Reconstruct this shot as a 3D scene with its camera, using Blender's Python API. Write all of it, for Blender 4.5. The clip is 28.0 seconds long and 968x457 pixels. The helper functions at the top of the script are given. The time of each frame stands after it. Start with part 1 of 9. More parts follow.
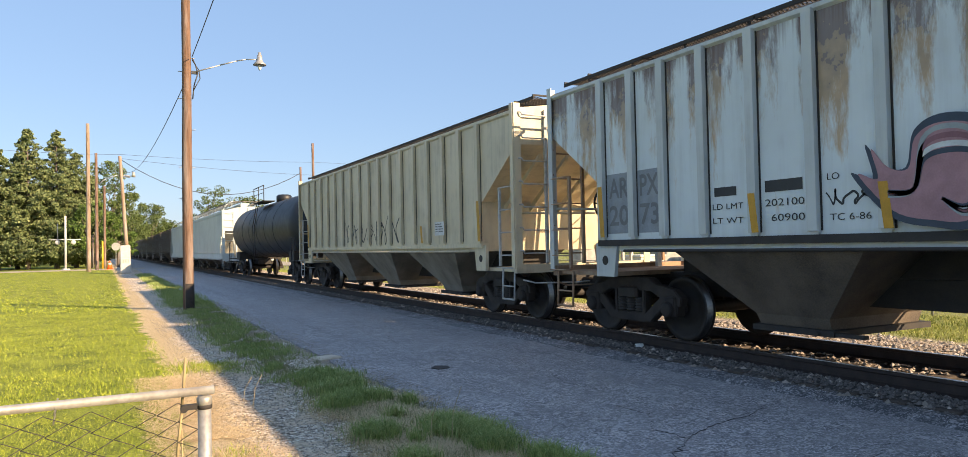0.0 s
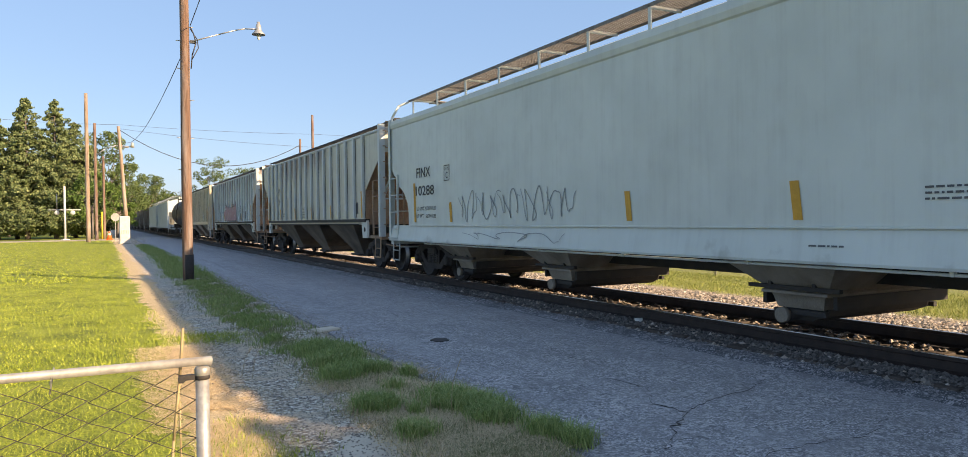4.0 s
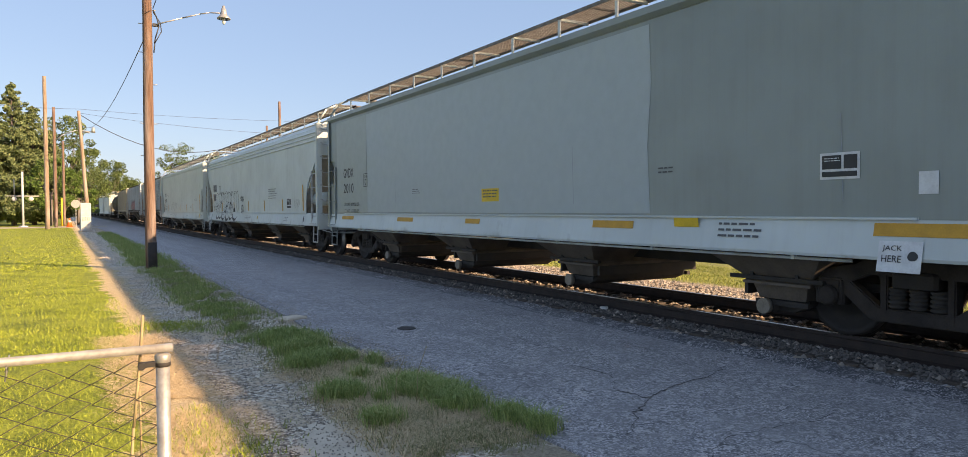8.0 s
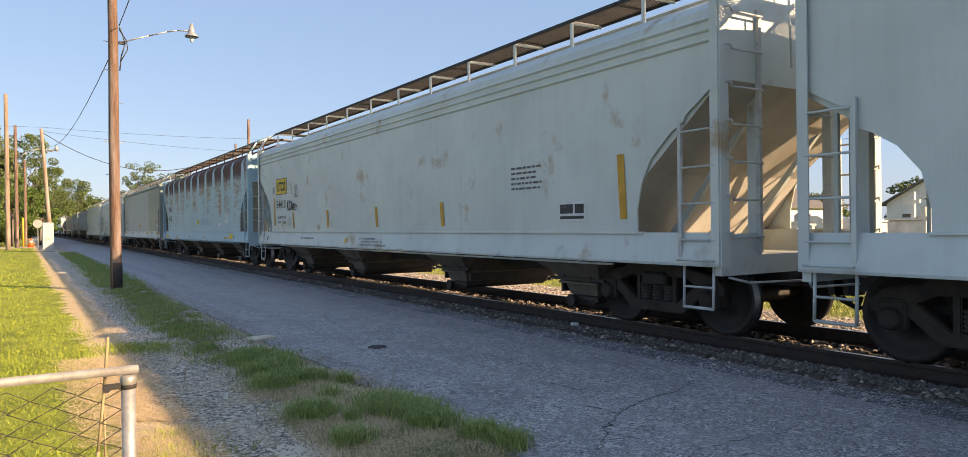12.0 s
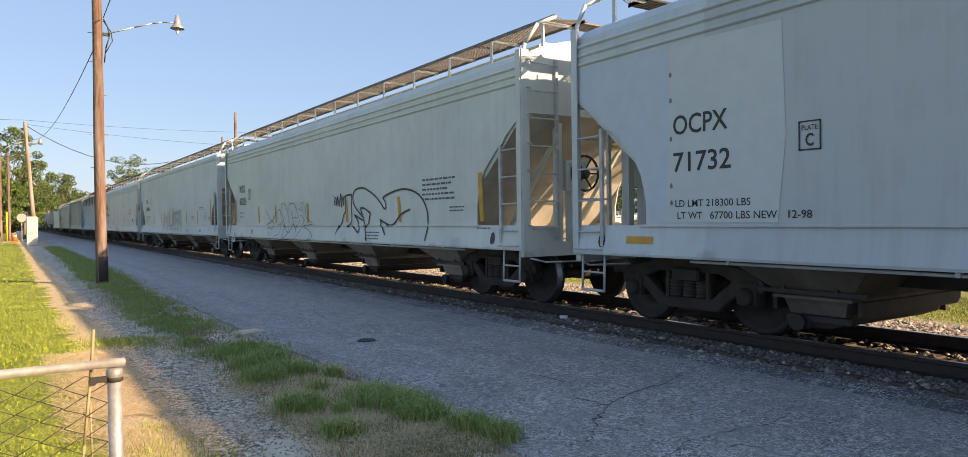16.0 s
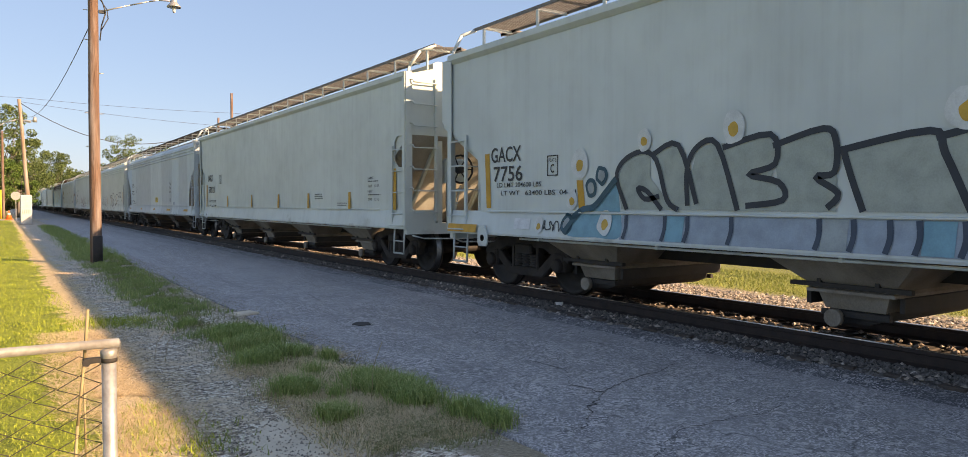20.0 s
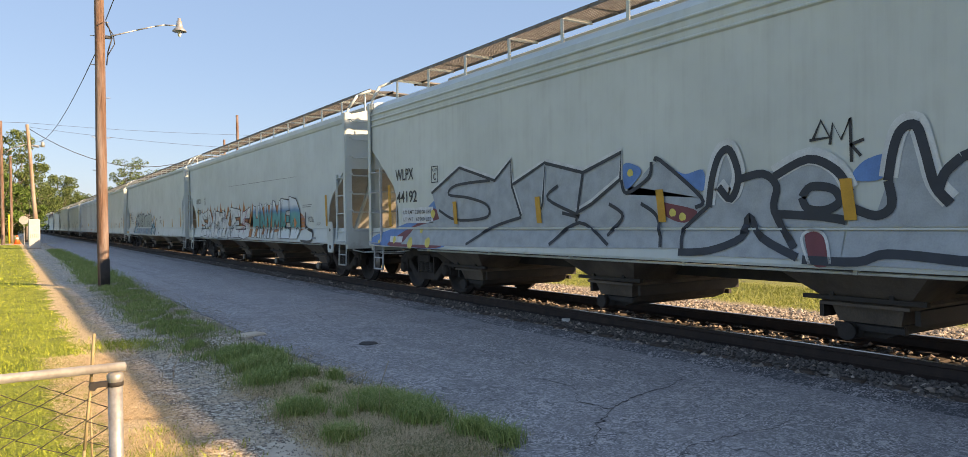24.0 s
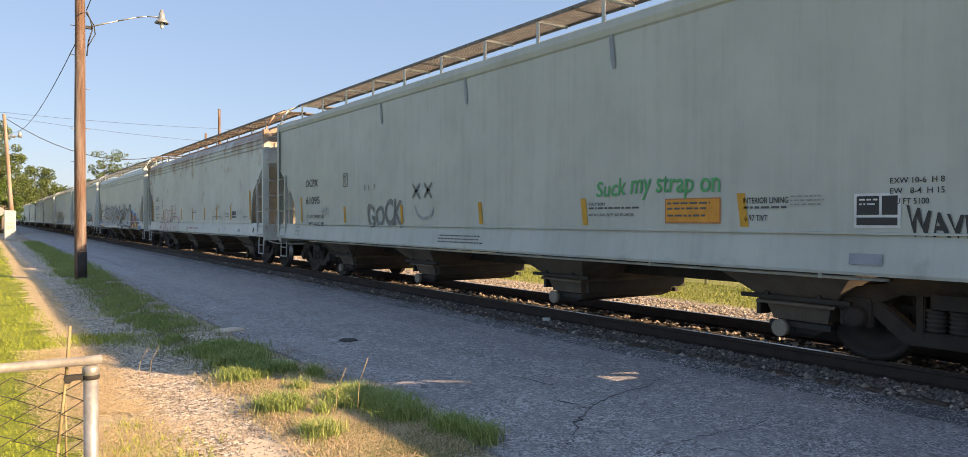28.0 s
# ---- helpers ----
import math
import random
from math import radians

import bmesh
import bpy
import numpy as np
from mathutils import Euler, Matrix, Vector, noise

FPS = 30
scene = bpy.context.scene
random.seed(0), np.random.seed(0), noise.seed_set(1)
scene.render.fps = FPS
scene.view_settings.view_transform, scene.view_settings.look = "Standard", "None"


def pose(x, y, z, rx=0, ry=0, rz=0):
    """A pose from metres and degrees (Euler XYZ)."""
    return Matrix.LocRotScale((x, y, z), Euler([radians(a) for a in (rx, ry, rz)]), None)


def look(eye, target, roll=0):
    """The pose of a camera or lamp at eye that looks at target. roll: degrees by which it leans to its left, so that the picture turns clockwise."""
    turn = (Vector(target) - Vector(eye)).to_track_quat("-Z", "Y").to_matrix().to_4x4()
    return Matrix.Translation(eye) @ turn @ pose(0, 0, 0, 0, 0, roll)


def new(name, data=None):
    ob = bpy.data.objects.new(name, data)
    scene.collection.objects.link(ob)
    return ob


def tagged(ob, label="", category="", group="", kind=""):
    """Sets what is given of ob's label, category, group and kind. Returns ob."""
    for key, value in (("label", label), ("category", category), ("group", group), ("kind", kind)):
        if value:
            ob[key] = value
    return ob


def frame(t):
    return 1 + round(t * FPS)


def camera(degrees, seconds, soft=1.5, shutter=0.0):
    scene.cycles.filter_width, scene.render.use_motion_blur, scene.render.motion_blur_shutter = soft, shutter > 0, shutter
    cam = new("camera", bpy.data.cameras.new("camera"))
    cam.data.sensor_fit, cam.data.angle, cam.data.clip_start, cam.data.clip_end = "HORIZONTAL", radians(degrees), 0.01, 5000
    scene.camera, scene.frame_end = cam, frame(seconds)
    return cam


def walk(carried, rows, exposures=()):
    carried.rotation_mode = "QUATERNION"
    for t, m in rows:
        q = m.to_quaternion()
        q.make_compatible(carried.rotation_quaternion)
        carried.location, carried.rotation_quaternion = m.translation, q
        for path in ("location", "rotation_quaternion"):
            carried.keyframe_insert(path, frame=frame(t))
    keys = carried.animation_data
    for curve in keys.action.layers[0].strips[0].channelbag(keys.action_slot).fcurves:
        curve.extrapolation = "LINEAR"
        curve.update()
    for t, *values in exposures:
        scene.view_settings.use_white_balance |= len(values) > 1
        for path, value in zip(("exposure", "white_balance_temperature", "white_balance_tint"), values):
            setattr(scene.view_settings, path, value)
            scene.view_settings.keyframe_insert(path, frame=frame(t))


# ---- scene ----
cam = camera(67.2, 28.0, 0.5)
PATH = [
    (0, (-0.039, -0.01, 1.666), (0.888, 1.762, 1.713), -1.2),
    (0.5, (-0.037, -0.004, 1.662), (0.888, 1.769, 1.695), -1.7),
    (1, (-0.032, 0.021, 1.66), (0.904, 1.788, 1.673), -1.3),
    (1.5, (-0.032, 0.022, 1.658), (0.905, 1.789, 1.652), -1.3),
    (2, (-0.029, 0.04, 1.659), (0.901, 1.81, 1.628), -1.2),
    (2.5, (-0.028, 0.038, 1.659), (0.898, 1.81, 1.62), -0.8),
    (4.5, (-0.022, 0.033, 1.657), (0.908, 1.803, 1.641), -0.7),
    (5, (-0.021, 0.016, 1.658), (0.961, 1.758, 1.662), -0.2),
    (5.5, (-0.021, 0.002, 1.659), (0.965, 1.742, 1.68), -0.9),
    (6, (-0.023, 0.007, 1.653), (0.982, 1.736, 1.654), -0.2),
    (6.5, (-0.014, -0.003, 1.654), (1.018, 1.71, 1.633), -0.5),
    (7, (-0.018, -0.021, 1.652), (1.003, 1.698, 1.598), -1.2),
    (7.5, (-0.013, -0.018, 1.654), (0.99, 1.711, 1.595), -1.0),
    (8, (-0.014, 0.0, 1.653), (0.986, 1.731, 1.597), -0.4),
    (8.5, (-0.014, 0.004, 1.653), (1.01, 1.72, 1.599), -0.1),
    (9, (-0.021, -0.016, 1.655), (1.007, 1.7, 1.613), -0.2),
    (9.5, (-0.029, -0.017, 1.654), (0.995, 1.701, 1.621), 0.3),
    (10, (-0.029, -0.029, 1.656), (1.013, 1.678, 1.625), -0.2),
    (10.5, (-0.026, -0.02, 1.657), (1.023, 1.683, 1.623), -0.5),
    (11, (-0.02, -0.009, 1.653), (1.054, 1.678, 1.619), -0.8),
    (11.5, (-0.02, -0.04, 1.658), (1.052, 1.648, 1.634), -0.8),
    (13.5, (-0.023, -0.041, 1.657), (1.04, 1.653, 1.684), -0.6),
    (14, (-0.023, -0.008, 1.653), (1.066, 1.67, 1.68), -0.4),
    (14.5, (-0.023, -0.027, 1.652), (1.067, 1.65, 1.658), -0.6),
    (15, (-0.016, -0.014, 1.649), (1.075, 1.662, 1.63), -0.6),
    (15.5, (-0.014, -0.009, 1.648), (1.082, 1.664, 1.626), -0.7),
    (16, (-0.019, -0.021, 1.646), (1.075, 1.653, 1.619), -0.8),
    (16.5, (-0.013, -0.022, 1.648), (1.078, 1.653, 1.617), -0.8),
    (17, (-0.016, -0.009, 1.644), (1.075, 1.667, 1.605), -1.0),
    (17.5, (-0.018, -0.004, 1.642), (1.071, 1.673, 1.593), -0.4),
    (18, (-0.017, 0.002, 1.644), (1.068, 1.682, 1.594), -0.3),
    (18.5, (-0.013, 0.005, 1.647), (1.093, 1.67, 1.594), -0.3),
    (19, (-0.02, -0.024, 1.647), (1.087, 1.641, 1.591), -0.1),
    (19.5, (-0.018, -0.005, 1.645), (1.089, 1.659, 1.577), -0.2),
    (20, (-0.016, 0.015, 1.644), (1.087, 1.682, 1.577), 0.1),
    (20.5, (-0.009, 0.016, 1.641), (1.095, 1.682, 1.576), -0.3),
    (22.5, (-0.011, 0.011, 1.648), (1.089, 1.681, 1.6), -0.5),
    (23, (-0.01, 0.001, 1.649), (1.1, 1.664, 1.606), -0.9),
    (23.5, (-0.016, 0.008, 1.643), (1.097, 1.669, 1.6), -0.0),
    (24, (-0.012, 0.003, 1.649), (1.078, 1.679, 1.629), -0.8),
    (24.5, (-0.015, -0.02, 1.655), (1.067, 1.662, 1.667), -1.2),
    (25, (-0.016, -0.038, 1.657), (1.081, 1.634, 1.676), -1.0),
    (25.5, (-0.021, -0.044, 1.658), (1.088, 1.62, 1.678), -0.9),
    (26, (-0.022, -0.051, 1.653), (1.091, 1.611, 1.668), -0.3),
    (26.5, (-0.021, -0.039, 1.653), (1.102, 1.616, 1.653), -0.1),
    (27, (-0.016, -0.025, 1.65), (1.114, 1.625, 1.646), -0.2),
    (27.5, (-0.018, -0.02, 1.648), (1.115, 1.628, 1.634), 0.3),
    (28, (-0.014, -0.016, 1.647), (1.116, 1.634, 1.623), 0.1),
]
# the camera's white balance drifts as the cars pass
BALANCE = ((0.0, 7150, 15.5), (2.5, 7150, 15.5), (5.0, 7300, 18.0), (9.0, 7900, 21.0), (11.0, 7800, 20.5), (14.5, 7500, 19.0), (17.0, 7650, 20.0), (20.0, 8000, 21.5), (24.0, 7750, 19.5), (28.0, 7800, 20.0))
EXPOSURE = 1.12
walk(cam, [(t, look(e, g, r)) for t, e, g, r in PATH], [(t, EXPOSURE, kelvin, tint) for t, kelvin, tint in BALANCE])

# ---- world, sun ----
SUN_TO = Vector((1.27, -1.8, 1.0)).normalized()
world = bpy.data.worlds.new("sky")
scene.world = world
world.use_nodes = True
wn = world.node_tree
sky = wn.nodes.new("ShaderNodeTexSky")
sky.sky_type = "NISHITA"
sky.sun_disc = False
sky.sun_elevation = math.asin(SUN_TO.z)
sky.sun_rotation = math.atan2(SUN_TO.x, SUN_TO.y)
sky.air_density = 1.0
sky.dust_density = 0.6
sky.ozone_density = 2.0
bg = wn.nodes["Background"]
haze = wn.nodes.new("ShaderNodeMix")
haze.data_type = "RGBA"
haze.inputs[0].default_value = 0.68
haze.inputs[7].default_value = (1.27, 2.3, 4.0, 1)     # thin summer haze evens out the blue
wn.links.new(sky.outputs[0], haze.inputs[6])
wn.links.new(haze.outputs[2], bg.inputs[0])
bg.inputs[1].default_value = 0.104
sun = new("sun", bpy.data.lights.new("sun", "SUN"))
sun.data.energy, sun.data.angle, sun.data.color = 5.0, radians(0.53), (1.0, 0.80, 0.54)
sun.matrix_world = look(SUN_TO * 60, (0, 0, 0))

# ---- small helpers ----
V = 10.55            # train speed, m/s
TRACK_X, RAIL_Z = 8.1, 0.25


def part(name, bm, material, parent=None, label=""):
    me = bpy.data.meshes.new(name)
    if isinstance(bm, tuple):
        me.from_pydata(bm[0], [], bm[1])
    else:
        bm.to_mesh(me)
        bm.free()
    for m in (material if isinstance(material, (list, tuple)) else [material]):
        me.materials.append(m)
    ob = new(name, me)
    ob.parent = parent
    if label:
        tagged(ob, label)
    return ob


def thing(name, label, category, group="", kind="", at=(0, 0, 0)):
    ob = new(name)
    ob.location = at
    return tagged(ob, label, category, group, kind)


def box(bm, x0, x1, y0, y1, z0, z1, mi=0):
    v = [bm.verts.new((x, y, z)) for z in (z0, z1) for y in (y0, y1) for x in (x0, x1)]
    for q in ((0, 2, 3, 1), (4, 5, 7, 6), (0, 1, 5, 4), (2, 6, 7, 3), (0, 4, 6, 2), (1, 3, 7, 5)):
        bm.faces.new([v[i] for i in q]).material_index = mi


def rbox(bm, x0, x1, y0, y1, z0, z1, r=0.02, mi=0):
    """A box with chamfered upright and top edges."""
    rings = []
    for z, k in ((z0, 0), (z1 - r, 0), (z1, r)):
        a, b, c, d = x0 + k, x1 - k, y0 + k, y1 - k
        rings.append([bm.verts.new(p) for p in ((a + r, c, z), (b - r, c, z), (b, c + r, z), (b, d - r, z), (b - r, d, z), (a + r, d, z), (a, d - r, z), (a, c + r, z))])
    for lo, hi in zip(rings, rings[1:]):
        for i in range(8):
            bm.faces.new((lo[i], lo[(i + 1) % 8], hi[(i + 1) % 8], hi[i])).material_index = mi
    bm.faces.new(rings[0][::-1]).material_index = mi
    bm.faces.new(rings[-1]).material_index = mi


def rod(bm, p, q, r=0.012, n=6, r2=None, mi=0, smooth=True):
    p, q = Vector(p), Vector(q)
    d = (q - p).normalized()
    a = d.orthogonal().normalized()
    b = d.cross(a)
    rr = (r, r if r2 is None else r2)
    rings = [[bm.verts.new(c + (a * math.cos(i * math.tau / n) + b * math.sin(i * math.tau / n)) * k) for i in range(n)] for c, k in ((p, rr[0]), (q, rr[1]))]
    for i in range(n):
        f = bm.faces.new((rings[0][i], rings[0][(i + 1) % n], rings[1][(i + 1) % n], rings[1][i]))
        f.smooth, f.material_index = smooth, mi
    bm.faces.new(rings[0][::-1]).material_index = mi
    bm.faces.new(rings[1]).material_index = mi


def pipe(bm, pts, r=0.012, n=6):
    for p, q in zip(pts, pts[1:]):
        rod(bm, p, q, r, n)


def tube(bm, pts, r=0.012, n=6):
    """One unbroken round cable along points."""
    rings = []
    for i, p in enumerate(pts):
        d = (pts[min(i + 1, len(pts) - 1)] - pts[max(i - 1, 0)]).normalized()
        a = d.cross(Vector((0, 0, 1))).normalized()
        c = a.cross(d)
        rings.append([p + (a * math.cos(k * math.tau / n) + c * math.sin(k * math.tau / n)) * r for k in range(n)])
    loft(bm, rings, True, True, True)


def prism(bm, poly, axis, a, b, mi=0):
    """Extrude a 2D polygon along an axis: 'x' takes (y, z), 'y' takes (x, z), 'z' takes (x, y)."""
    def at(p, k):
        return {"x": (k, p[0], p[1]), "y": (p[0], k, p[1]), "z": (p[0], p[1], k)}[axis]
    lo, hi = [bm.verts.new(at(p, a)) for p in poly], [bm.verts.new(at(p, b)) for p in poly]
    n = len(poly)
    for i in range(n):
        bm.faces.new((lo[i], lo[(i + 1) % n], hi[(i + 1) % n], hi[i])).material_index = mi
    bm.faces.new(lo[::-1]).material_index = mi
    bm.faces.new(hi).material_index = mi


def loft(bm, rings, close=True, caps=True, smooth=False, mi=0):
    vs = [[bm.verts.new(p) for p in r] for r in rings]
    n = len(vs[0])
    for lo, hi in zip(vs, vs[1:]):
        for i in range(n if close else n - 1):
            f = bm.faces.new((lo[i], lo[(i + 1) % n], hi[(i + 1) % n], hi[i]))
            f.smooth, f.material_index = smooth, mi
    if caps:
        bm.faces.new(vs[0][::-1]).material_index = mi
        bm.faces.new(vs[-1]).material_index = mi


def lathe(bm, profile, axis="x", n=24, centre=(0, 0, 0), mi=0, smooth=True):
    """Turn (along, radius) pairs round an axis."""
    c = Vector(centre)
    rings = []
    for s, r in profile:
        ring = []
        for i in range(n):
            u, w = r * math.cos(i * math.tau / n), r * math.sin(i * math.tau / n)
            ring.append(c + Vector({"x": (s, u, w), "y": (u, s, w), "z": (u, w, s)}[axis]))
        rings.append(ring)
    loft(bm, rings, True, True, smooth, mi)


def recalc(bm):
    bmesh.ops.recalc_face_normals(bm, faces=bm.faces)
    return bm


# ---- materials ----
class Nodes:
    """Short hand for building a node material."""

    def __init__(self, name):
        self.mat = bpy.data.materials.new(name)
        self.mat.use_nodes = True
        self.t = self.mat.node_tree
        self.bsdf = self.t.nodes["Principled BSDF"]
        self.coord = self.t.nodes.new("ShaderNodeTexCoord")

    def add(self, kind, **kw):
        return self.t.nodes.new(kind)

    def to(self, a, b):
        self.t.links.new(a, b)

    def mapped(self, scale=(1, 1, 1), shift=(0, 0, 0), space="Object"):
        m = self.add("ShaderNodeMapping")
        m.inputs["Scale"].default_value = scale
        m.inputs["Location"].default_value = shift
        self.to(self.coord.outputs[space], m.inputs[0])
        return m.outputs[0]

    def noise(self, vec, scale, detail=4, rough=0.55):
        n = self.add("ShaderNodeTexNoise")
        n.inputs["Scale"].default_value, n.inputs["Detail"].default_value, n.inputs["Roughness"].default_value = scale, detail, rough
        self.to(vec, n.inputs["Vector"])
        return n.outputs["Fac"]

    def ramp(self, fac, stops):
        r = self.add("ShaderNodeValToRGB")
        while len(r.color_ramp.elements) < len(stops):
            r.color_ramp.elements.new(0.5)
        for e, (p, c) in zip(r.color_ramp.elements, stops):
            e.position = p
            e.color = (c, c, c, 1) if isinstance(c, (int, float)) else (*c, 1)
        self.to(fac, r.inputs[0])
        return r.outputs[0]

    def mix(self, fac, a, b, mode="MIX"):
        m = self.add("ShaderNodeMix")
        m.data_type, m.blend_type = "RGBA", mode
        for val, sock in ((fac, m.inputs[0]), (a, m.inputs[6]), (b, m.inputs[7])):
            if isinstance(val, (int, float)):
                sock.default_value = val
            elif isinstance(val, tuple):
                sock.default_value = (*val, 1)
            else:
                self.to(val, sock)
        return m.outputs[2]

    def math(self, op, a, b=0.0):
        m = self.add("ShaderNodeMath")
        m.operation = op
        for val, sock in ((a, m.inputs[0]), (b, m.inputs[1])):
            if isinstance(val, (int, float)):
                sock.default_value = val
            else:
                self.to(val, sock)
        return m.outputs[0]

    def xyz(self, space="Object"):
        s = self.add("ShaderNodeSeparateXYZ")
        self.to(self.coord.outputs[space], s.inputs[0])
        return s.outputs

    def cells(self, vec, scale):
        """A random grey for each small grain."""
        v = self.add("ShaderNodeTexVoronoi")
        v.inputs["Scale"].default_value = scale
        self.to(vec, v.inputs["Vector"])
        s = self.add("ShaderNodeSeparateColor")
        self.to(v.outputs["Color"], s.inputs[0])
        return s.outputs[0], v.outputs["Distance"]

    def random(self):
        return self.add("ShaderNodeObjectInfo").outputs["Random"]

    def island(self):
        return self.add("ShaderNodeNewGeometry").outputs["Random Per Island"]

    def bump(self, height, strength=0.3, distance=0.01):
        b = self.add("ShaderNodeBump")
        b.inputs["Strength"].default_value, b.inputs["Distance"].default_value = strength, distance
        self.to(height, b.inputs["Height"])
        self.to(b.outputs[0], self.bsdf.inputs["Normal"])

    def done(self, colour, rough=0.6, metal=0.0):
        for val, name in ((colour, "Base Color"), (rough, "Roughness"), (metal, "Metallic")):
            sock = self.bsdf.inputs[name]
            if isinstance(val, (int, float)):
                sock.default_value = val
            elif isinstance(val, tuple):
                sock.default_value = (*val, 1)
            else:
                self.to(val, sock)
        return self.mat


def plain(name, a, b=None, scale=8.0, rough=0.6, metal=0.0, bump=0.2, stretch=(1, 1, 1), fine=60.0):
    """A surface that varies between two tones at two scales."""
    n = Nodes(name)
    b = b or tuple(c * 0.72 for c in a)
    vec = n.mapped(stretch)
    big, small = n.noise(vec, scale), n.noise(vec, fine, 3)
    f = n.math("ADD", n.math("MULTIPLY", big, 0.7), n.math("MULTIPLY", small, 0.3))
    col = n.mix(n.ramp(f, [(0.38, 0.0), (0.64, 1.0)]), a, b)
    if bump:
        n.bump(small, bump, 0.005)
    return n.done(col, n.math("ADD", n.math("MULTIPLY", big, 0.15), rough - 0.07), metal)


def car_paint(name, a, rust=0.0, dirt=0.35, patch=None, seed=0.0, streak=(0.13, 0.10, 0.075), rough=0.43, spots=0.0, period=0.0, phase=0.0, rust_tone=(0.115, 0.05, 0.03), slope=0.14, swing=0.14, drip=0.0, drip_low=3.3, drip_from=None, grain=(1, 1.5, 0.8), drip_fine=11, tan=(0.46, 0.28, 0.11)):
    """Weathered rail car paint: faded mottling, soot streaks, tan rust in the panels, dark runs from the roof line."""
    n = Nodes(name)
    vec = n.mapped((1, 1, 1), (seed, seed * 1.7, 0))
    fade = n.noise(vec, 0.7, 4)
    col = n.mix(n.ramp(fade, [(0.35, 0.0), (0.68, 1.0)]), a, tuple(c * 0.86 for c in a))
    if patch:
        p = n.noise(n.mapped((0.0, 0.3, 0.0), (seed + 3, 0, 0)), 1.1, 1, 0.3)
        col = n.mix(n.ramp(p, [(0.50, 0.0), (0.502, 1.0)]), col, patch)
    runs = n.noise(n.mapped((2, 5.0, 0.22), (seed, 0, 0)), 1.6, 6, 0.65)
    grime = n.noise(vec, 3.1, 5)
    d = n.math("MULTIPLY", n.ramp(n.math("MULTIPLY", runs, n.math("ADD", grime, 0.45)), [(0.45, 0.0), (0.72, 1.0)]), dirt)
    col = n.mix(d, col, streak)
    x, y, z = n.xyz()
    wave = None
    if period:          # -1 along the seams between panels, 0.3 within them
        w = n.math("SINE", n.math("MULTIPLY", n.math("ADD", y, phase), math.tau / period))
        wave = n.math("SUBTRACT", n.math("MULTIPLY", n.ramp(n.math("ADD", n.math("MULTIPLY", w, 0.5), 0.5), [(0.05, 0.0), (0.3, 1.0)]), 1.3), 1.0)
    if rust:
        blot = n.noise(n.mapped(grain, (seed + 9, seed, 0)), 1.7, 8, 0.72)
        m = n.math("ADD", n.math("ADD", blot, n.math("MULTIPLY", n.math("SUBTRACT", z, 3.0), slope)), rust - 0.62)
        if period:      # rust gathers in the middle of each panel
            m = n.math("ADD", m, n.math("MULTIPLY", wave, swing))
        mask = n.math("MULTIPLY", n.ramp(m, [(0.47, 0.0), (0.60, 1.0)]), 0.8)
        tone = n.ramp(n.math("ADD", n.math("MULTIPLY", z, 0.22), n.math("MULTIPLY", n.noise(vec, 7, 5), 0.5)), [(0.80, tan), (1.0, tuple(c * 0.58 for c in tan)), (1.12, rust_tone)])
        col = n.mix(mask, col, tone)
    if drip:
        fine = n.noise(n.mapped((1, drip_fine, 0.16), (seed + 2, seed, 0)), 1.3, 6, 0.75)
        broad = n.noise(n.mapped((0.2, 0.9, 0.1), (seed, seed, 0)), 1.0, 3)
        m = n.math("ADD", n.math("ADD", n.math("MULTIPLY", fine, 0.9), n.math("MULTIPLY", broad, 0.7)), n.math("MULTIPLY", n.math("SUBTRACT", z, drip_low), 0.42))
        if period:
            m = n.math("ADD", m, n.math("MULTIPLY", wave, swing * 0.5))
        mask = n.math("MULTIPLY", n.ramp(m, [(0.80, 0.0), (1.0, 1.0)]), drip)
        if drip_from:
            lo, hi = drip_from
            mask = n.math("MULTIPLY", mask, n.ramp(n.math("MULTIPLY", n.math("ADD", y, 10), 0.05), [((lo + 9.3) * 0.05, 0.0), ((lo + 10.3) * 0.05, 1.0), ((hi + 9.7) * 0.05, 1.0), ((hi + 10.7) * 0.05, 0.0)]))
        col = n.mix(mask, col, rust_tone)
    if spots:
        s = n.ramp(n.noise(n.mapped((1, 1, 1), (seed + 5, 2, 1)), 1.3, 5, 0.6), [(0.70 - spots * 0.1, 0.0), (0.80 - spots * 0.1, 1.0)])
        col = n.mix(n.math("MULTIPLY", s, 0.75), col, (0.33, 0.2, 0.085))
    low = n.ramp(n.math("ADD", n.math("MULTIPLY", z, -0.6), n.noise(vec, 2.3, 5)), [(0.0, 0.0), (0.12, 1.0)])
    col = n.mix(n.math("MULTIPLY", low, 0.35), col, (0.16, 0.135, 0.1))
    n.bump(n.math("ADD", n.noise(vec, 1.3, 2), n.math("MULTIPLY", n.noise(vec, 40, 3), 0.05)), 0.25, 0.05)
    return n.done(col, n.math("ADD", n.math("MULTIPLY", grime, 0.25), rough - 0.12), 0.0)


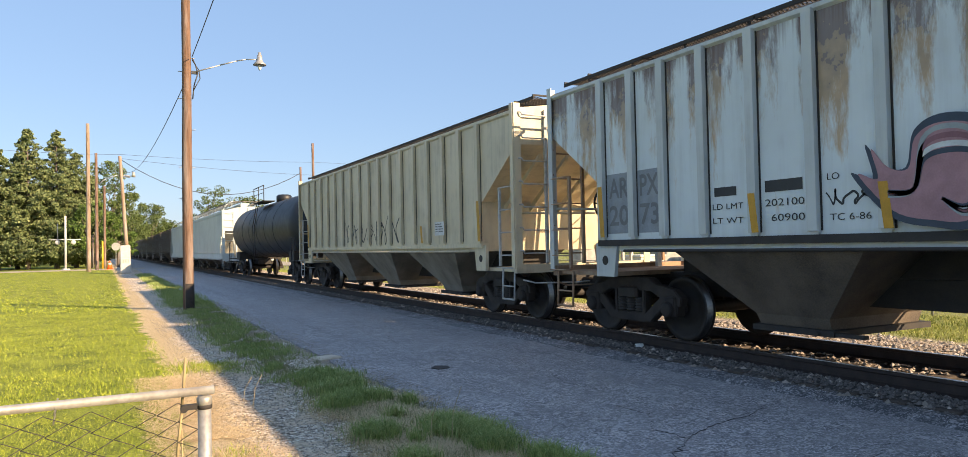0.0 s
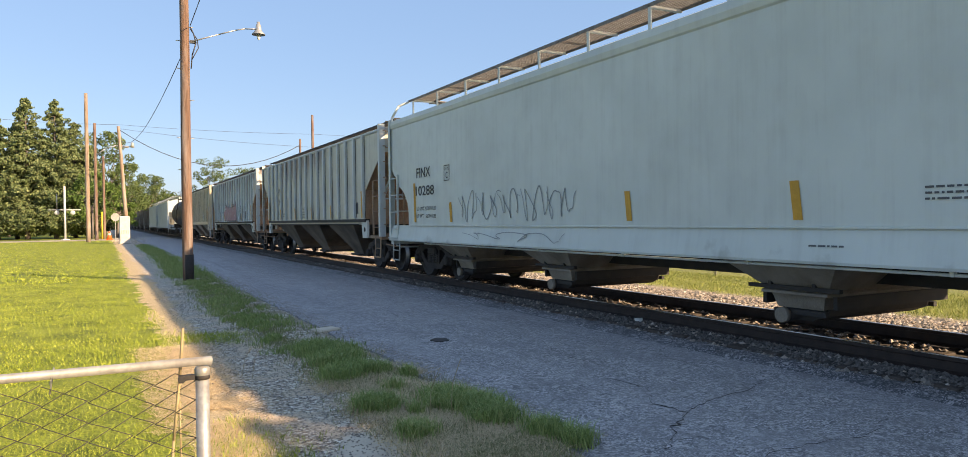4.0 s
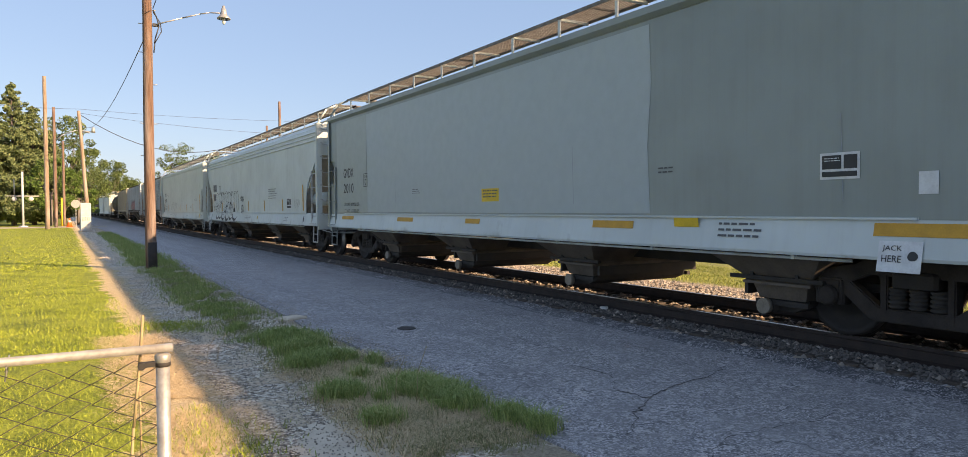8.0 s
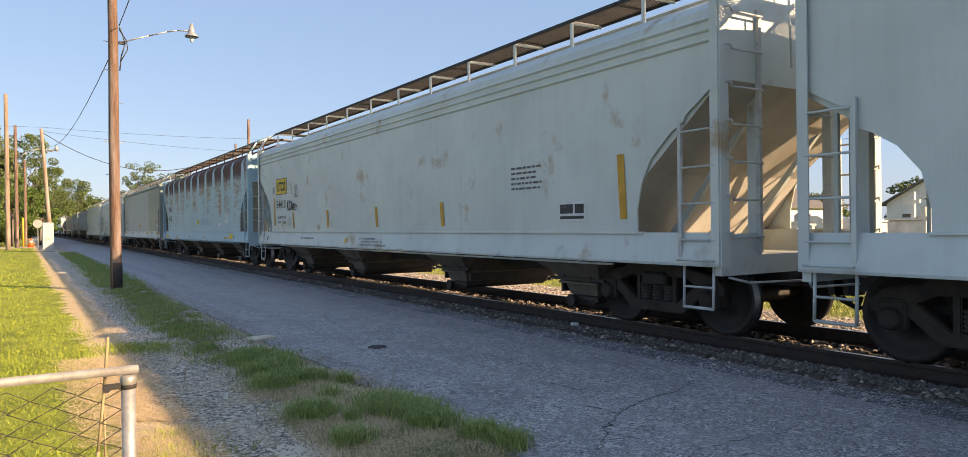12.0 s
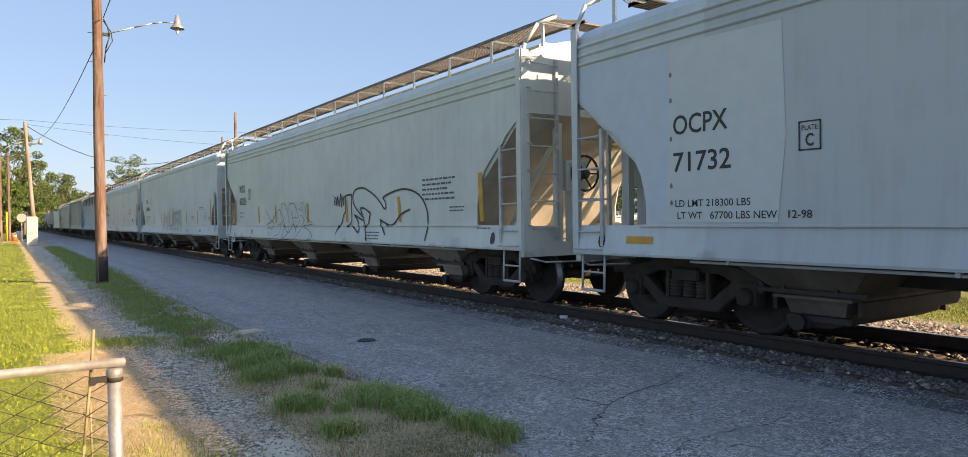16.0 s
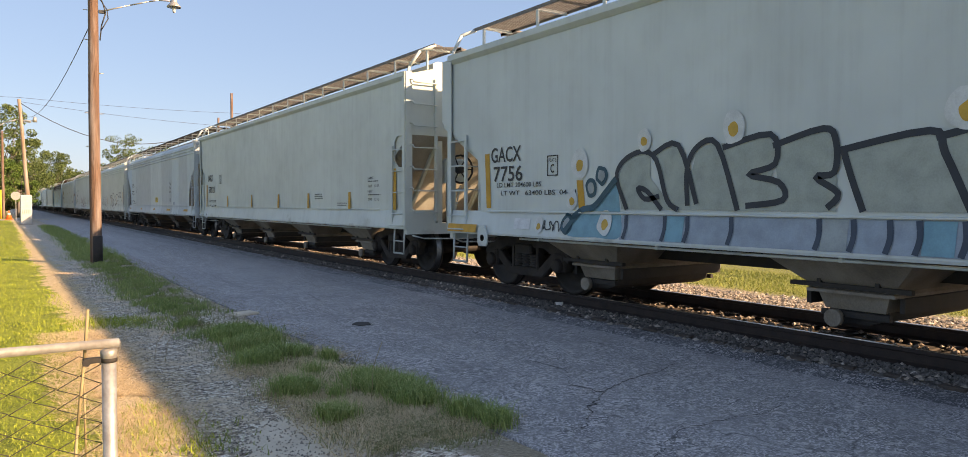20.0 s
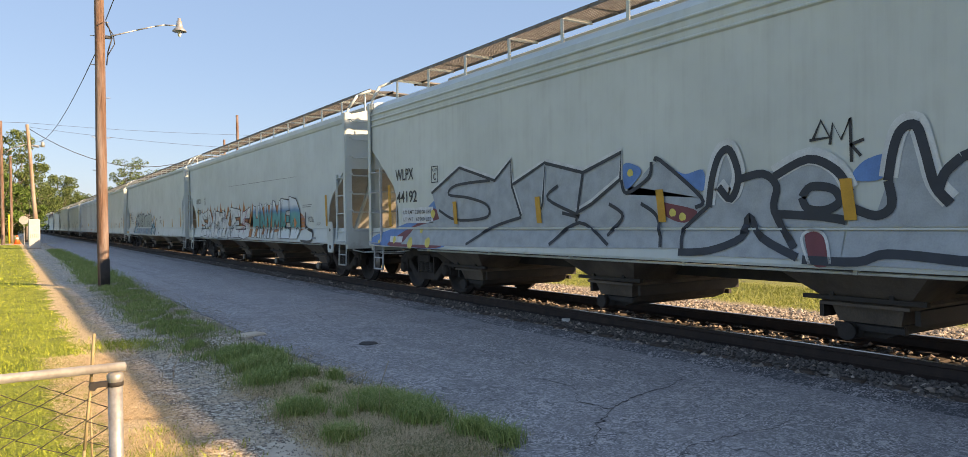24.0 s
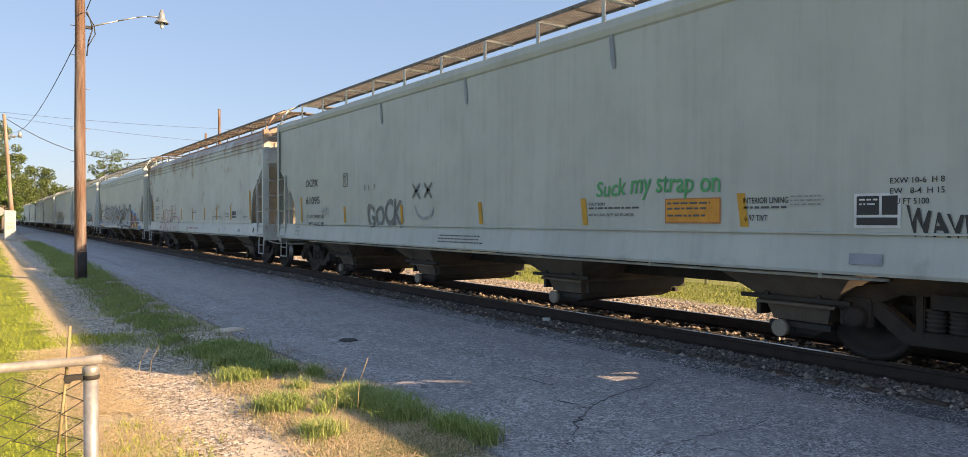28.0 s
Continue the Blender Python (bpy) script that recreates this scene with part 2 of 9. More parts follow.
def rusted_blue():
    """Pale blue paint, dark rust over the bulged panels below the roof, brown scuffs along the side."""
    n = Nodes("rusted_pale_blue_paint")
    x, y, z = n.xyz()
    pos = n.coord.outputs["Object"]
    fade = n.noise(pos, 0.6, 4)
    col = n.mix(n.ramp(fade, [(0.35, 0.0), (0.68, 1.0)]), (0.285, 0.445, 0.515), (0.345, 0.505, 0.56))
    within = n.ramp(n.math("MULTIPLY", n.math("ADD", y, 10), 0.05), [(0.055, 0.0), (0.085, 1.0), (0.915, 1.0), (0.94, 0.0)])
    w = n.math("SINE", n.math("MULTIPLY", n.math("ADD", y, -0.02), math.tau / 1.553))
    bay = n.ramp(n.math("ADD", n.math("MULTIPLY", w, 0.5), 0.5), [(0.03, 0.0), (0.22, 1.0)])      # 0 on the seams
    ragged = n.noise(n.mapped((1, 5, 0.5)), 1.6, 7, 0.7)
    scuff = n.noise(n.mapped((1, 0.85, 4.5), (3, 1, 0)), 1.6, 8, 0.75)
    cloud = n.noise(n.mapped((1, 0.8, 0.9), (6, 2, 0)), 1.1, 3)
    high = n.math("ADD", n.math("SUBTRACT", z, 3.30), n.math("ADD", n.math("MULTIPLY", n.math("SUBTRACT", ragged, 0.5), 0.9), n.math("MULTIPLY", n.math("SUBTRACT", bay, 0.7), 0.65)))
    brown = n.math("ADD", n.math("ADD", n.math("MULTIPLY", scuff, 0.75), n.math("MULTIPLY", cloud, 0.6)), n.math("ADD", n.math("MULTIPLY", n.math("SUBTRACT", z, 2.6), 0.13), n.math("MULTIPLY", n.math("SUBTRACT", bay, 1.0), 0.35)))
    dy, dz = n.math("MULTIPLY", n.math("ADD", y, 4.9), 1.3), n.math("MULTIPLY", n.math("SUBTRACT", z, 2.35), 1.5)
    old = n.ramp(n.math("ADD", n.math("MULTIPLY", dy, dy), n.math("MULTIPLY", dz, dz)), [(0.0, 1.0), (0.9, 0.0)])      # one large bare patch near the rear
    brown = n.math("ADD", brown, n.math("MULTIPLY", old, 0.22))
    m1 = n.math("MULTIPLY", n.math("MULTIPLY", n.ramp(brown, [(0.62, 0.0), (0.80, 0.9)]), within), 0.92)
    tone = n.ramp(scuff, [(0.38, (0.36, 0.29, 0.20)), (0.52, (0.27, 0.14, 0.065)), (0.66, (0.13, 0.05, 0.028))])
    col = n.mix(m1, col, tone)
    m2 = n.math("MULTIPLY", n.ramp(high, [(-0.06, 0.0), (0.12, 0.55), (0.3, 0.97)]), within)
    dark = n.mix(n.ramp(n.noise(pos, 3, 5), [(0.4, 0.0), (0.62, 1.0)]), (0.105, 0.030, 0.020), (0.060, 0.022, 0.018))
    col = n.mix(m2, col, dark)
    low = n.ramp(n.math("ADD", n.math("MULTIPLY", z, -0.6), n.noise(pos, 2.3, 5)), [(-0.1, 0.0), (0.05, 1.0)])
    col = n.mix(n.math("MULTIPLY", low, 0.4), col, (0.30, 0.24, 0.17))
    n.bump(n.math("ADD", n.noise(pos, 1.3, 2), n.math("MULTIPLY", n.noise(pos, 40, 3), 0.05)), 0.25, 0.05)
    return n.done(col, n.math("ADD", n.math("MULTIPLY", m2, 0.35), 0.42))


M = {}
WHITE = (0.575, 0.625, 0.60)
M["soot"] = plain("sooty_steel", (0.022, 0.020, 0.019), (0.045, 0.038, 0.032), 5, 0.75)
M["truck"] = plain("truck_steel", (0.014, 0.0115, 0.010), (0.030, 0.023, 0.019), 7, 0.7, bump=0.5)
M["casting"] = plain("rust_brown_casting", (0.040, 0.030, 0.024), (0.018, 0.0135, 0.011), 5, 0.8, bump=0.6)
M["tread"] = plain("polished_tread", (0.22, 0.21, 0.20), (0.15, 0.145, 0.14), 20, 0.35, 1.0)
M["rod"] = plain("galvanised_rod", (0.5, 0.51, 0.5), (0.34, 0.34, 0.33), 10, 0.5)
M["grating"] = plain("galvanised_grating", (0.20, 0.185, 0.17), (0.12, 0.105, 0.092), 9, 0.65)
M["rail"] = plain("rusty_rail", (0.040, 0.024, 0.018), (0.020, 0.014, 0.012), 6, 0.75, bump=0.5)
M["railtop"] = plain("bright_railhead", (0.45, 0.42, 0.39), (0.3, 0.27, 0.24), 12, 0.3, 1.0)
M["tie"] = plain("creosoted_tie", (0.09, 0.066, 0.05), (0.05, 0.04, 0.034), 5, 0.9, bump=0.6, stretch=(1, 6, 6))
M["black"] = plain("black_paint", (0.018, 0.018, 0.02), (0.03, 0.03, 0.032), 6, 0.55)
M["amber"] = plain("amber_reflector", (0.62, 0.30, 0.03), (0.5, 0.23, 0.02), 8, 0.4)
M["silver"] = plain("white_decal", (0.66, 0.68, 0.68), (0.52, 0.53, 0.53), 9, 0.5)
M["hopper_dirt"] = plain("dusty_hopper_sheet", (0.30, 0.265, 0.215), (0.17, 0.14, 0.108), 2.2, 0.8, stretch=(1, 1, 0.6))
M["brown_hopper"] = plain("grimy_brown_hopper_sheet", (0.155, 0.125, 0.097), (0.075, 0.06, 0.048), 2.2, 0.8, stretch=(1, 1, 0.6))
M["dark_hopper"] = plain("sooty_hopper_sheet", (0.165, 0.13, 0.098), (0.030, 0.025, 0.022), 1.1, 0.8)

# ---- ground, road, track ----
def ground_material():
    n = Nodes("ground_grass_and_dirt")
    pos = n.coord.outputs["Object"]
    x, y, z = n.xyz()
    wob = n.noise(pos, 0.55, 4)
    xw = n.math("ADD", x, n.math("MULTIPLY", n.math("SUBTRACT", wob, 0.5), 0.9))
    wob2 = n.noise(pos, 2.6, 4)
    xw = n.math("ADD", xw, n.math("MULTIPLY", n.math("SUBTRACT", wob2, 0.5), 0.7))
    far = n.ramp(n.math("MULTIPLY", y, 0.02), [(0.08, 0.0), (0.22, 1.0)])     # the lawn reaches farther over the path away from the yard gate
    xw = n.math("SUBTRACT", xw, n.math("MULTIPLY", far, 0.26))
    fine = n.noise(pos, 38, 4, 0.7)
    mid = n.noise(pos, 1.4, 5)
    grain, _ = n.cells(pos, 62)
    grain2, _ = n.cells(pos, 30)
    lawn = n.mix(n.ramp(n.math("ADD", n.math("MULTIPLY", fine, 0.6), n.math("MULTIPLY", mid, 0.4)), [(0.42, 0.0), (0.58, 1.0)]), (0.085, 0.12, 0.009), (0.30, 0.345, 0.035))
    straw = n.noise(n.mapped((26, 70, 1)), 1.0, 5, 0.75)
    dry = n.ramp(straw, [(0.36, (0.27, 0.19, 0.095)), (0.48, (0.58, 0.43, 0.235)), (0.62, (0.84, 0.69, 0.43))])
    tiny, _ = n.cells(pos, 120)
    mixed = n.math("ADD", n.math("MULTIPLY", grain, 0.35), n.math("ADD", n.math("MULTIPLY", grain2, 0.5), n.math("MULTIPLY", tiny, 0.15)))
    pebble = n.ramp(mixed, [(0.25, (0.11, 0.083, 0.06)), (0.40, (0.46, 0.365, 0.275)), (0.60, (0.71, 0.585, 0.455)), (0.74, (0.98, 0.91, 0.79))])
    silt = n.noise(pos, 9, 5, 0.7)
    sand = n.mix(n.ramp(silt, [(0.38, 0.0), (0.62, 1.0)]), (0.86, 0.70, 0.51), (0.64, 0.49, 0.345))
    sand = n.mix(n.ramp(grain, [(0.0, 0.75), (0.16, 0.0)]), sand, (0.24, 0.18, 0.13))
    dirt = n.mix(n.ramp(mid, [(0.50, 0.0), (0.60, 0.9)]), pebble, sand)
    col = n.mix(n.ramp(n.math("MULTIPLY", xw, 0.1), [(0.040, 0.0), (0.050, 1.0)]), lawn, dry)
    col = n.mix(n.ramp(n.math("MULTIPLY", xw, 0.1), [(0.085, 0.0), (0.105, 1.0)]), col, dirt)
    loam = n.ramp(straw, [(0.36, (0.20, 0.155, 0.115)), (0.5, (0.40, 0.32, 0.22)), (0.64, (0.58, 0.47, 0.33))])
    verge = n.mix(n.ramp(mid, [(0.44, 0.0), (0.54, 1.0)]), pebble, loam)
    col = n.mix(n.ramp(n.math("MULTIPLY", xw, 0.1), [(0.185, 0.0), (0.205, 1.0)]), col, verge)
    far_grass = n.mix(n.ramp(fine, [(0.4, 0.0), (0.62, 1.0)]), (0.19, 0.225, 0.035), (0.33, 0.31, 0.085))
    gravel = n.ramp(grain2, [(0.05, (0.15, 0.11, 0.08)), (0.4, (0.38, 0.29, 0.215)), (0.95, (0.58, 0.48, 0.37))])
    col = n.mix(n.ramp(n.math("MULTIPLY", x, 0.01), [(0.064, 0.0), (0.065, 1.0)]), col, gravel)
    col = n.mix(n.ramp(n.math("MULTIPLY", xw, 0.01), [(0.1145, 0.0), (0.1185, 1.0)]), col, far_grass)
    n.bump(n.math("ADD", n.math("ADD", fine, n.math("MULTIPLY", grain, 0.5)), n.math("MULTIPLY", mid, 1.5)), 0.9, 0.04)
    return n.done(col, 0.92)


def asphalt(name, a, b):
    """Worn asphalt: pale and dark aggregate, long wheel lanes, hairline cracks."""
    n = Nodes(name)
    pos = n.coord.outputs["Object"]
    grit = n.noise(pos, 55, 3, 0.9)
    mid = n.noise(pos, 1.1, 5)
    long = n.noise(n.mapped((1.3, 0.06, 1)), 1.5, 4)
    f = n.math("ADD", n.math("MULTIPLY", mid, 0.4), n.math("MULTIPLY", long, 0.6))
    col = n.mix(n.ramp(f, [(0.40, 0.0), (0.60, 1.0)]), a, b)
    one, _ = n.cells(pos, 80)
    two, _ = n.cells(pos, 50)
    three, _ = n.cells(pos, 24)
    worn = n.ramp(n.noise(pos, 1.9, 5, 0.65), [(0.36, 0.35), (0.62, 1.0)])
    col = n.mix(n.math("MULTIPLY", n.ramp(one, [(0.60, 0.0), (0.84, 0.95)]), worn), col, (0.64, 0.60, 0.60))
    col = n.mix(n.math("MULTIPLY", n.ramp(three, [(0.84, 0.0), (0.87, 0.7)]), worn), col, (0.60, 0.55, 0.52))
    col = n.mix(n.math("MULTIPLY", n.ramp(two, [(0.12, 0.7), (0.28, 0.0)]), worn), col, (0.036, 0.034, 0.035))
    vor = n.add("ShaderNodeTexVoronoi")
    vor.feature = "DISTANCE_TO_EDGE"
    vor.inputs["Scale"].default_value = 0.55
    warp = n.add("ShaderNodeTexNoise")
    warp.inputs["Scale"].default_value, warp.inputs["Detail"].default_value = 3.5, 6
    n.to(pos, warp.inputs["Vector"])
    n.to(n.mix(0.35, pos, warp.outputs["Color"], "ADD"), vor.inputs["Vector"])
    crack = n.math("MULTIPLY", n.ramp(vor.outputs["Distance"], [(0.0, 1.0), (0.006, 0.0)]), n.ramp(n.noise(pos, 0.5, 2), [(0.47, 0.0), (0.60, 0.75)]))
    col = n.mix(crack, col, (0.028, 0.027, 0.027))
    n.bump(n.math("SUBTRACT", n.math("ADD", grit, n.math("MULTIPLY", two, 0.6)), crack), 0.7, 0.012)
    return n.done(col, 0.66)


M["ground"] = ground_material()
M["asphalt"] = asphalt("worn_asphalt", (0.205, 0.190, 0.190), (0.290, 0.270, 0.268))
M["tarmac_edge"] = asphalt("dark_tarmac_strip", (0.085, 0.085, 0.09), (0.125, 0.122, 0.125))
M["far_road"] = plain("pale_concrete_road", (0.42, 0.36, 0.29), (0.34, 0.29, 0.23), 0.8, 0.9)
M["stone"] = None


def stone_material():
    n = Nodes("ballast_stone")
    r = n.island()
    col = n.ramp(r, [(0.0, (0.15, 0.135, 0.12)), (0.35, (0.29, 0.245, 0.20)), (0.7, (0.43, 0.34, 0.265)), (1.0, (0.60, 0.53, 0.46))])
    col = n.mix(n.math("MULTIPLY", n.noise(n.coord.outputs["Object"], 30, 4), 0.5), col, (0.16, 0.14, 0.12))
    return n.done(col, 0.85)


M["stone"] = stone_material()
M["dark_stone"] = plain("grey_ballast_stone", (0.19, 0.165, 0.148), (0.065, 0.057, 0.052), 22, 0.9)


def grid_sheet(name, xs, ys, height, material):
    verts = [(x, y, height(x, y)) for y in ys for x in xs]
    k = len(xs)
    faces = [(j * k + i, j * k + i + 1, (j + 1) * k + i + 1, (j + 1) * k + i) for j in range(len(ys) - 1) for i in range(k - 1)]
    return part(name, (verts, faces), material)


def ground_z(x, y):
    """Lawn, path and verge lie a little below or above the road."""
    if 2.85 <= x <= 6.6:
        return -0.06
    if 6.6 < x < 11.5:
        return -0.03
    near = max(0.0, 1 - math.hypot(x, y) / 60)
    bank = 0.035 * math.exp(-((x - 2.42) / 0.32) ** 2) * max(0.0, min(1.0, 1 - y / 60))
    return -0.012 + bank + near * 0.03 * noise.noise((x * 0.6, y * 0.6, 0)) + near * 0.012 * noise.noise((x * 3, y * 3, 4))


gx = [-900, -300, -120, -60, -30] + [-20 + 0.5 * i for i in range(41)] + [0.1 + 0.14 * i for i in range(18)] + [2.62, 2.84, 3.2, 6.4, 6.61, 9, 11.4, 11.6, 12.5, 14, 16, 20, 30, 60, 120, 300, 900]
gy = [-600, -200, -60, -20] + [-5 + 0.25 * i for i in range(141)] + [33, 36, 40, 46, 54, 64, 80, 100, 140, 200, 300, 500, 1200]
tagged(grid_sheet("ground", gx, gy, ground_z, M["ground"]), "mown lawn, sandy footpath, dry verge and gravel", "ground", kind="structure")

# the side road, with ragged edges
ys = [-40 + 0.35 * i for i in range(400)] + [101 + 6 * i for i in range(50)]
verts, faces = [], []
for j, y in enumerate(ys):
    l = 2.93 + 0.16 * noise.noise((y * 0.55, 3, 0)) + 0.06 * noise.noise((y * 2.7, 5, 0))
    r = 6.47 + 0.10 * noise.noise((y * 0.5, 9, 0)) + 0.05 * noise.noise((y * 3.1, 1, 0))
    for x, z in ((l, -0.07), (l + 0.03, 0.0), ((l + r) / 2, 0.02), (r - 0.03, 0.0), (r, -0.07)):
        verts.append((x, y, z))
    if j:
        a = (j - 1) * 5
        faces += [(a + i, a + i + 1, a + i + 6, a + i + 5) for i in range(4)]
road = part("road", (verts, faces), M["asphalt"])
tagged(road, "narrow worn grey asphalt road with cracks", "road", kind="structure")

# darker strip of old tarmac between the road and the stones
verts, faces = [], []
for j, y in enumerate(ys):
    l = 6.40 + 0.10 * noise.noise((y * 0.5, 9, 0)) + 0.05 * noise.noise((y * 3.1, 1, 0))
    r = 6.86 + 0.12 * noise.noise((y * 0.7, 4, 0)) + 0.08 * noise.noise((y * 3.7, 6, 0))
    verts += [(l, y, -0.05), ((l + r) / 2, y, 0.022), (r - 0.04, y, 0.045), (r, y, 0.0)]
    if j:
        a = (j - 1) * 4
        faces += [(a + i, a + i + 1, a + i + 5, a + i + 4) for i in range(3)]
tagged(part("tarmac_strip", (verts, faces), M["tarmac_edge"]), "dark crumbling tarmac strip beside the track", "tarmac", kind="structure")

# ballast bed
bed = bmesh.new()
for y0, y1 in ((-60, 500),):
    prism(bed, [(6.5, -0.08), (6.75, -0.01), (6.93, 0.079), (7.26, 0.079), (7.3, 0.05), (8.9, 0.05), (9.15, 0.06), (9.6, 0.0), (10.4, -0.08)], "y", y0, y1)
M["bed"] = plain("dark_ballast_fines", (0.085, 0.073, 0.064), (0.045, 0.039, 0.035), 9, 0.95, bump=1.0)
tagged(part("ballast_bed", bed, M["bed"]), "dark ballast bed under the railway track", "ballast", kind="structure")


def scatter_stones(name, count, xr, yr, size, zf, seed, label, mat="stone"):
    """Many loose stones joined in one mesh."""
    rnd = random.Random(seed)
    base = [(1, 0, 0.1), (0.3, 0.95, 0), (-0.8, 0.6, 0.05), (-0.85, -0.55, 0), (0.25, -0.95, 0.1), (0.1, 0.05, 0.75), (0, 0, -0.6)]
    tri = [(0, 1, 5), (1, 2, 5), (2, 3, 5), (3, 4, 5), (4, 0, 5), (1, 0, 6), (2, 1, 6), (3, 2, 6), (4, 3, 6), (0, 4, 6)]
    verts, faces = [], []
    for _ in range(count):
        x, y = rnd.uniform(*xr), yr[0] + (yr[1] - yr[0]) * rnd.random() ** 1.5
        s = rnd.uniform(*size)
        a = rnd.uniform(0, math.tau)
        ca, sa = math.cos(a), math.sin(a)
        o = len(verts)
        kz = rnd.uniform(0.6, 1.1)
        for px, py, pz in base:
            px, py = px * rnd.uniform(0.7, 1.15), py * rnd.uniform(0.6, 1.0)
            verts.append((x + s * (px * ca - py * sa), y + s * (px * sa + py * ca), zf(x) + s * pz * kz))
        faces += [tuple(o + i for i in f) for f in tri]
    return tagged(part(name, (verts, faces), M[mat]), label, "stones", kind="stuff")


def bed_z(x):
    return 0.01 + max(0.0, min(1.0, (x - 6.7) / 0.25)) * 0.072 if x < 9.15 else max(-0.02, 0.06 - (x - 9.15) * 0.1)


scatter_stones("ballast_stones", 9000, (6.78, 7.28), (0.5, 45), (0.012, 0.045), bed_z, 3, "dark grey ballast stones beside the near rail", "dark_stone")
scatter_stones("pale_ballast_stones", 900, (6.75, 7.28), (0.5, 40), (0.014, 0.055), bed_z, 13, "scattered paler stones beside the near rail")
scatter_stones("track_stones", 2600, (7.45, 8.75), (0.5, 40), (0.02, 0.05), bed_z, 5, "ballast stones between the two rails")
scatter_stones("gravel_stones", 12000, (8.95, 11.8), (1.0, 60), (0.02, 0.06), bed_z, 4, "sunlit tan gravel beyond the far rail")

# rails and ties
rail_profile = [(-0.07, 0.0), (0.07, 0.0), (0.07, 0.012), (0.012, 0.035), (0.012, 0.125), (0.036, 0.135), (0.036, 0.168), (0.026, 0.172), (-0.026, 0.172), (-0.036, 0.168), (-0.036, 0.135), (-0.012, 0.125), (-0.012, 0.035), (-0.07, 0.012)]
track = thing("railway_track", "rusty steel rails on dark wooden ties", "track", kind="structure")
for sx in (-1, 1):
    b = bmesh.new()
    cx = TRACK_X + sx * 0.753
    prism(b, [(cx + px, RAIL_Z - 0.172 + pz) for px, pz in rail_profile], "y", -60, 500)
    part("rail", b, M["rail"], track)
    b = bmesh.new()
    box(b, cx - 0.027, cx + 0.027, -60, 500, RAIL_Z - 0.001, RAIL_Z + 0.0015)
    part("running_surface", b, M["railtop"], track, "bright worn running surface")
tie_mesh = bmesh.new()
rbox(tie_mesh, -1.3, 1.3, -0.115, 0.115, -0.16, 0.0, 0.012)
first_tie = part("tie", tie_mesh, M["tie"], track)
first_tie.location = (TRACK_X, -4, RAIL_Z - 0.178)
for i in range(1, 130):
    o = new("tie", first_tie.data)
    o.parent = track
    o.location = (TRACK_X + random.uniform(-0.03, 0.03), -4 + i * 0.5, RAIL_Z - 0.178)
    o.rotation_euler = (0, 0, random.uniform(-0.01, 0.01))

# ---- rail cars ----
def grating(y0, y1, x0, x1, z, pitch=0.055):
    """An open roof walkway: expanded metal diamonds between edge strips."""
    verts, faces = [], []

    def bar(a, b, c, d, e, f):
        o = len(verts)
        verts.extend((x, y, zz) for zz in (e, f) for y in (c, d) for x in (a, b))
        faces.extend(tuple(o + i for i in q) for q in ((0, 2, 3, 1), (4, 5, 7, 6), (0, 1, 5, 4), (2, 6, 7, 3), (0, 4, 6, 2), (1, 3, 7, 5)))
    for x in (x0, x1 - 0.02):
        bar(x, x + 0.02, y0, y1, z - 0.045, z + 0.01)
    wide, h = x1 - x0 - 0.03, 0.005
    n = int((y1 - y0 - wide * 0.5) / pitch)
    for i in range(n + 1):
        for a, b in ((x0 + 0.015, x1 - 0.015), (x1 - 0.015, x0 + 0.015)):
            y = y0 + i * pitch
            o = len(verts)
            for x, yy in ((a, y), (b, y + wide * 0.5)):
                verts.extend(((x, yy - h, z - 0.012), (x, yy + h, z - 0.012), (x, yy + h, z), (x, yy - h, z)))
            faces.extend(tuple(o + q for q in f) for f in ((0, 1, 5, 4), (1, 2, 6, 5), (2, 3, 7, 6), (3, 0, 4, 7)))
    for i in range(1, 8):
        y = y0 + (y1 - y0) * i / 8
        bar(x0, x1, y - 0.02, y + 0.02, z - 0.04, z - 0.013)
    return verts, faces


def pieces(first, places):
    """Alike pieces of one part on one mesh."""
    first.location = places[0]
    for p in places[1:]:
        o = new(first.name.split(".")[0], first.data)
        o.parent, o.location = first.parent, p
    return first


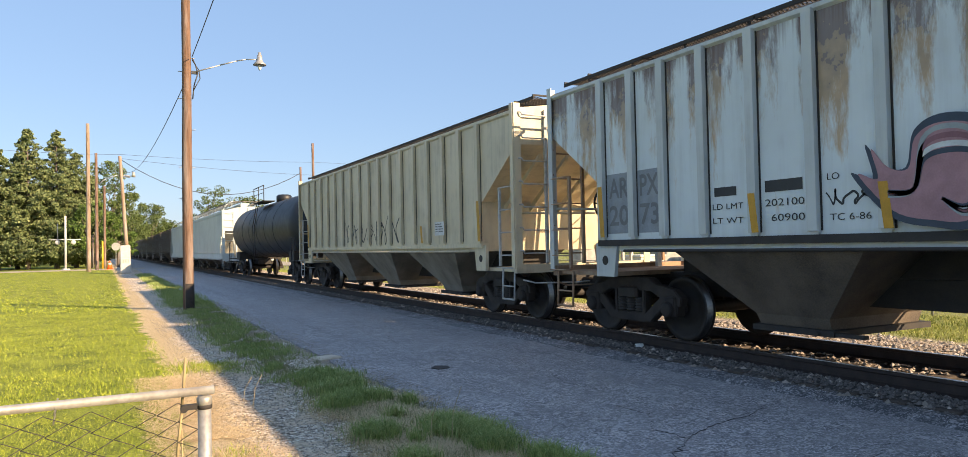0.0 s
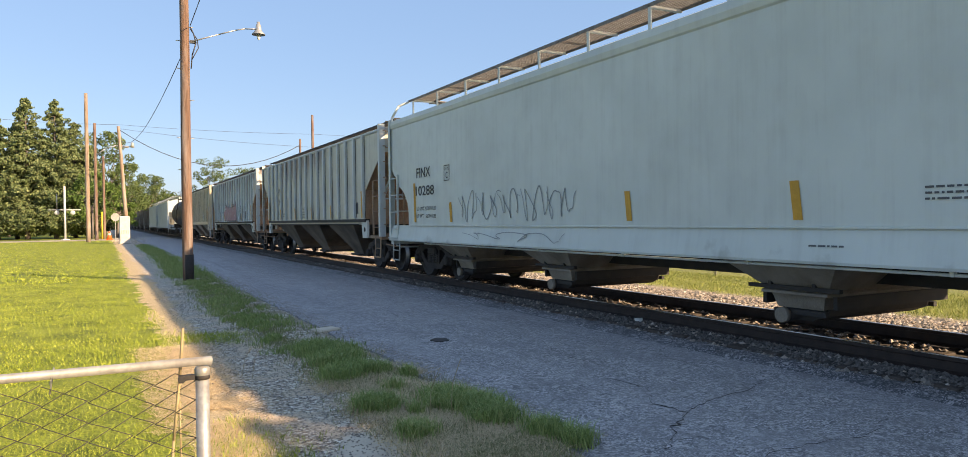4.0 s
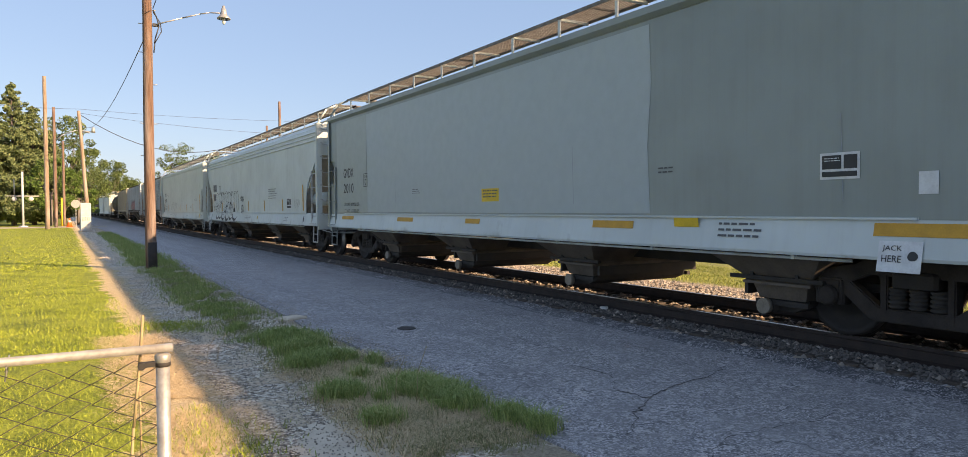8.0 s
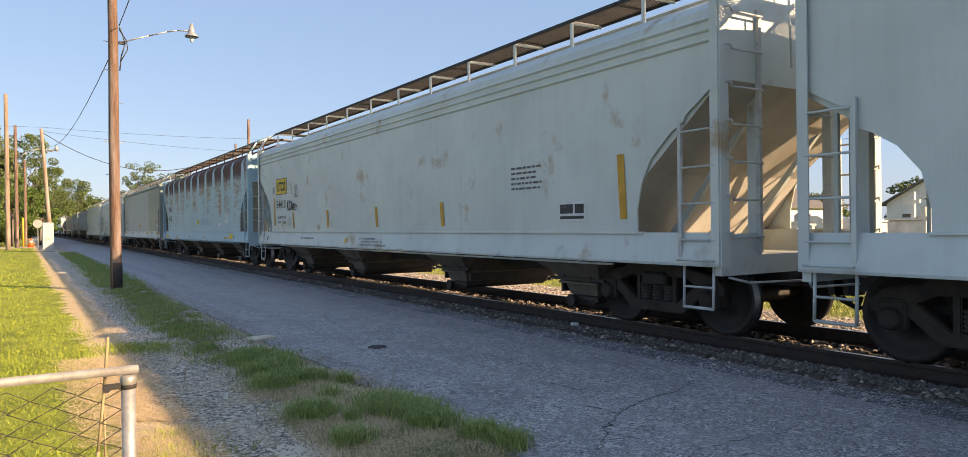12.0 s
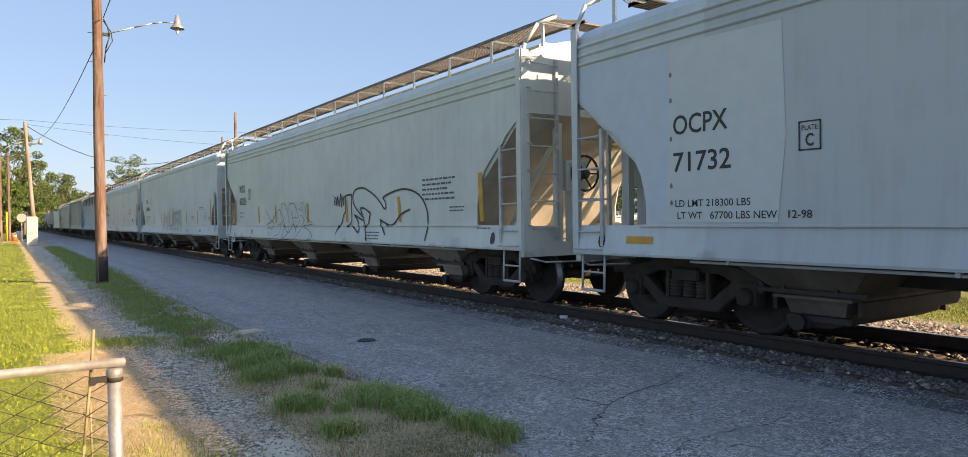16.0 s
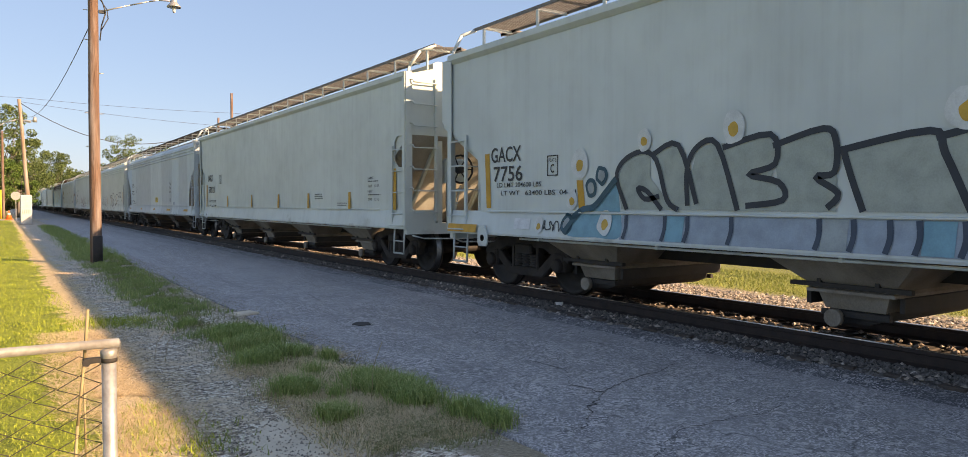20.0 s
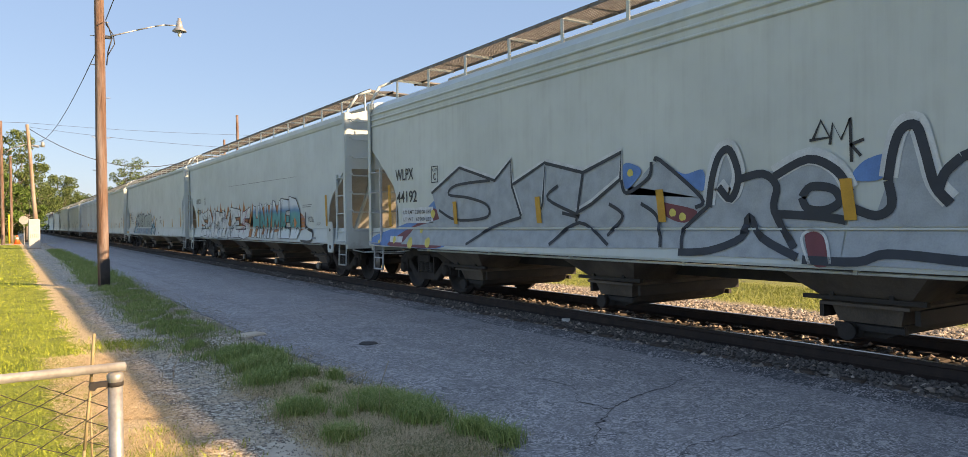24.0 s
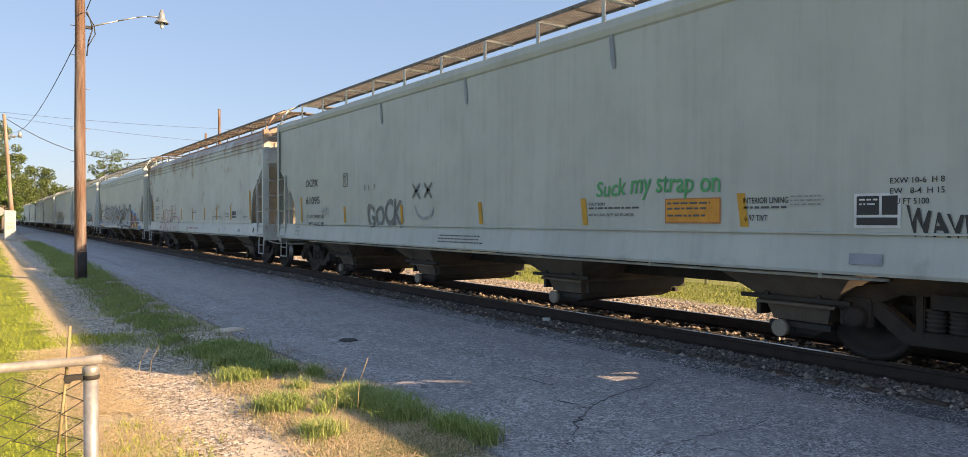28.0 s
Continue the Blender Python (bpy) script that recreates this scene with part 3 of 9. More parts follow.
def build_truck():
    """One two-axle truck, its origin on the rail under its middle."""
    t = new("truck")
    for sx in (-1, 1):
        b = bmesh.new()
        x0, x1 = sx * 0.93, sx * 1.07
        prism(b, [(-1.13, 0.62), (-0.98, 0.74), (-0.62, 0.80), (-0.46, 0.90), (0.46, 0.90), (0.62, 0.80), (0.98, 0.74), (1.13, 0.62), (1.10, 0.50), (0.80, 0.56), (0.48, 0.70), (-0.48, 0.70), (-0.80, 0.56), (-1.10, 0.50)], "x", x0, x1)
        prism(b, [(-0.88, 0.58), (-0.46, 0.24), (0.46, 0.24), (0.88, 0.58), (0.70, 0.64), (0.36, 0.38), (-0.36, 0.38), (-0.70, 0.64)], "x", x0 + sx * 0.004, x1 - sx * 0.01)
        for y in (-0.36, 0.28):
            box(b, min(x0, x1) + 0.006, max(x0, x1) + 0.004, y, y + 0.08, 0.30, 0.80)
        for y in (-0.89, 0.89):
            rbox(b, sx * 1.0 - 0.1, sx * 1.0 + 0.1, y - 0.15, y + 0.15, 0.36, 0.66, 0.03)
            lathe(b, [(sx * 1.06, 0.02), (sx * 1.06, 0.115), (sx * 1.14, 0.115), (sx * 1.155, 0.08), (sx * 1.155, 0.01)], "x", 12, (0, y, 0.457))
        recalc(b)
        sharp = [e for e in b.edges if len(e.link_faces) == 2 and e.calc_face_angle(0) > 0.5]
        bmesh.ops.bevel(b, geom=sharp, offset=0.014, segments=2, affect="EDGES", clamp_overlap=True)
        part("sideframe", b, M["casting"], t)
        b = bmesh.new()
        prof = []
        for k in range(5):
            prof += [(0.385 + k * 0.042, 0.075), (0.40 + k * 0.042, 0.095), (0.415 + k * 0.042, 0.095), (0.425 + k * 0.042, 0.075)]
        lathe(b, prof, "z", 10, (sx * 1.0, 0, 0))
        pieces(part("spring", b, M["soot"], t), [(0, y, 0) for y in (-0.2, 0.0, 0.2)])
    b = bmesh.new()
    rbox(b, -1.12, 1.12, -0.22, 0.22, 0.60, 0.76, 0.03)
    rbox(b, -0.4, 0.4, -0.3, 0.3, 0.55, 0.85, 0.04)
    for y in (-0.55, 0.55):
        box(b, -0.85, 0.85, y - 0.04, y + 0.04, 0.38, 0.5)
        for x in (-0.75, 0.75):
            box(b, x - 0.06, x + 0.06, y - 0.11, y + 0.11, 0.32, 0.58)
    part("bolster", b, M["truck"], t)
    for y in (0.89, -0.89):
        b = bmesh.new()
        rod(b, (-1.0, 0, 0), (1.0, 0, 0), 0.085, 12)
        for sx in (-1, 1):
            prof = [(0.645, 0.09), (0.645, 0.14), (0.67, 0.17), (0.69, 0.36), (0.66, 0.395), (0.66, 0.47), (0.69, 0.485), (0.70, 0.462), (0.80, 0.455), (0.80, 0.395), (0.755, 0.37), (0.735, 0.17), (0.80, 0.145), (0.80, 0.09)]
            lathe(b, [(sx * a, r) for a, r in prof], "x", 32)
        for f in b.faces:
            c = f.calc_center_median()
            rr = math.hypot(c.y, c.z)
            if 0.45 < rr < 0.466 and abs(c.x) < 0.79:
                f.material_index = 1
        recalc(b)
        w = part("wheelset", b, [M["truck"], M["tread"]], t)
        w.location = (0, y, 0.457)
    return t


def copy_under(ob, parent, loc, turn=0.0):
    """A copy of a part with its pieces, under another thing."""
    made = {}
    for o in (ob, *ob.children_recursive):
        made[o] = o.copy()
        scene.collection.objects.link(made[o])
        made[o].parent = made.get(o.parent, parent)
    made[ob].location, made[ob].rotation_euler = loc, (0, 0, turn)
    return made[ob]


TRUCK = None
CARS = []


def add_trucks(car, L, inset):
    global TRUCK
    for k, s in enumerate((1, -1)):
        if TRUCK is None:
            TRUCK = build_truck()
            TRUCK.parent = car
            TRUCK.location = (0, s * (L / 2 - inset), 0)
        else:
            copy_under(TRUCK, car, (0, s * (L / 2 - inset), 0))


def coupler(car, L, s):
    b = bmesh.new()
    y = s * L / 2
    lo, hi = sorted((y - s * 0.3, y + s * 0.42))
    rbox(b, -0.09, 0.09, lo, hi, 0.60, 0.78, 0.03)
    lo, hi = sorted((y + s * 0.40, y + s * 0.66))
    rbox(b, -0.16, 0.15, lo, hi, 0.54, 0.86, 0.05)
    pipe(b, [(0.3, y, 0.7), (0.32, y + s * 0.25, 0.42), (0.2, y + s * 0.5, 0.36), (0.1, y + s * 0.62, 0.5)], 0.025, 6)
    part("coupler", b, M["truck"], car)


def ladders(car, L, s, w, zt, zs, post_mat, rung_mat, low_top=2.55, end_x=0.62, zb=0.95):
    """Corner post, side ladder and end ladder on both corners of one end."""
    ye = s * L / 2
    for sx in (-1, 1):
        b = bmesh.new()
        lo, hi = sorted((ye + s * 0.012, ye - s * 0.1))
        box(b, sx * (w + 0.06) - 0.01, sx * (w + 0.06) + 0.01, lo, hi, zs, zt)
        lo, hi = sorted((sx * (w + 0.049), sx * (w - 0.09)))
        box(b, lo, hi, min(ye + s * 0.012, ye + s * 0.032), max(ye + s * 0.012, ye + s * 0.032), zs, zt)
        part("corner_post", b, post_mat, car)
        b = bmesh.new()
        y1 = ye - s * 0.56
        box(b, sx * (w + 0.05) - 0.02, sx * (w + 0.05) + 0.02, y1 - 0.025, y1 + 0.025, zb + 0.05, low_top)
        z = zb + 0.25
        while z < low_top:
            rod(b, (sx * (w + 0.06), y1, z), (sx * (w + 0.06), ye - s * 0.05, z), 0.013)
            z += 0.42
        pipe(b, [(sx * (w + 0.05), y1 + s * 0.0, zb + 0.02), (sx * (w + 0.12), y1, zb + 0.02), (sx * (w + 0.12), ye - s * 0.06, zb + 0.02), (sx * (w + 0.05), ye - s * 0.06, zb + 0.02)], 0.012)
        part("side_ladder", b, rung_mat, car)
        b = bmesh.new()
        x1 = sx * (w - end_x)
        box(b, x1 - 0.025, x1 + 0.025, min(ye, ye + s * 0.05), max(ye, ye + s * 0.05), zb + 0.1, zt - 0.1)
        z = zb + 0.3
        while z < zt:
            pipe(b, [(sx * (w - 0.02), ye, z + 0.03), (sx * (w - 0.08), ye + s * 0.08, z + 0.03), (sx * (w - 0.1), ye + s * 0.08, z - 0.02), (x1, ye + s * 0.08, z - 0.02), (x1, ye, z)], 0.013)
            z += 0.42
        part("end_ladder", b, rung_mat, car)
        b = bmesh.new()
        for yy in (ye - s * 0.12, ye - s * 0.55):
            rod(b, (sx * w, yy, zb), (sx * (w + 0.02), yy, 0.42), 0.018)
        rod(b, (sx * (w + 0.02), ye - s * 0.12, 0.42), (sx * (w + 0.02), ye - s * 0.55, 0.42), 0.02)
        rod(b, (sx * (w + 0.02), ye - s * 0.12, 0.66), (sx * (w + 0.02), ye - s * 0.55, 0.66), 0.014)
        part("step", b, rung_mat, car)
        b = bmesh.new()
        pipe(b, [(sx * (w - 0.1), ye, 0.78), (sx * (w - 0.3), ye + s * 0.12, 0.72), (sx * 0.35, ye + s * 0.14, 0.70), (sx * 0.12, ye + s * 0.3, 0.72)], 0.014)
        part("uncoupling_lever", b, rung_mat, car)


def brake_gear(car, L, s, mat):
    ye = s * L / 2
    b = bmesh.new()
    c = Vector((-0.35, ye + s * 0.02, 2.1))
    for i in range(20):
        a0, a1 = i * math.tau / 20, (i + 1) * math.tau / 20
        rod(b, c + Vector((math.cos(a0) * 0.28, 0, math.sin(a0) * 0.28)), c + Vector((math.cos(a1) * 0.28, 0, math.sin(a1) * 0.28)), 0.02, 6)
    for i in range(6):
        a = i * math.tau / 6
        rod(b, c + Vector((0, -s * 0.05, 0)), c + Vector((math.cos(a) * 0.28, 0, math.sin(a) * 0.28)), 0.014, 5)
    lathe(b, [(c.y - s * 0.1, 0.02), (c.y - s * 0.1, 0.09), (c.y + s * 0.02, 0.09), (c.y + s * 0.03, 0.02)], "y", 12, (c.x, 0, c.z))
    part("brake_wheel", b, M["soot"], car, "dark spoked hand brake wheel")
    b = bmesh.new()
    lo, hi = sorted((ye - s * 0.1, ye - s * 0.32))
    rbox(b, -0.62, -0.15, lo, hi, 1.82, 2.32, 0.04)
    lo, hi = sorted((ye - s * 0.12, ye - s * 0.28))
    box(b, -0.52, -0.38, lo, hi, 1.0, 1.85)
    for k in range(9):
        z = 1.78 - k * 0.085
        rod(b, (-0.25 - 0.02 * k, ye - s * 0.15, z), (-0.25 - 0.02 * (k + 1), ye - s * 0.15, z - 0.075), 0.018, 5)
    part("brake_housing", b, mat, car)


def flow_car(name, L, u, paint, label, eave="ribs", brake=-1, sill=None, tank=0, bays=4, walk_mat=None, hopper=None, bulge=False):
    """A smooth-sided covered hopper: curved roof, cut-away ends, bins and outlets below."""
    car = thing(name, label, "hopper car", "cars of the freight train")
    CARS.append((car, u - L / 2))
    w, zb, H = 1.55, 1.27, L / 2
    hopper = hopper or M["brown_hopper"]
    walk_mat = walk_mat or M["grating"]
    sill = sill or paint
    roof = [(-w, 3.70), (-w + 0.03, 3.83), (-1.38, 3.95), (-1.1, 4.07), (-0.7, 4.17), (-0.25, 4.22)]
    roof = roof + [(-x, z) for x, z in reversed(roof)]
    if eave != "ribs" and not bulge:
        roof = [(-w, 3.90), (-w + 0.1, 3.93), (-1.1, 4.02), (-0.7, 4.12), (-0.25, 4.17)]
        roof = roof + [(-x, z) for x, z in reversed(roof)]
    top = 3.72 if eave == "ribs" or bulge else 3.90
    b = bmesh.new()
    rings = []
    kind = "round" if eave == "ribs" or bulge else eave
    drop, deep, knee, run = {"round": (3.0, 1.16, 2.02, 0.75), "band": (2.66, 1.05, 2.0, 1.05), "lip": (2.74, 1.30, 1.85, 0.85)}[kind]
    nose = 0.28 if kind == "lip" and brake == 1 else 0.0
    for y, zc in ((-H, drop), (-H + deep, knee), (-H + deep + run, 1.0), (H - deep - run, 1.0), (H - deep, knee), (H + nose, drop)):
        rings.append([(-w + 0.02, y, zc)] + [(x, y, z) for x, z in roof] + [(w - 0.02, y, zc)])
    loft(b, rings)
    recalc(b)
    for f in b.faces:
        if f.normal.z < -0.3 and abs(f.normal.y) > 0.3:
            f.material_index = 1
    part("bin", b, [paint, M["slope"]], car)
    cut = {"round": [(0.0, 3.0), (0.50, 2.66), (0.54, 2.58), (0.74, 2.48), (1.08, 2.18), (1.23, 1.90), (1.31, 1.58), (1.31, zb)],
           "band": [(0.0, 2.72), (0.56, 2.40), (0.58, 2.26), (0.72, 2.20), (0.94, 2.06), (1.14, 1.82), (1.22, 1.5), (1.22, zb)],
           "lip": [(0.0, 2.74), (0.42, 2.73), (0.53, 2.62), (0.53, 2.26), (0.36, 2.12), (0.0, 2.11), (0.0, zb)]}[kind]
    front = [(-nose, 2.83), (0.55, 2.33), (0.86, 2.2), (0.96, 1.7), (0.96, zb)] if nose else cut
    prof = [(H - d, z) for d, z in front] + [(d - H, z) for d, z in reversed(cut)]
    poly = [(H + nose, top)] + prof + [(-H, top)]
    for sx in (-1, 1):
        b = bmesh.new()
        prism(b, poly, "x", sx * (w - 0.005), sx * (w + 0.018))
        recalc(b)
        part("side_sheet", b, paint, car)
        b = bmesh.new()
        prism(b, [(sx * (w - 0.14), 0.90), (sx * (w + 0.07), 0.90), (sx * (w + 0.078), 0.93), (sx * (w + 0.012), zb + 0.015), (sx * (w - 0.14), zb + 0.015)], "y", -H, H)
        prism(b, [(sx * (w + 0.0), zb), (sx * (w + 0.045), zb), (sx * (w + 0.045), zb + 0.018), (sx * (w + 0.0), zb + 0.026)], "y", -H + 1.2, H - 1.2)
        recalc(b)
        part("side_sill", b, sill, car)
        b = bmesh.new()
        pipe(b, [(sx * (w - 0.1), H - 1.9, 0.86), (sx * (w - 0.02), H - 2.1, 0.865), (sx * (w - 0.02), -H + 2.1, 0.865), (sx * (w - 0.1), -H + 1.9, 0.86)], 0.017)
        for i in range(7):
            y = (i - 3) * (L - 5) / 6
            box(b, sx * (w - 0.02) - 0.025, sx * (w - 0.02) + 0.025, y - 0.02, y + 0.02, 0.85, 0.905)
        part("brake_pipe", b, sill, car, "thin pipe clipped under the side sill")
        b = bmesh.new()
        if eave == "ribs":
            for z in (3.46, 3.58, 3.70):
                b = bmesh.new()
                prism(b, [(sx * (w + 0.015), z - 0.03), (sx * (w + 0.045), z - 0.008), (sx * (w + 0.045), z + 0.008), (sx * (w + 0.015), z + 0.03)], "y", -H + 0.06, H - 0.06)
                recalc(b)
                part("eave_rib", b, paint, car)
        elif eave == "lip":
            prism(b, [(sx * (w + 0.015), 3.80), (sx * (w + 0.03), 3.80), (sx * (w + 0.085), 3.86), (sx * (w + 0.085), 3.95), (sx * (w - 0.05), 3.95)], "y", -H + 0.03, H - 0.03)
        elif bulge:
            prism(b, [(sx * (w + 0.015), 3.60), (sx * (w + 0.024), 3.60), (sx * (w + 0.024), 3.64), (sx * (w + 0.015), 3.64)], "y", -H + 0.03, H - 0.03)
        else:
            prism(b, [(sx * (w + 0.015), 3.71), (sx * (w + 0.04), 3.74), (sx * (w + 0.055), 3.82), (sx * (w + 0.04), 3.92), (sx * (w - 0.05), 3.95)], "y", -H + 0.03, H - 0.03)
        if eave != "ribs":
            recalc(b)
            part("eave", b, paint, car)
        part("roof_walkway", grating(-H - 0.12, H + 0.12, *sorted((sx * 0.40, sx * 1.02)), 4.52), walk_mat, car, "open steel mesh walkway")["kind"] = "stuff"
        b = bmesh.new()
        prism(b, [(sx * 0.988, 4.06), (sx * 1.012, 4.06), (sx * 1.012, 4.50), (sx * 0.40, 4.50), (sx * 0.40, 4.46), (sx * 0.988, 4.46)], "y", -0.03, 0.03)
        recalc(b)
        pieces(part("walkway_bracket", b, sill, car), [(0, -H + 0.2 + (L - 0.4) / 12 * i, 0) for i in range(13)])
    for s in (-1, 1):
        ladders(car, L, s, w, 3.95, 0.90, paint, M["rod"] if eave == "ribs" else paint)
        ye = s * H
        b = bmesh.new()
        lo, hi = sorted((ye - s * 0.1, ye - s * 1.7))
        box(b, -w + 0.1, w - 0.1, lo, hi, 0.93, 0.985)
        part("end_platform", b, sill, car)
        b = bmesh.new()
        lo, hi = sorted((ye + s * 0.006, ye - s * 0.09))
        box(b, -w - 0.02, w + 0.02, lo, hi, 0.80, 1.02)
        for q in (-1, 1):
            x0, x1 = sorted((q * (w + 0.02), q * (w - 0.62)))
            box(b, x0, x1, lo, hi, 1.02, 1.27)
            x0, x1 = sorted((q * (w - 0.02), q * (w - 0.12)))
            box(b, x0, x1, *sorted((ye - s * 0.09, ye - s * 0.62)), 0.985, 1.26)
        part("end_sill", b, sill, car)
        for x in (-0.75, 0.75):
            b = bmesh.new()
            prism(b, [(ye - s * 0.12, 0.98), (ye - s * 0.24, 0.98), (ye - s * 0.24, 2.82), (ye - s * 0.12, 2.92)], "x", x - 0.05, x + 0.05)
            recalc(b)
            part("end_post", b, sill, car)
            b = bmesh.new()
            prism(b, [(ye - s * 0.3, 2.55), (ye - s * 0.42, 2.5), (ye - s * 1.75, 1.0), (ye - s * 1.6, 1.0)], "x", x - 0.03, x + 0.03)
            recalc(b)
            part("end_brace", b, sill, car)
        part("end_walkway", grating(min(ye - s * 0.35, ye + s * 0.12), max(ye - s * 0.35, ye + s * 0.12), -0.42, 0.42, 4.515), walk_mat, car)["kind"] = "stuff"
        b = bmesh.new()
        for sx in (-1, 1):
            pipe(b, [(sx * 0.98, ye + s * 0.1, 4.5), (sx * 1.3, ye + s * 0.06, 4.36), (sx * (w - 0.05), ye, 4.05), (sx * (w + 0.02), ye - s * 0.02, 3.8)], 0.03, 6)
            pipe(b, [(sx * 0.5, ye + s * 0.12, 4.2), (sx * 0.5, ye + s * 0.16, 3.2)], 0.014, 6)
        box(b, -0.07, 0.07, min(ye, ye + s * 0.05), max(ye, ye + s * 0.05), 2.9, 4.1)
        part("end_rail", b, paint, car)
        coupler(car, L, s)
        if brake == s or brake == 2:
            brake_gear(car, L, s, sill)
    b = bmesh.new()
    box(b, -0.33, 0.33, -H, H, 0.62, 0.95)
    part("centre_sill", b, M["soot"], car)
    b = bmesh.new()
    prism(b, [(-0.3, 4.18), (0.3, 4.18), (0.3, 4.42), (0.2, 4.47), (-0.2, 4.47), (-0.3, 4.42)], "y", -H + 1.2, H - 1.2)
    part("roof_hatch", b, paint, car)
    for s in (3.2, 6.95, L - 6.8, L - 3.05):
        yc = H - s
        b = bmesh.new()
        k = 0.8
        rings = []
        for z, hx, ya, yb in ((1.02, 1.46, -k - 0.1, k + 0.1), (0.90, 1.43, -k, k), (0.56, 1.06, -0.42, 0.42), (0.53, 1.12, -0.45, 0.45), (0.50, 1.12, -0.45, 0.45), (0.49, 1.04, -0.36, 0.36), (0.33, 0.98, -0.30, 0.32)):
            rings.append([(-hx, yc + ya, z), (hx, yc + ya, z), (hx, yc + yb, z), (-hx, yc + yb, z)])
        loft(b, rings)
        recalc(b)
        hop = part("outlet_hopper", b, [hopper], car)
        b = bmesh.new()
        for x in (-1.15, 1.09):
            box(b, x, x + 0.06, yc - 0.62, yc + 0.62, 0.555, 0.60)
            for q in (-0.3, 0.3):
                prism(b, [(yc + q - 0.02, 0.60), (yc + q + 0.02, 0.60), (yc + q + 0.02, 0.78), (yc + q - 0.02, 0.78)], "x", x, x + 0.06 if x < 0 else x + 0.05)
        for q in (-0.50, 0.46):
            box(b, -1.02, 1.02, yc + q, yc + q + 0.05, 0.36, 0.50)
        prism(b, [(yc - 0.32, 0.34), (yc + 0.30, 0.34), (yc + 0.26, 0.20), (yc - 0.12, 0.19), (yc - 0.30, 0.26)], "x", -0.94, 0.94)
        for x in (-1.0, 1.0):
            box(b, x - 0.03, x + 0.03, yc - 0.36, yc + 0.34, 0.26, 0.32)
        rod(b, (-1.06, yc + 0.16, 0.25), (1.06, yc + 0.16, 0.25), 0.08, 12)
        recalc(b)
        part("outlet_gate", b, M["soot"], hop)
        for sx in (-1, 1):
            b = bmesh.new()
            rod(b, (sx * 1.06, yc + 0.16, 0.25), (sx * 1.13, yc + 0.16, 0.25), 0.09, 14)
            part("outlet_cap", b, M["truck"] if eave == "ribs" else M["hopper_dirt"], hop, "round cap on the outlet pipe")
    if tank:
        b = bmesh.new()
        yc = tank * (H - 0.95)
        lathe(b, [(yc - 0.5, 0.02), (yc - 0.48, 0.15), (yc - 0.42, 0.21), (yc + 0.42, 0.21), (yc + 0.48, 0.15), (yc + 0.5, 0.02)], "y", 16, (-1.15, 0, 1.72))
        part("air_reservoir", b, paint, car, "pale cylindrical air tank")
    add_trucks(car, L, 1.5)
    return car


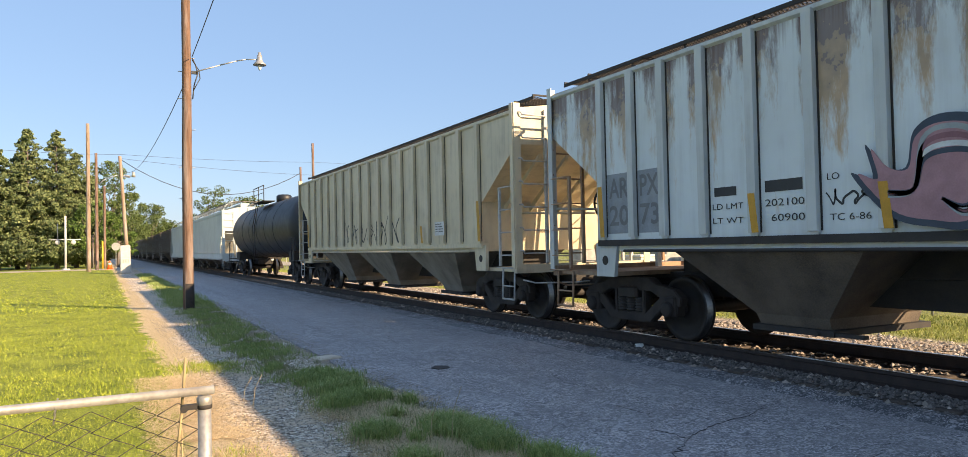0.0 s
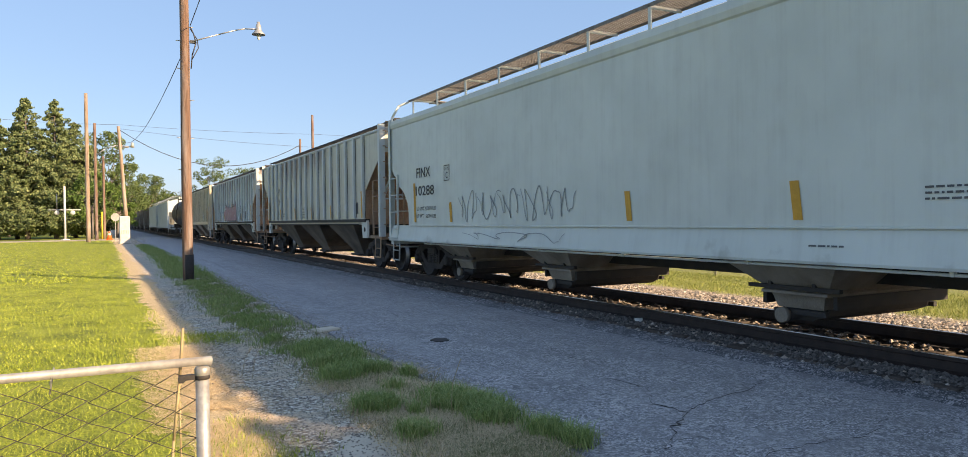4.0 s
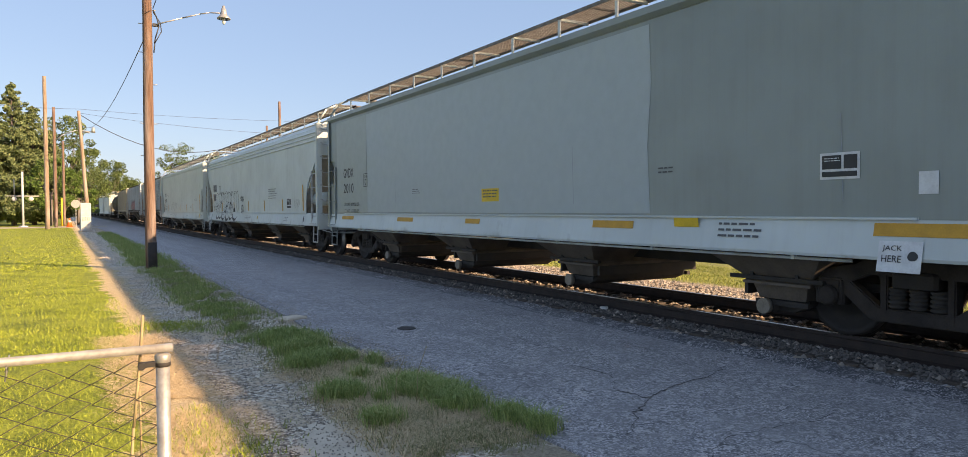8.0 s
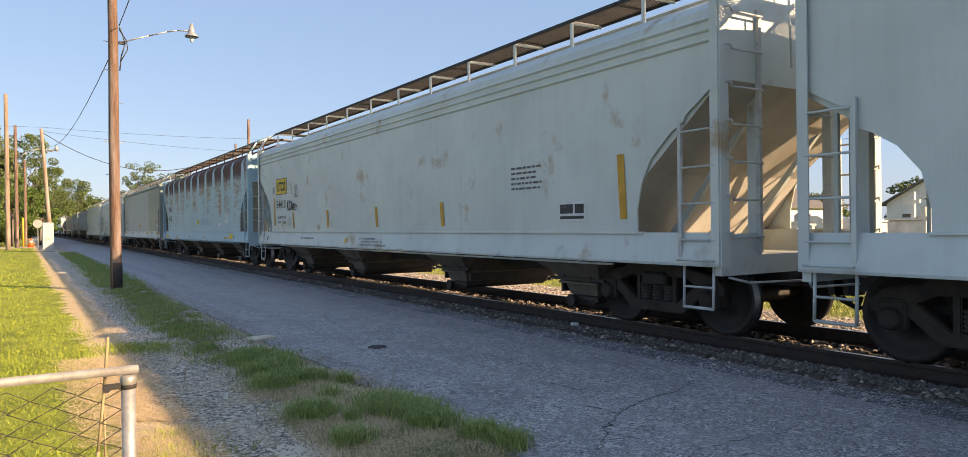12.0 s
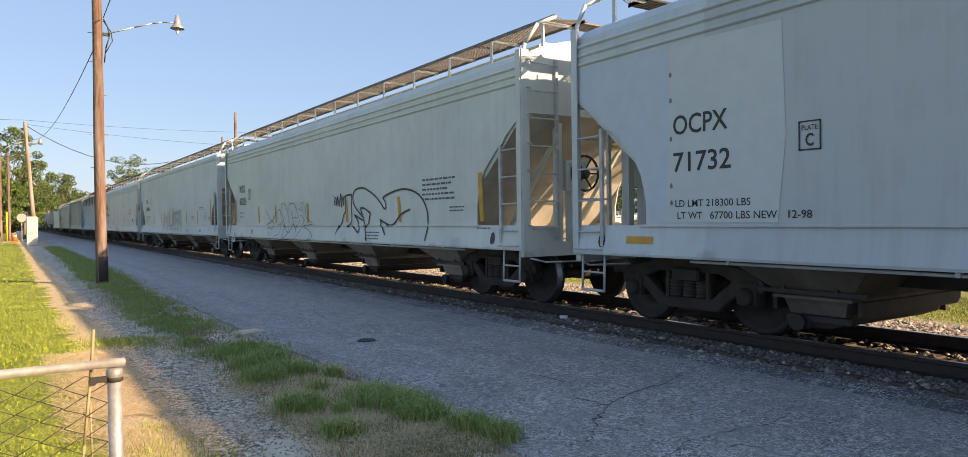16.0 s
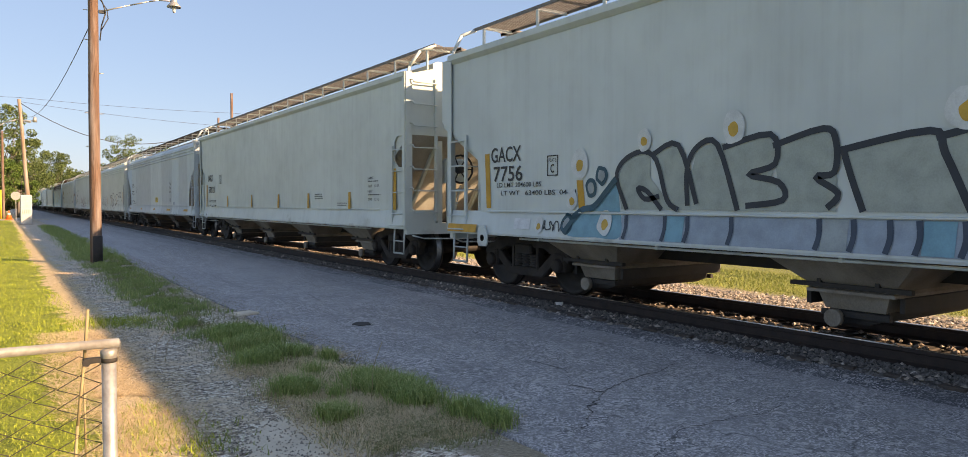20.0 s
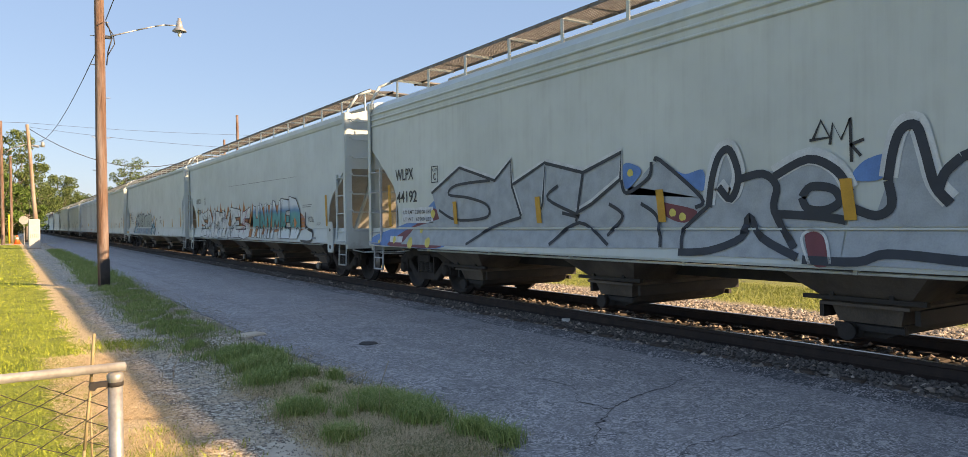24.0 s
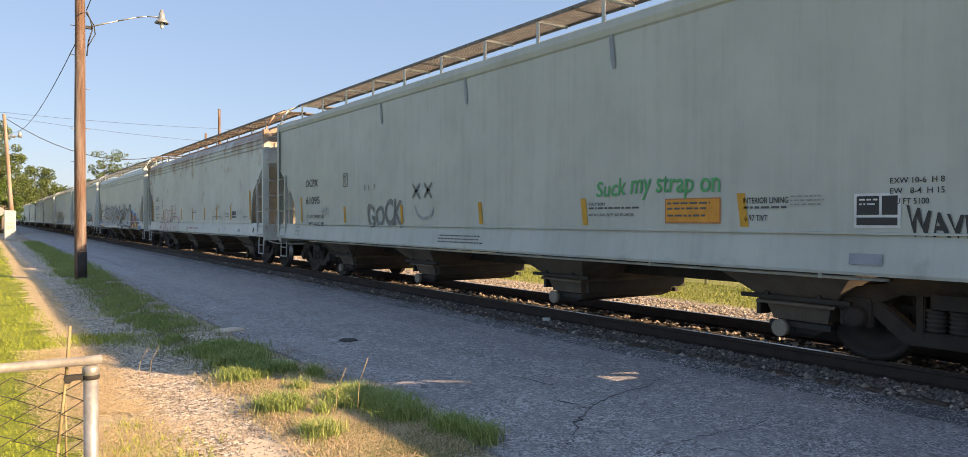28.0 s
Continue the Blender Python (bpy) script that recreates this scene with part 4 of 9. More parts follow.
def rib_car(name, L, u, paint, label, hopper=None, post=None, brake=1, bays=3, roof_mat=None, posts=None, slope_mat=None):
    """An older covered hopper with upright exterior posts and sloped open ends."""
    car = thing(name, label, "hopper car", "cars of the freight train")
    CARS.append((car, u - L / 2))
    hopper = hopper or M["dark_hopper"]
    post = post or paint
    w, H = 1.49, L / 2
    b = bmesh.new()
    roof = [(-w, 3.86), (-w + 0.05, 3.92), (-0.7, 4.02), (0.7, 4.02), (w - 0.05, 3.92), (w, 3.86)]
    rings = []
    for y, zc in ((-H, 3.25), (-H + 1.38, 2.28), (-H + 1.47, 1.3), (H - 1.47, 1.3), (H - 1.38, 2.28), (H, 3.25)):
        rings.append([(-w + 0.015, y, zc)] + [(x, y, z) for x, z in roof] + [(w - 0.015, y, zc)])
    loft(b, rings)
    recalc(b)
    for f in b.faces:
        if f.normal.z < -0.3 or (abs(f.normal.y) > 0.7 and f.calc_center_median().z < 2.6):
            f.material_index = 1
    part("bin", b, [paint, slope_mat or paint], car)
    poly = [(H, 3.84), (H, 3.22), (H - 1.36, 2.26), (H - 1.42, 1.44), (-H + 1.42, 1.44), (-H + 1.36, 2.26), (-H, 3.22), (-H, 3.84)]
    n_post = max(2, round((L - 2.9) / 0.84))
    for sx in (-1, 1):
        b = bmesh.new()
        prism(b, poly, "x", sx * (w - 0.005), sx * (w + 0.012))
        recalc(b)
        part("side_sheet", b, paint, car)
        seams = bmesh.new()
        for y in [H - s for s in posts] if posts else [H - 1.44 - (L - 2.88) * i / n_post for i in range(n_post + 1)]:
            b = bmesh.new()
            prism(b, [(y - 0.06, 1.5), (y + 0.06, 1.5), (y + 0.06, 3.84), (y - 0.06, 3.84)], "x", sx * (w + 0.01), sx * (w + 0.085))
            prism(b, [(y - 0.06, 1.5), (y + 0.06, 1.5), (y + 0.03, 1.42), (y - 0.03, 1.42)], "x", sx * (w + 0.01), sx * (w + 0.05))
            recalc(b)
            part("side_post", b, post, car)
            # a thin dark strip along either edge of the post
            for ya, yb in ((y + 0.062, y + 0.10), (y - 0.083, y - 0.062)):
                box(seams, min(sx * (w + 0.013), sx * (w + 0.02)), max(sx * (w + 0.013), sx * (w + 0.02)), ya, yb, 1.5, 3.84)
        part("panel_seam", seams, M["soot"], car, "narrow dark strips beside the posts")["kind"] = "stuff"
        b = bmesh.new()
        box(b, min(sx * (w - 0.1), sx * (w + 0.06)), max(sx * (w - 0.1), sx * (w + 0.06)), -H + 1.3, H - 1.3, 1.37, 1.46)
        pipe(b, [(sx * (w + 0.05), -H + 1.9, 1.30), (sx * (w + 0.05), H - 1.9, 1.30)], 0.02)
        part("side_sill", b, post if hopper != M["dark_hopper"] else M["soot"], car)
        b = bmesh.new()
        prism(b, [(sx * (w + 0.012), 3.80), (sx * (w + 0.05), 3.83), (sx * (w + 0.05), 3.875), (sx * (w - 0.03), 3.90)], "y", -H, H)
        recalc(b)
        part("eave", b, post, car)
        part("roof_walkway", grating(-H - 0.1, H + 0.1, *sorted((sx * 0.5, sx * 1.15)), 4.13), roof_mat or M["soot"], car)["kind"] = "stuff"
        b = bmesh.new()
        box(b, sx * 1.12 - 0.012, sx * 1.12 + 0.012, -0.02, 0.02, 3.95, 4.12)
        pieces(part("walkway_bracket", b, M["soot"], car), [(0, -H + 0.2 + 1.1 * i, 0) for i in range(int((L - 0.3) / 1.1) + 1)])
    for s in (-1, 1):
        ye = s * H
        ladders(car, L, s, w, 4.0, 0.98, post, slope_mat or M["rod"], 2.5, 0.62, 0.98)
        b = bmesh.new()
        lo, hi = sorted((ye - s * 0.11, ye - s * 1.5))
        box(b, -w + 0.08, w - 0.08, lo, hi, 0.92, 0.985)
        lo, hi = sorted((ye, ye - s * 0.1))
        box(b, -w - 0.02, w + 0.02, lo, hi, 0.90, 1.06)
        recalc(b)
        part("end_frame", b, slope_mat or post, car)
        for sx in (-1, 1):
            b = bmesh.new()
            prism(b, [(ye - s * 1.2, 0.92), (ye - s * 1.62, 0.92), (ye - s * 1.7, 1.38), (ye - s * 1.2, 1.42)], "x", sx * (w - 0.04), sx * (w + 0.02))
            recalc(b)
            part("bolster_bracket", b, post, car)
            b = bmesh.new()
            rod(b, (sx * (w + 0.018), ye - s * 1.42, 1.16), (sx * (w + 0.024), ye - s * 1.42, 1.16), 0.07, 14)
            part("bracket_hole", b, M["soot"], car, "dark round hole")
        for x in (-0.95, -0.35, 0.35, 0.95):
            b = bmesh.new()
            prism(b, [(ye - s * 0.02, 3.1), (ye - s * 0.06, 3.0), (ye - s * 1.36, 2.08), (ye - s * 1.45, 2.16)], "x", x - 0.035, x + 0.035)
            recalc(b)
            part("slope_rib", b, post, car)
        for x in (-0.62, 0.62):
            b = bmesh.new()
            box(b, x - 0.04, x + 0.04, min(ye - s * 0.1, ye - s * 0.18), max(ye - s * 0.1, ye - s * 0.18), 0.98, 3.06)
            part("end_post", b, post, car)
        b = bmesh.new()
        pipe(b, [(-w, ye - s * 0.1, 2.0), (w, ye - s * 0.1, 2.0)], 0.02)
        part("grab_bar", b, post, car)
        b = bmesh.new()
        lo, hi = sorted((ye - s * 0.6, ye + s * 0.08))
        for y in (lo, hi):
            box(b, -1.15, 1.15, y - 0.015, y + 0.015, 4.14, 4.17)
        part("end_rail", b, M["soot"], car)
        coupler(car, L, s)
        if brake in (s, 2):
            brake_gear(car, L, s, M["soot"])
    b = bmesh.new()
    box(b, -0.33, 0.33, -H, H, 0.62, 0.95)
    box(b, -0.33, 0.33, -H + 1.8, H - 1.8, 0.955, 1.29)
    part("centre_sill", b, M["soot"], car)
    span = (L - 4.4) / bays
    for i in range(bays):
        yc = H - 2.2 - span * (i + 0.5)
        b = bmesh.new()
        k = 1.42
        rings = []
        for z, hx, ya, yb in ((1.42, 1.46, -k, k), (1.34, 1.46, -k, k), (0.50, 0.86, -0.52, 0.52), (0.36, 0.80, -0.5, 0.5)):
            rings.append([(-hx, yc + ya, z), (hx, yc + ya, z), (hx, yc + yb, z), (-hx, yc + yb, z)])
        loft(b, rings)
        recalc(b)
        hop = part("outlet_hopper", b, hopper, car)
        b = bmesh.new()
        box(b, -0.9, 0.9, yc - 0.6, yc + 0.55, 0.30, 0.37)
        box(b, -0.88, -0.8, yc - 0.95, yc - 0.6, 0.31, 0.35)
        rod(b, (-0.95, yc - 0.4, 0.33), (0.95, yc - 0.4, 0.33), 0.03, 8)
        part("outlet_gate", b, M["soot"], hop)
    add_trucks(car, L, 1.4)
    return car


def tank_car(name, L, u, paint, label):
    car = thing(name, label, "tank car", "cars of the freight train")
    CARS.append((car, u - L / 2))
    H = L / 2
    b = bmesh.new()
    R, zc = 1.42, 2.45
    prof = [(-H + 0.35, 0.02), (-H + 0.42, 0.6), (-H + 0.6, 1.05), (-H + 0.9, 1.32), (-H + 1.2, R), (H - 1.2, R), (H - 0.9, 1.32), (H - 0.6, 1.05), (H - 0.42, 0.6), (H - 0.35, 0.02)]
    lathe(b, prof, "y", 40, (0, 0, zc))
    recalc(b)
    part("tank", b, paint, car)
    for y in (-4, -2, 0, 2, 4):
        b = bmesh.new()
        lathe(b, [(y - 0.06, R + 0.002), (y - 0.06, R + 0.012), (y + 0.06, R + 0.012), (y + 0.06, R + 0.002)], "y", 40, (0, 0, zc))
        part("weld_band", b, paint, car)
    b = bmesh.new()
    lathe(b, [(3.8, 0.38), (4.12, 0.38), (4.2, 0.30), (4.2, 0.01)], "z", 20)
    part("dome", b, paint, car)
    b = bmesh.new()
    for x in (-1.0, 1.0):
        box(b, x - 0.3, x + 0.3, -1.3, 1.3, 3.78, 3.82)
        for y in (-1.3, 0, 1.3):
            rod(b, (x * 1.25, y, 3.8), (x * 1.25, y, 4.55), 0.02)
        pipe(b, [(x * 1.25, -1.3, 4.55), (x * 1.25, 1.3, 4.55)], 0.02)
        pipe(b, [(x * 1.25, -1.3, 4.2), (x * 1.25, 1.3, 4.2)], 0.015)
        for y in (-0.25, 0.25):
            pipe(b, [(x * 1.3, y, 3.8), (x * 1.52, y, 2.6), (x * 1.5, y, 0.9)], 0.02)
        for k in range(8):
            rod(b, (x * 1.5, -0.25, 1.0 + k * 0.33), (x * 1.5, 0.25, 1.0 + k * 0.33), 0.013)
    part("platform", b, M["soot"], car, "black top platform with railings and ladders")
    for s in (-1, 1):
        b = bmesh.new()
        lo, hi = sorted((s * H, s * (H - 3.0)))
        box(b, -0.35, 0.35, lo, hi, 0.62, 0.95)
        lo, hi = sorted((s * (H - 1.0), s * (H - 2.0)))
        box(b, -1.2, 1.2, lo, hi, 0.9, 1.35)
        lo, hi = sorted((s * H, s * (H - 0.6)))
        box(b, -1.5, 1.5, lo, hi, 0.93, 0.98)
        for x in (-1.45, 1.45):
            rod(b, (x, s * H, 0.4), (x, s * H, 1.9), 0.02)
            rod(b, (x, s * (H - 0.5), 0.4), (x, s * (H - 0.5), 1.9), 0.02)
            rod(b, (x, s * H, 1.9), (x, s * (H - 0.5), 1.9), 0.02)
        part("underframe", b, M["soot"], car)
    for s in (-1, 1):
        coupler(car, L, s)
    add_trucks(car, L, 1.6)
    return car


M["slope"] = plain("dusty_slope_sheet", (0.50, 0.47, 0.42), (0.35, 0.31, 0.25), 1.6, 0.8, stretch=(1, 1, 0.5))
P_white = car_paint("white_hopper_paint", WHITE, dirt=0.10, seed=1)
P_white_b = car_paint("cool_white_hopper_paint", (0.554, 0.61, 0.593), dirt=0.09, seed=5)
P_white_c = car_paint("warm_white_hopper_paint", (0.582, 0.621, 0.571), dirt=0.12, seed=8)
P_dull = car_paint("dull_white_hopper_paint", (0.455, 0.485, 0.44), dirt=0.22, seed=83, streak=(0.22, 0.19, 0.15))
P_grey = car_paint("grey_hopper_paint", (0.25, 0.292, 0.28), dirt=0.12, seed=3, rough=0.36)
P_patch = car_paint("patched_white_hopper_paint", (0.531, 0.588, 0.599), dirt=0.15, patch=(0.42, 0.46, 0.48), seed=12)
P_spot = car_paint("stained_white_hopper_paint", (0.565, 0.605, 0.576), dirt=0.1, seed=15, spots=1.0)
P_eave = car_paint("eave_rusted_white_paint", (0.565, 0.60, 0.565), dirt=0.14, seed=19, spots=1.0, drip=0.8, drip_low=3.36, drip_fine=1.6, rust_tone=(0.25, 0.125, 0.06))
P_old = car_paint("rust_stained_white_paint", (0.66, 0.72, 0.72), rust=0.62, slope=0.13, swing=0.10, tan=(0.47, 0.27, 0.10), grain=(1, 1.9, 0.42), dirt=0.14, seed=21, period=0.8325, phase=0.62, drip=0.7, drip_low=3.6)
P_blue = rusted_blue()
P_tan = car_paint("faded_tan_paint", (0.66, 0.565, 0.395), dirt=0.35, seed=41)
P_cream = car_paint("weathered_grey_cream_paint", (0.56, 0.535, 0.43), dirt=0.3, seed=51, streak=(0.20, 0.14, 0.10), drip=0.75, drip_low=2.95, drip_fine=7, drip_from=(-2.2, 4.2), rust_tone=(0.13, 0.058, 0.034))
P_post = car_paint("weathered_white_post_paint", (0.55, 0.58, 0.56), dirt=0.3, seed=57)
P_rusty = plain("rusty_slope_sheet", (0.42, 0.29, 0.19), (0.24, 0.14, 0.085), 2.5, 0.85, stretch=(1, 1, 0.4))
P_sooty = car_paint("sooty_brown_paint", (0.13, 0.11, 0.095), dirt=0.6, seed=61)
P_black = car_paint("dusty_black_tank_paint", (0.016, 0.018, 0.023), dirt=0.10, seed=71, streak=(0.06, 0.052, 0.046), rough=0.5)

TRAIN = {}
TRAIN["tan"] = rib_car("covered_hopper_car", 16.3, 27.7, P_tan, "faded tan ribbed covered hopper car with black scrawl", brake=0, hopper=M["hopper_dirt"])
TRAIN["old"] = rib_car("covered_hopper_car", 16.2, 10.2, P_old, "rust-stained white ribbed hopper car with pink graffiti", brake=1, post=P_post, slope_mat=P_rusty, posts=(1.41, 2.11, 2.75, 3.48, 4.26, 5.05, 5.85, 6.75, 7.65, 8.55, 9.44, 10.34, 11.09, 11.89, 12.63, 13.4, 14.08, 14.74))
TRAIN["cream"] = rib_car("covered_hopper_car", 16.1, -7.5, P_cream, "weathered grey ribbed hopper car with brown streaks", brake=1, post=P_post, slope_mat=P_rusty)
TRAIN["fx1"] = flow_car("covered_hopper_car", 18.7, -24.5, P_white_c, "clean white smooth-sided hopper car with amber reflectors", "band", 0, hopper=M["hopper_dirt"])
TRAIN["gp"] = flow_car("covered_hopper_car", 18.8, -44.5, P_white, "white smooth-sided hopper car with black outline graffiti", "ribs", -1, tank=-1)
TRAIN["gv"] = flow_car("covered_hopper_car", 17.55, -64.4, P_grey, "grey smooth-sided hopper car with paint patches", "lip", -1, sill=P_white_b)
TRAIN["w1"] = flow_car("covered_hopper_car", 18.0, -83.18, P_blue, "heavily rusted pale blue smooth-sided hopper car", "band", 0, bulge=True)
TRAIN["u5"] = flow_car("covered_hopper_car", 18.7, -102.5, P_spot, "white hopper car with yellow owner plate and rust spots", "ribs", 0, walk_mat=M["soot"])
TRAIN["f2"] = flow_car("covered_hopper_car", 18.68, -122.2, P_white_b, "white smooth-sided hopper car with red outlined graffiti", "band", -1, hopper=M["hopper_dirt"])
TRAIN["w6"] = flow_car("covered_hopper_car", 17.8, -142.1, P_white_c, "white smooth-sided hopper car with black line graffiti", "ribs", -1, hopper=M["hopper_dirt"])
TRAIN["oc"] = flow_car("covered_hopper_car", 18.83, -161.12, P_patch, "white hopper car with grey repainted patches", "ribs", 1, walk_mat=M["soot"])
TRAIN["ia"] = flow_car("covered_hopper_car", 17.4, -180.97, P_white_c, "plain off-white smooth-sided hopper car", "lip", -1, hopper=M["hopper_dirt"])
TRAIN["ga"] = flow_car("covered_hopper_car", 18.85, -200.02, P_white, "white hopper car with grey block graffiti and eggs", "lip", 1, hopper=M["hopper_dirt"])
TRAIN["u4"] = flow_car("covered_hopper_car", 17.5, -219.85, P_white_b, "white hopper car with teal and orange graffiti", "band", 0)
TRAIN["w9"] = flow_car("covered_hopper_car", 17.35, -238.68, P_white_c, "white hopper car with grey, red and blue graffiti", "ribs", 1)
TRAIN["ao"] = flow_car("covered_hopper_car", 17.65, -257.2, P_eave, "stained white hopper car with red scribbled tags", "ribs", 1)
TRAIN["o6"] = flow_car("covered_hopper_car", 17.9, -276.1, P_dull, "off-white hopper car with grey and green tags", "band", 0)
TRAIN["tank"] = tank_car("tank_car", 16.6, 45.6, P_black, "dusty black tank car with a top platform")
tank_car("tank_car", 16.6, -295.2, P_black, "dusty black tank car behind the last hopper")
u = 46.9
for i in range(2):
    u += 18.9
    flow_car("covered_hopper_car", 18.4, u, P_white_b, "pale grey smooth-sided hopper car far down the line", "band", 0)
    u += 0.6
for i in range(9):
    u += 16.9
    rib_car("covered_hopper_car", 16.0, u, P_sooty, "dark brown ribbed hopper car far down the line", brake=0)
    u += 0.4

# ---- poles, lamp, wires ----
def wood(name, a, b):
    """Weathered round timber: long grain, dark checks, grey bleaching."""
    n = Nodes(name)
    grain = n.noise(n.mapped((14, 14, 0.55)), 3.0, 8, 0.78)
    col = n.mix(n.ramp(grain, [(0.35, 0.0), (0.65, 1.0)]), a, b)
    grey = n.noise(n.mapped((3, 3, 0.35), (4, 2, 0)), 1.6, 4)
    col = n.mix(n.ramp(grey, [(0.45, 0.0), (0.7, 0.55)]), col, tuple(0.30 + 0.5 * c for c in a))
    check = n.noise(n.mapped((26, 26, 0.30), (1, 5, 2)), 2.0, 5, 0.6)
    col = n.mix(n.ramp(check, [(0.62, 0.0), (0.68, 0.85)]), col, tuple(c * 0.25 for c in b))
    n.bump(n.math("SUBTRACT", grain, n.ramp(check, [(0.6, 0.0), (0.7, 1.0)])), 0.9, 0.02)
    return n.done(col, 0.88)


M["pole"] = wood("weathered_pole_wood", (0.25, 0.145, 0.095), (0.085, 0.048, 0.034))
M["pole_pale"] = wood("bleached_pole_wood", (0.36, 0.255, 0.175), (0.19, 0.125, 0.085))
M["tar"] = plain("tarred_wood", (0.03, 0.026, 0.024), (0.05, 0.04, 0.035), 8, 0.8)
M["galv"] = plain("galvanised_steel", (0.50, 0.49, 0.46), (0.34, 0.32, 0.29), 14, 0.45, 0.55)
M["wire"] = plain("black_cable", (0.03, 0.03, 0.032), (0.05, 0.05, 0.05), 5, 0.6)
M["white"] = plain("white_enamel", (0.72, 0.72, 0.68), (0.58, 0.58, 0.54), 6, 0.55)
M["cabinet"] = plain("grey_cabinet_paint", (0.58, 0.57, 0.53), (0.46, 0.45, 0.42), 3, 0.6)
M["orange"] = plain("orange_plastic", (0.85, 0.16, 0.03), (0.7, 0.12, 0.02), 5, 0.5)
M["yellow"] = plain("yellow_plastic", (0.75, 0.48, 0.04), (0.6, 0.36, 0.03), 5, 0.5)


def pole(x, y, h, r0=0.15, r1=0.11, mat="pole", lean=(0, 0), tar=0.0, label="weathered wooden utility pole"):
    p = thing("utility_pole", label, "utility pole", "utility poles", at=(x, y, 0))
    b = bmesh.new()
    rings = []
    for i in range(9):
        f = i / 8
        cx, cy = lean[0] * f + 0.02 * noise.noise((x, y, f * 3)), lean[1] * f
        r = r0 + (r1 - r0) * f
        rings.append([(cx + r * math.cos(a * math.tau / 14), cy + r * math.sin(a * math.tau / 14), -0.2 + (h + 0.2) * f) for a in range(14)])
    loft(b, rings, smooth=True)
    part("shaft", b, M[mat], p)
    if tar:
        b = bmesh.new()
        lathe(b, [(-0.1, r0 + 0.004), (tar, r0 + 0.003), (tar, r0 - 0.02)], "z", 14)
        part("tarred_foot", b, M["tar"], p, "black tarred pole foot")
    return p


def cable(name, pts, sag, r=0.014, label="black overhead cable strung between poles", n=14):
    """A hanging cable between points."""
    b = bmesh.new()
    path = []
    for p, q in zip(pts, pts[1:]):
        p, q = Vector(p), Vector(q)
        for i in range(n + (q == Vector(pts[-1]))):
            f = i / n
            c = p.lerp(q, f)
            c.z -= sag * 4 * f * (1 - f)
            path.append(c)
    tube(b, path, r, 5)
    return tagged(part(name, b, M["wire"]), label, "cable", "overhead cables")


lamp_pole = pole(2.14, 22.6, 11.2, 0.15, 0.113, tar=0.75, label="brown wooden utility pole with street lamp and tarred foot")
b = bmesh.new()
for z, a in ((4.1, 0.3), (4.1, 3.3), (6.9, 2.8), (6.1, 2.9), (5.2, 0.0), (7.3, 0.2), (3.2, 2.6)):
    rod(b, (math.cos(a) * 0.12, math.sin(a) * 0.12, z), (math.cos(a) * 0.24, math.sin(a) * 0.24, z + 0.01), 0.012, 5)
part("climbing_pegs", b, M["galv"], lamp_pole)
b = bmesh.new()
pipe(b, [(0.16, -0.05, 7.3), (0.24, -0.08, 7.1), (0.30, -0.1, 6.85), (0.20, -0.06, 6.5), (0.16, -0.04, 6.1)], 0.018, 5)
pipe(b, [(0.15, -0.05, 7.25), (0.34, -0.06, 6.95), (0.36, -0.1, 6.7), (0.18, -0.08, 6.35)], 0.014, 5)
box(b, 0.14, 0.3, -0.08, 0.02, 6.84, 6.92)
part("wiring", b, M["wire"], lamp_pole)["kind"] = "stuff"
lamp = thing("street_lamp", "bell-shaped grey street lamp on a thin curved arm", "street lamp", at=(2.14, 22.6, 0))
b = bmesh.new()
pipe(b, [(0.15, -0.05, 6.87), (0.9, -0.24, 7.12), (1.35, -0.36, 7.26), (1.6, -0.45, 7.31), (1.92, -0.55, 7.31)], 0.019, 8)
part("arm", b, M["galv"], lamp)
b = bmesh.new()
lathe(b, [(7.53, 0.02), (7.52, 0.045), (7.45, 0.045), (7.44, 0.07), (7.30, 0.085), (7.26, 0.10), (7.17, 0.185), (7.145, 0.19), (7.16, 0.15), (7.22, 0.04)], "z", 20, (1.97, -0.56, 0))
recalc(b)
part("shade", b, M["galv"], lamp, "dull metal bell shade")
b = bmesh.new()
lathe(b, [(7.18, 0.03), (7.10, 0.055), (7.02, 0.04), (6.99, 0.01)], "z", 12, (1.97, -0.56, 0))
part("bulb", b, M["white"], lamp)

pole(-1.24, 77.6, 13.9, 0.20, 0.15, "pole_pale", label="tall bare pale wooden pole")
pole(-0.62, 85.3, 12.1, 0.17, 0.13, "pole", label="brown wooden pole with a small street light")
pole(0.13, 94.8, 9.5, 0.15, 0.12, "pole", label="short dark wooden pole")
pole(1.95, 72.2, 10.3, 0.18, 0.13, "pole_pale", lean=(-0.62, 0), label="leaning wooden utility pole beside the cabinet")
pole(18.7, 72.6, 12.3, 0.16, 0.12, "pole", label="wooden utility pole beyond the train")
pole(17.3, 72.0, 9.8, 0.12, 0.1, "pole", label="thin pole beyond the train")
b = bmesh.new()
pipe(b, [(-0.55, 85.2, 8.8), (0.3, 84.6, 9.4), (1.3, 84.2, 9.75), (2.1, 84.0, 9.7)], 0.05, 6)
rod(b, (2.0, 84, 9.65), (2.5, 84, 9.6), 0.12, 8)
tagged(part("street_light", b, M["galv"]), "thin curved arm street light on a pole", "street light")
b = bmesh.new()
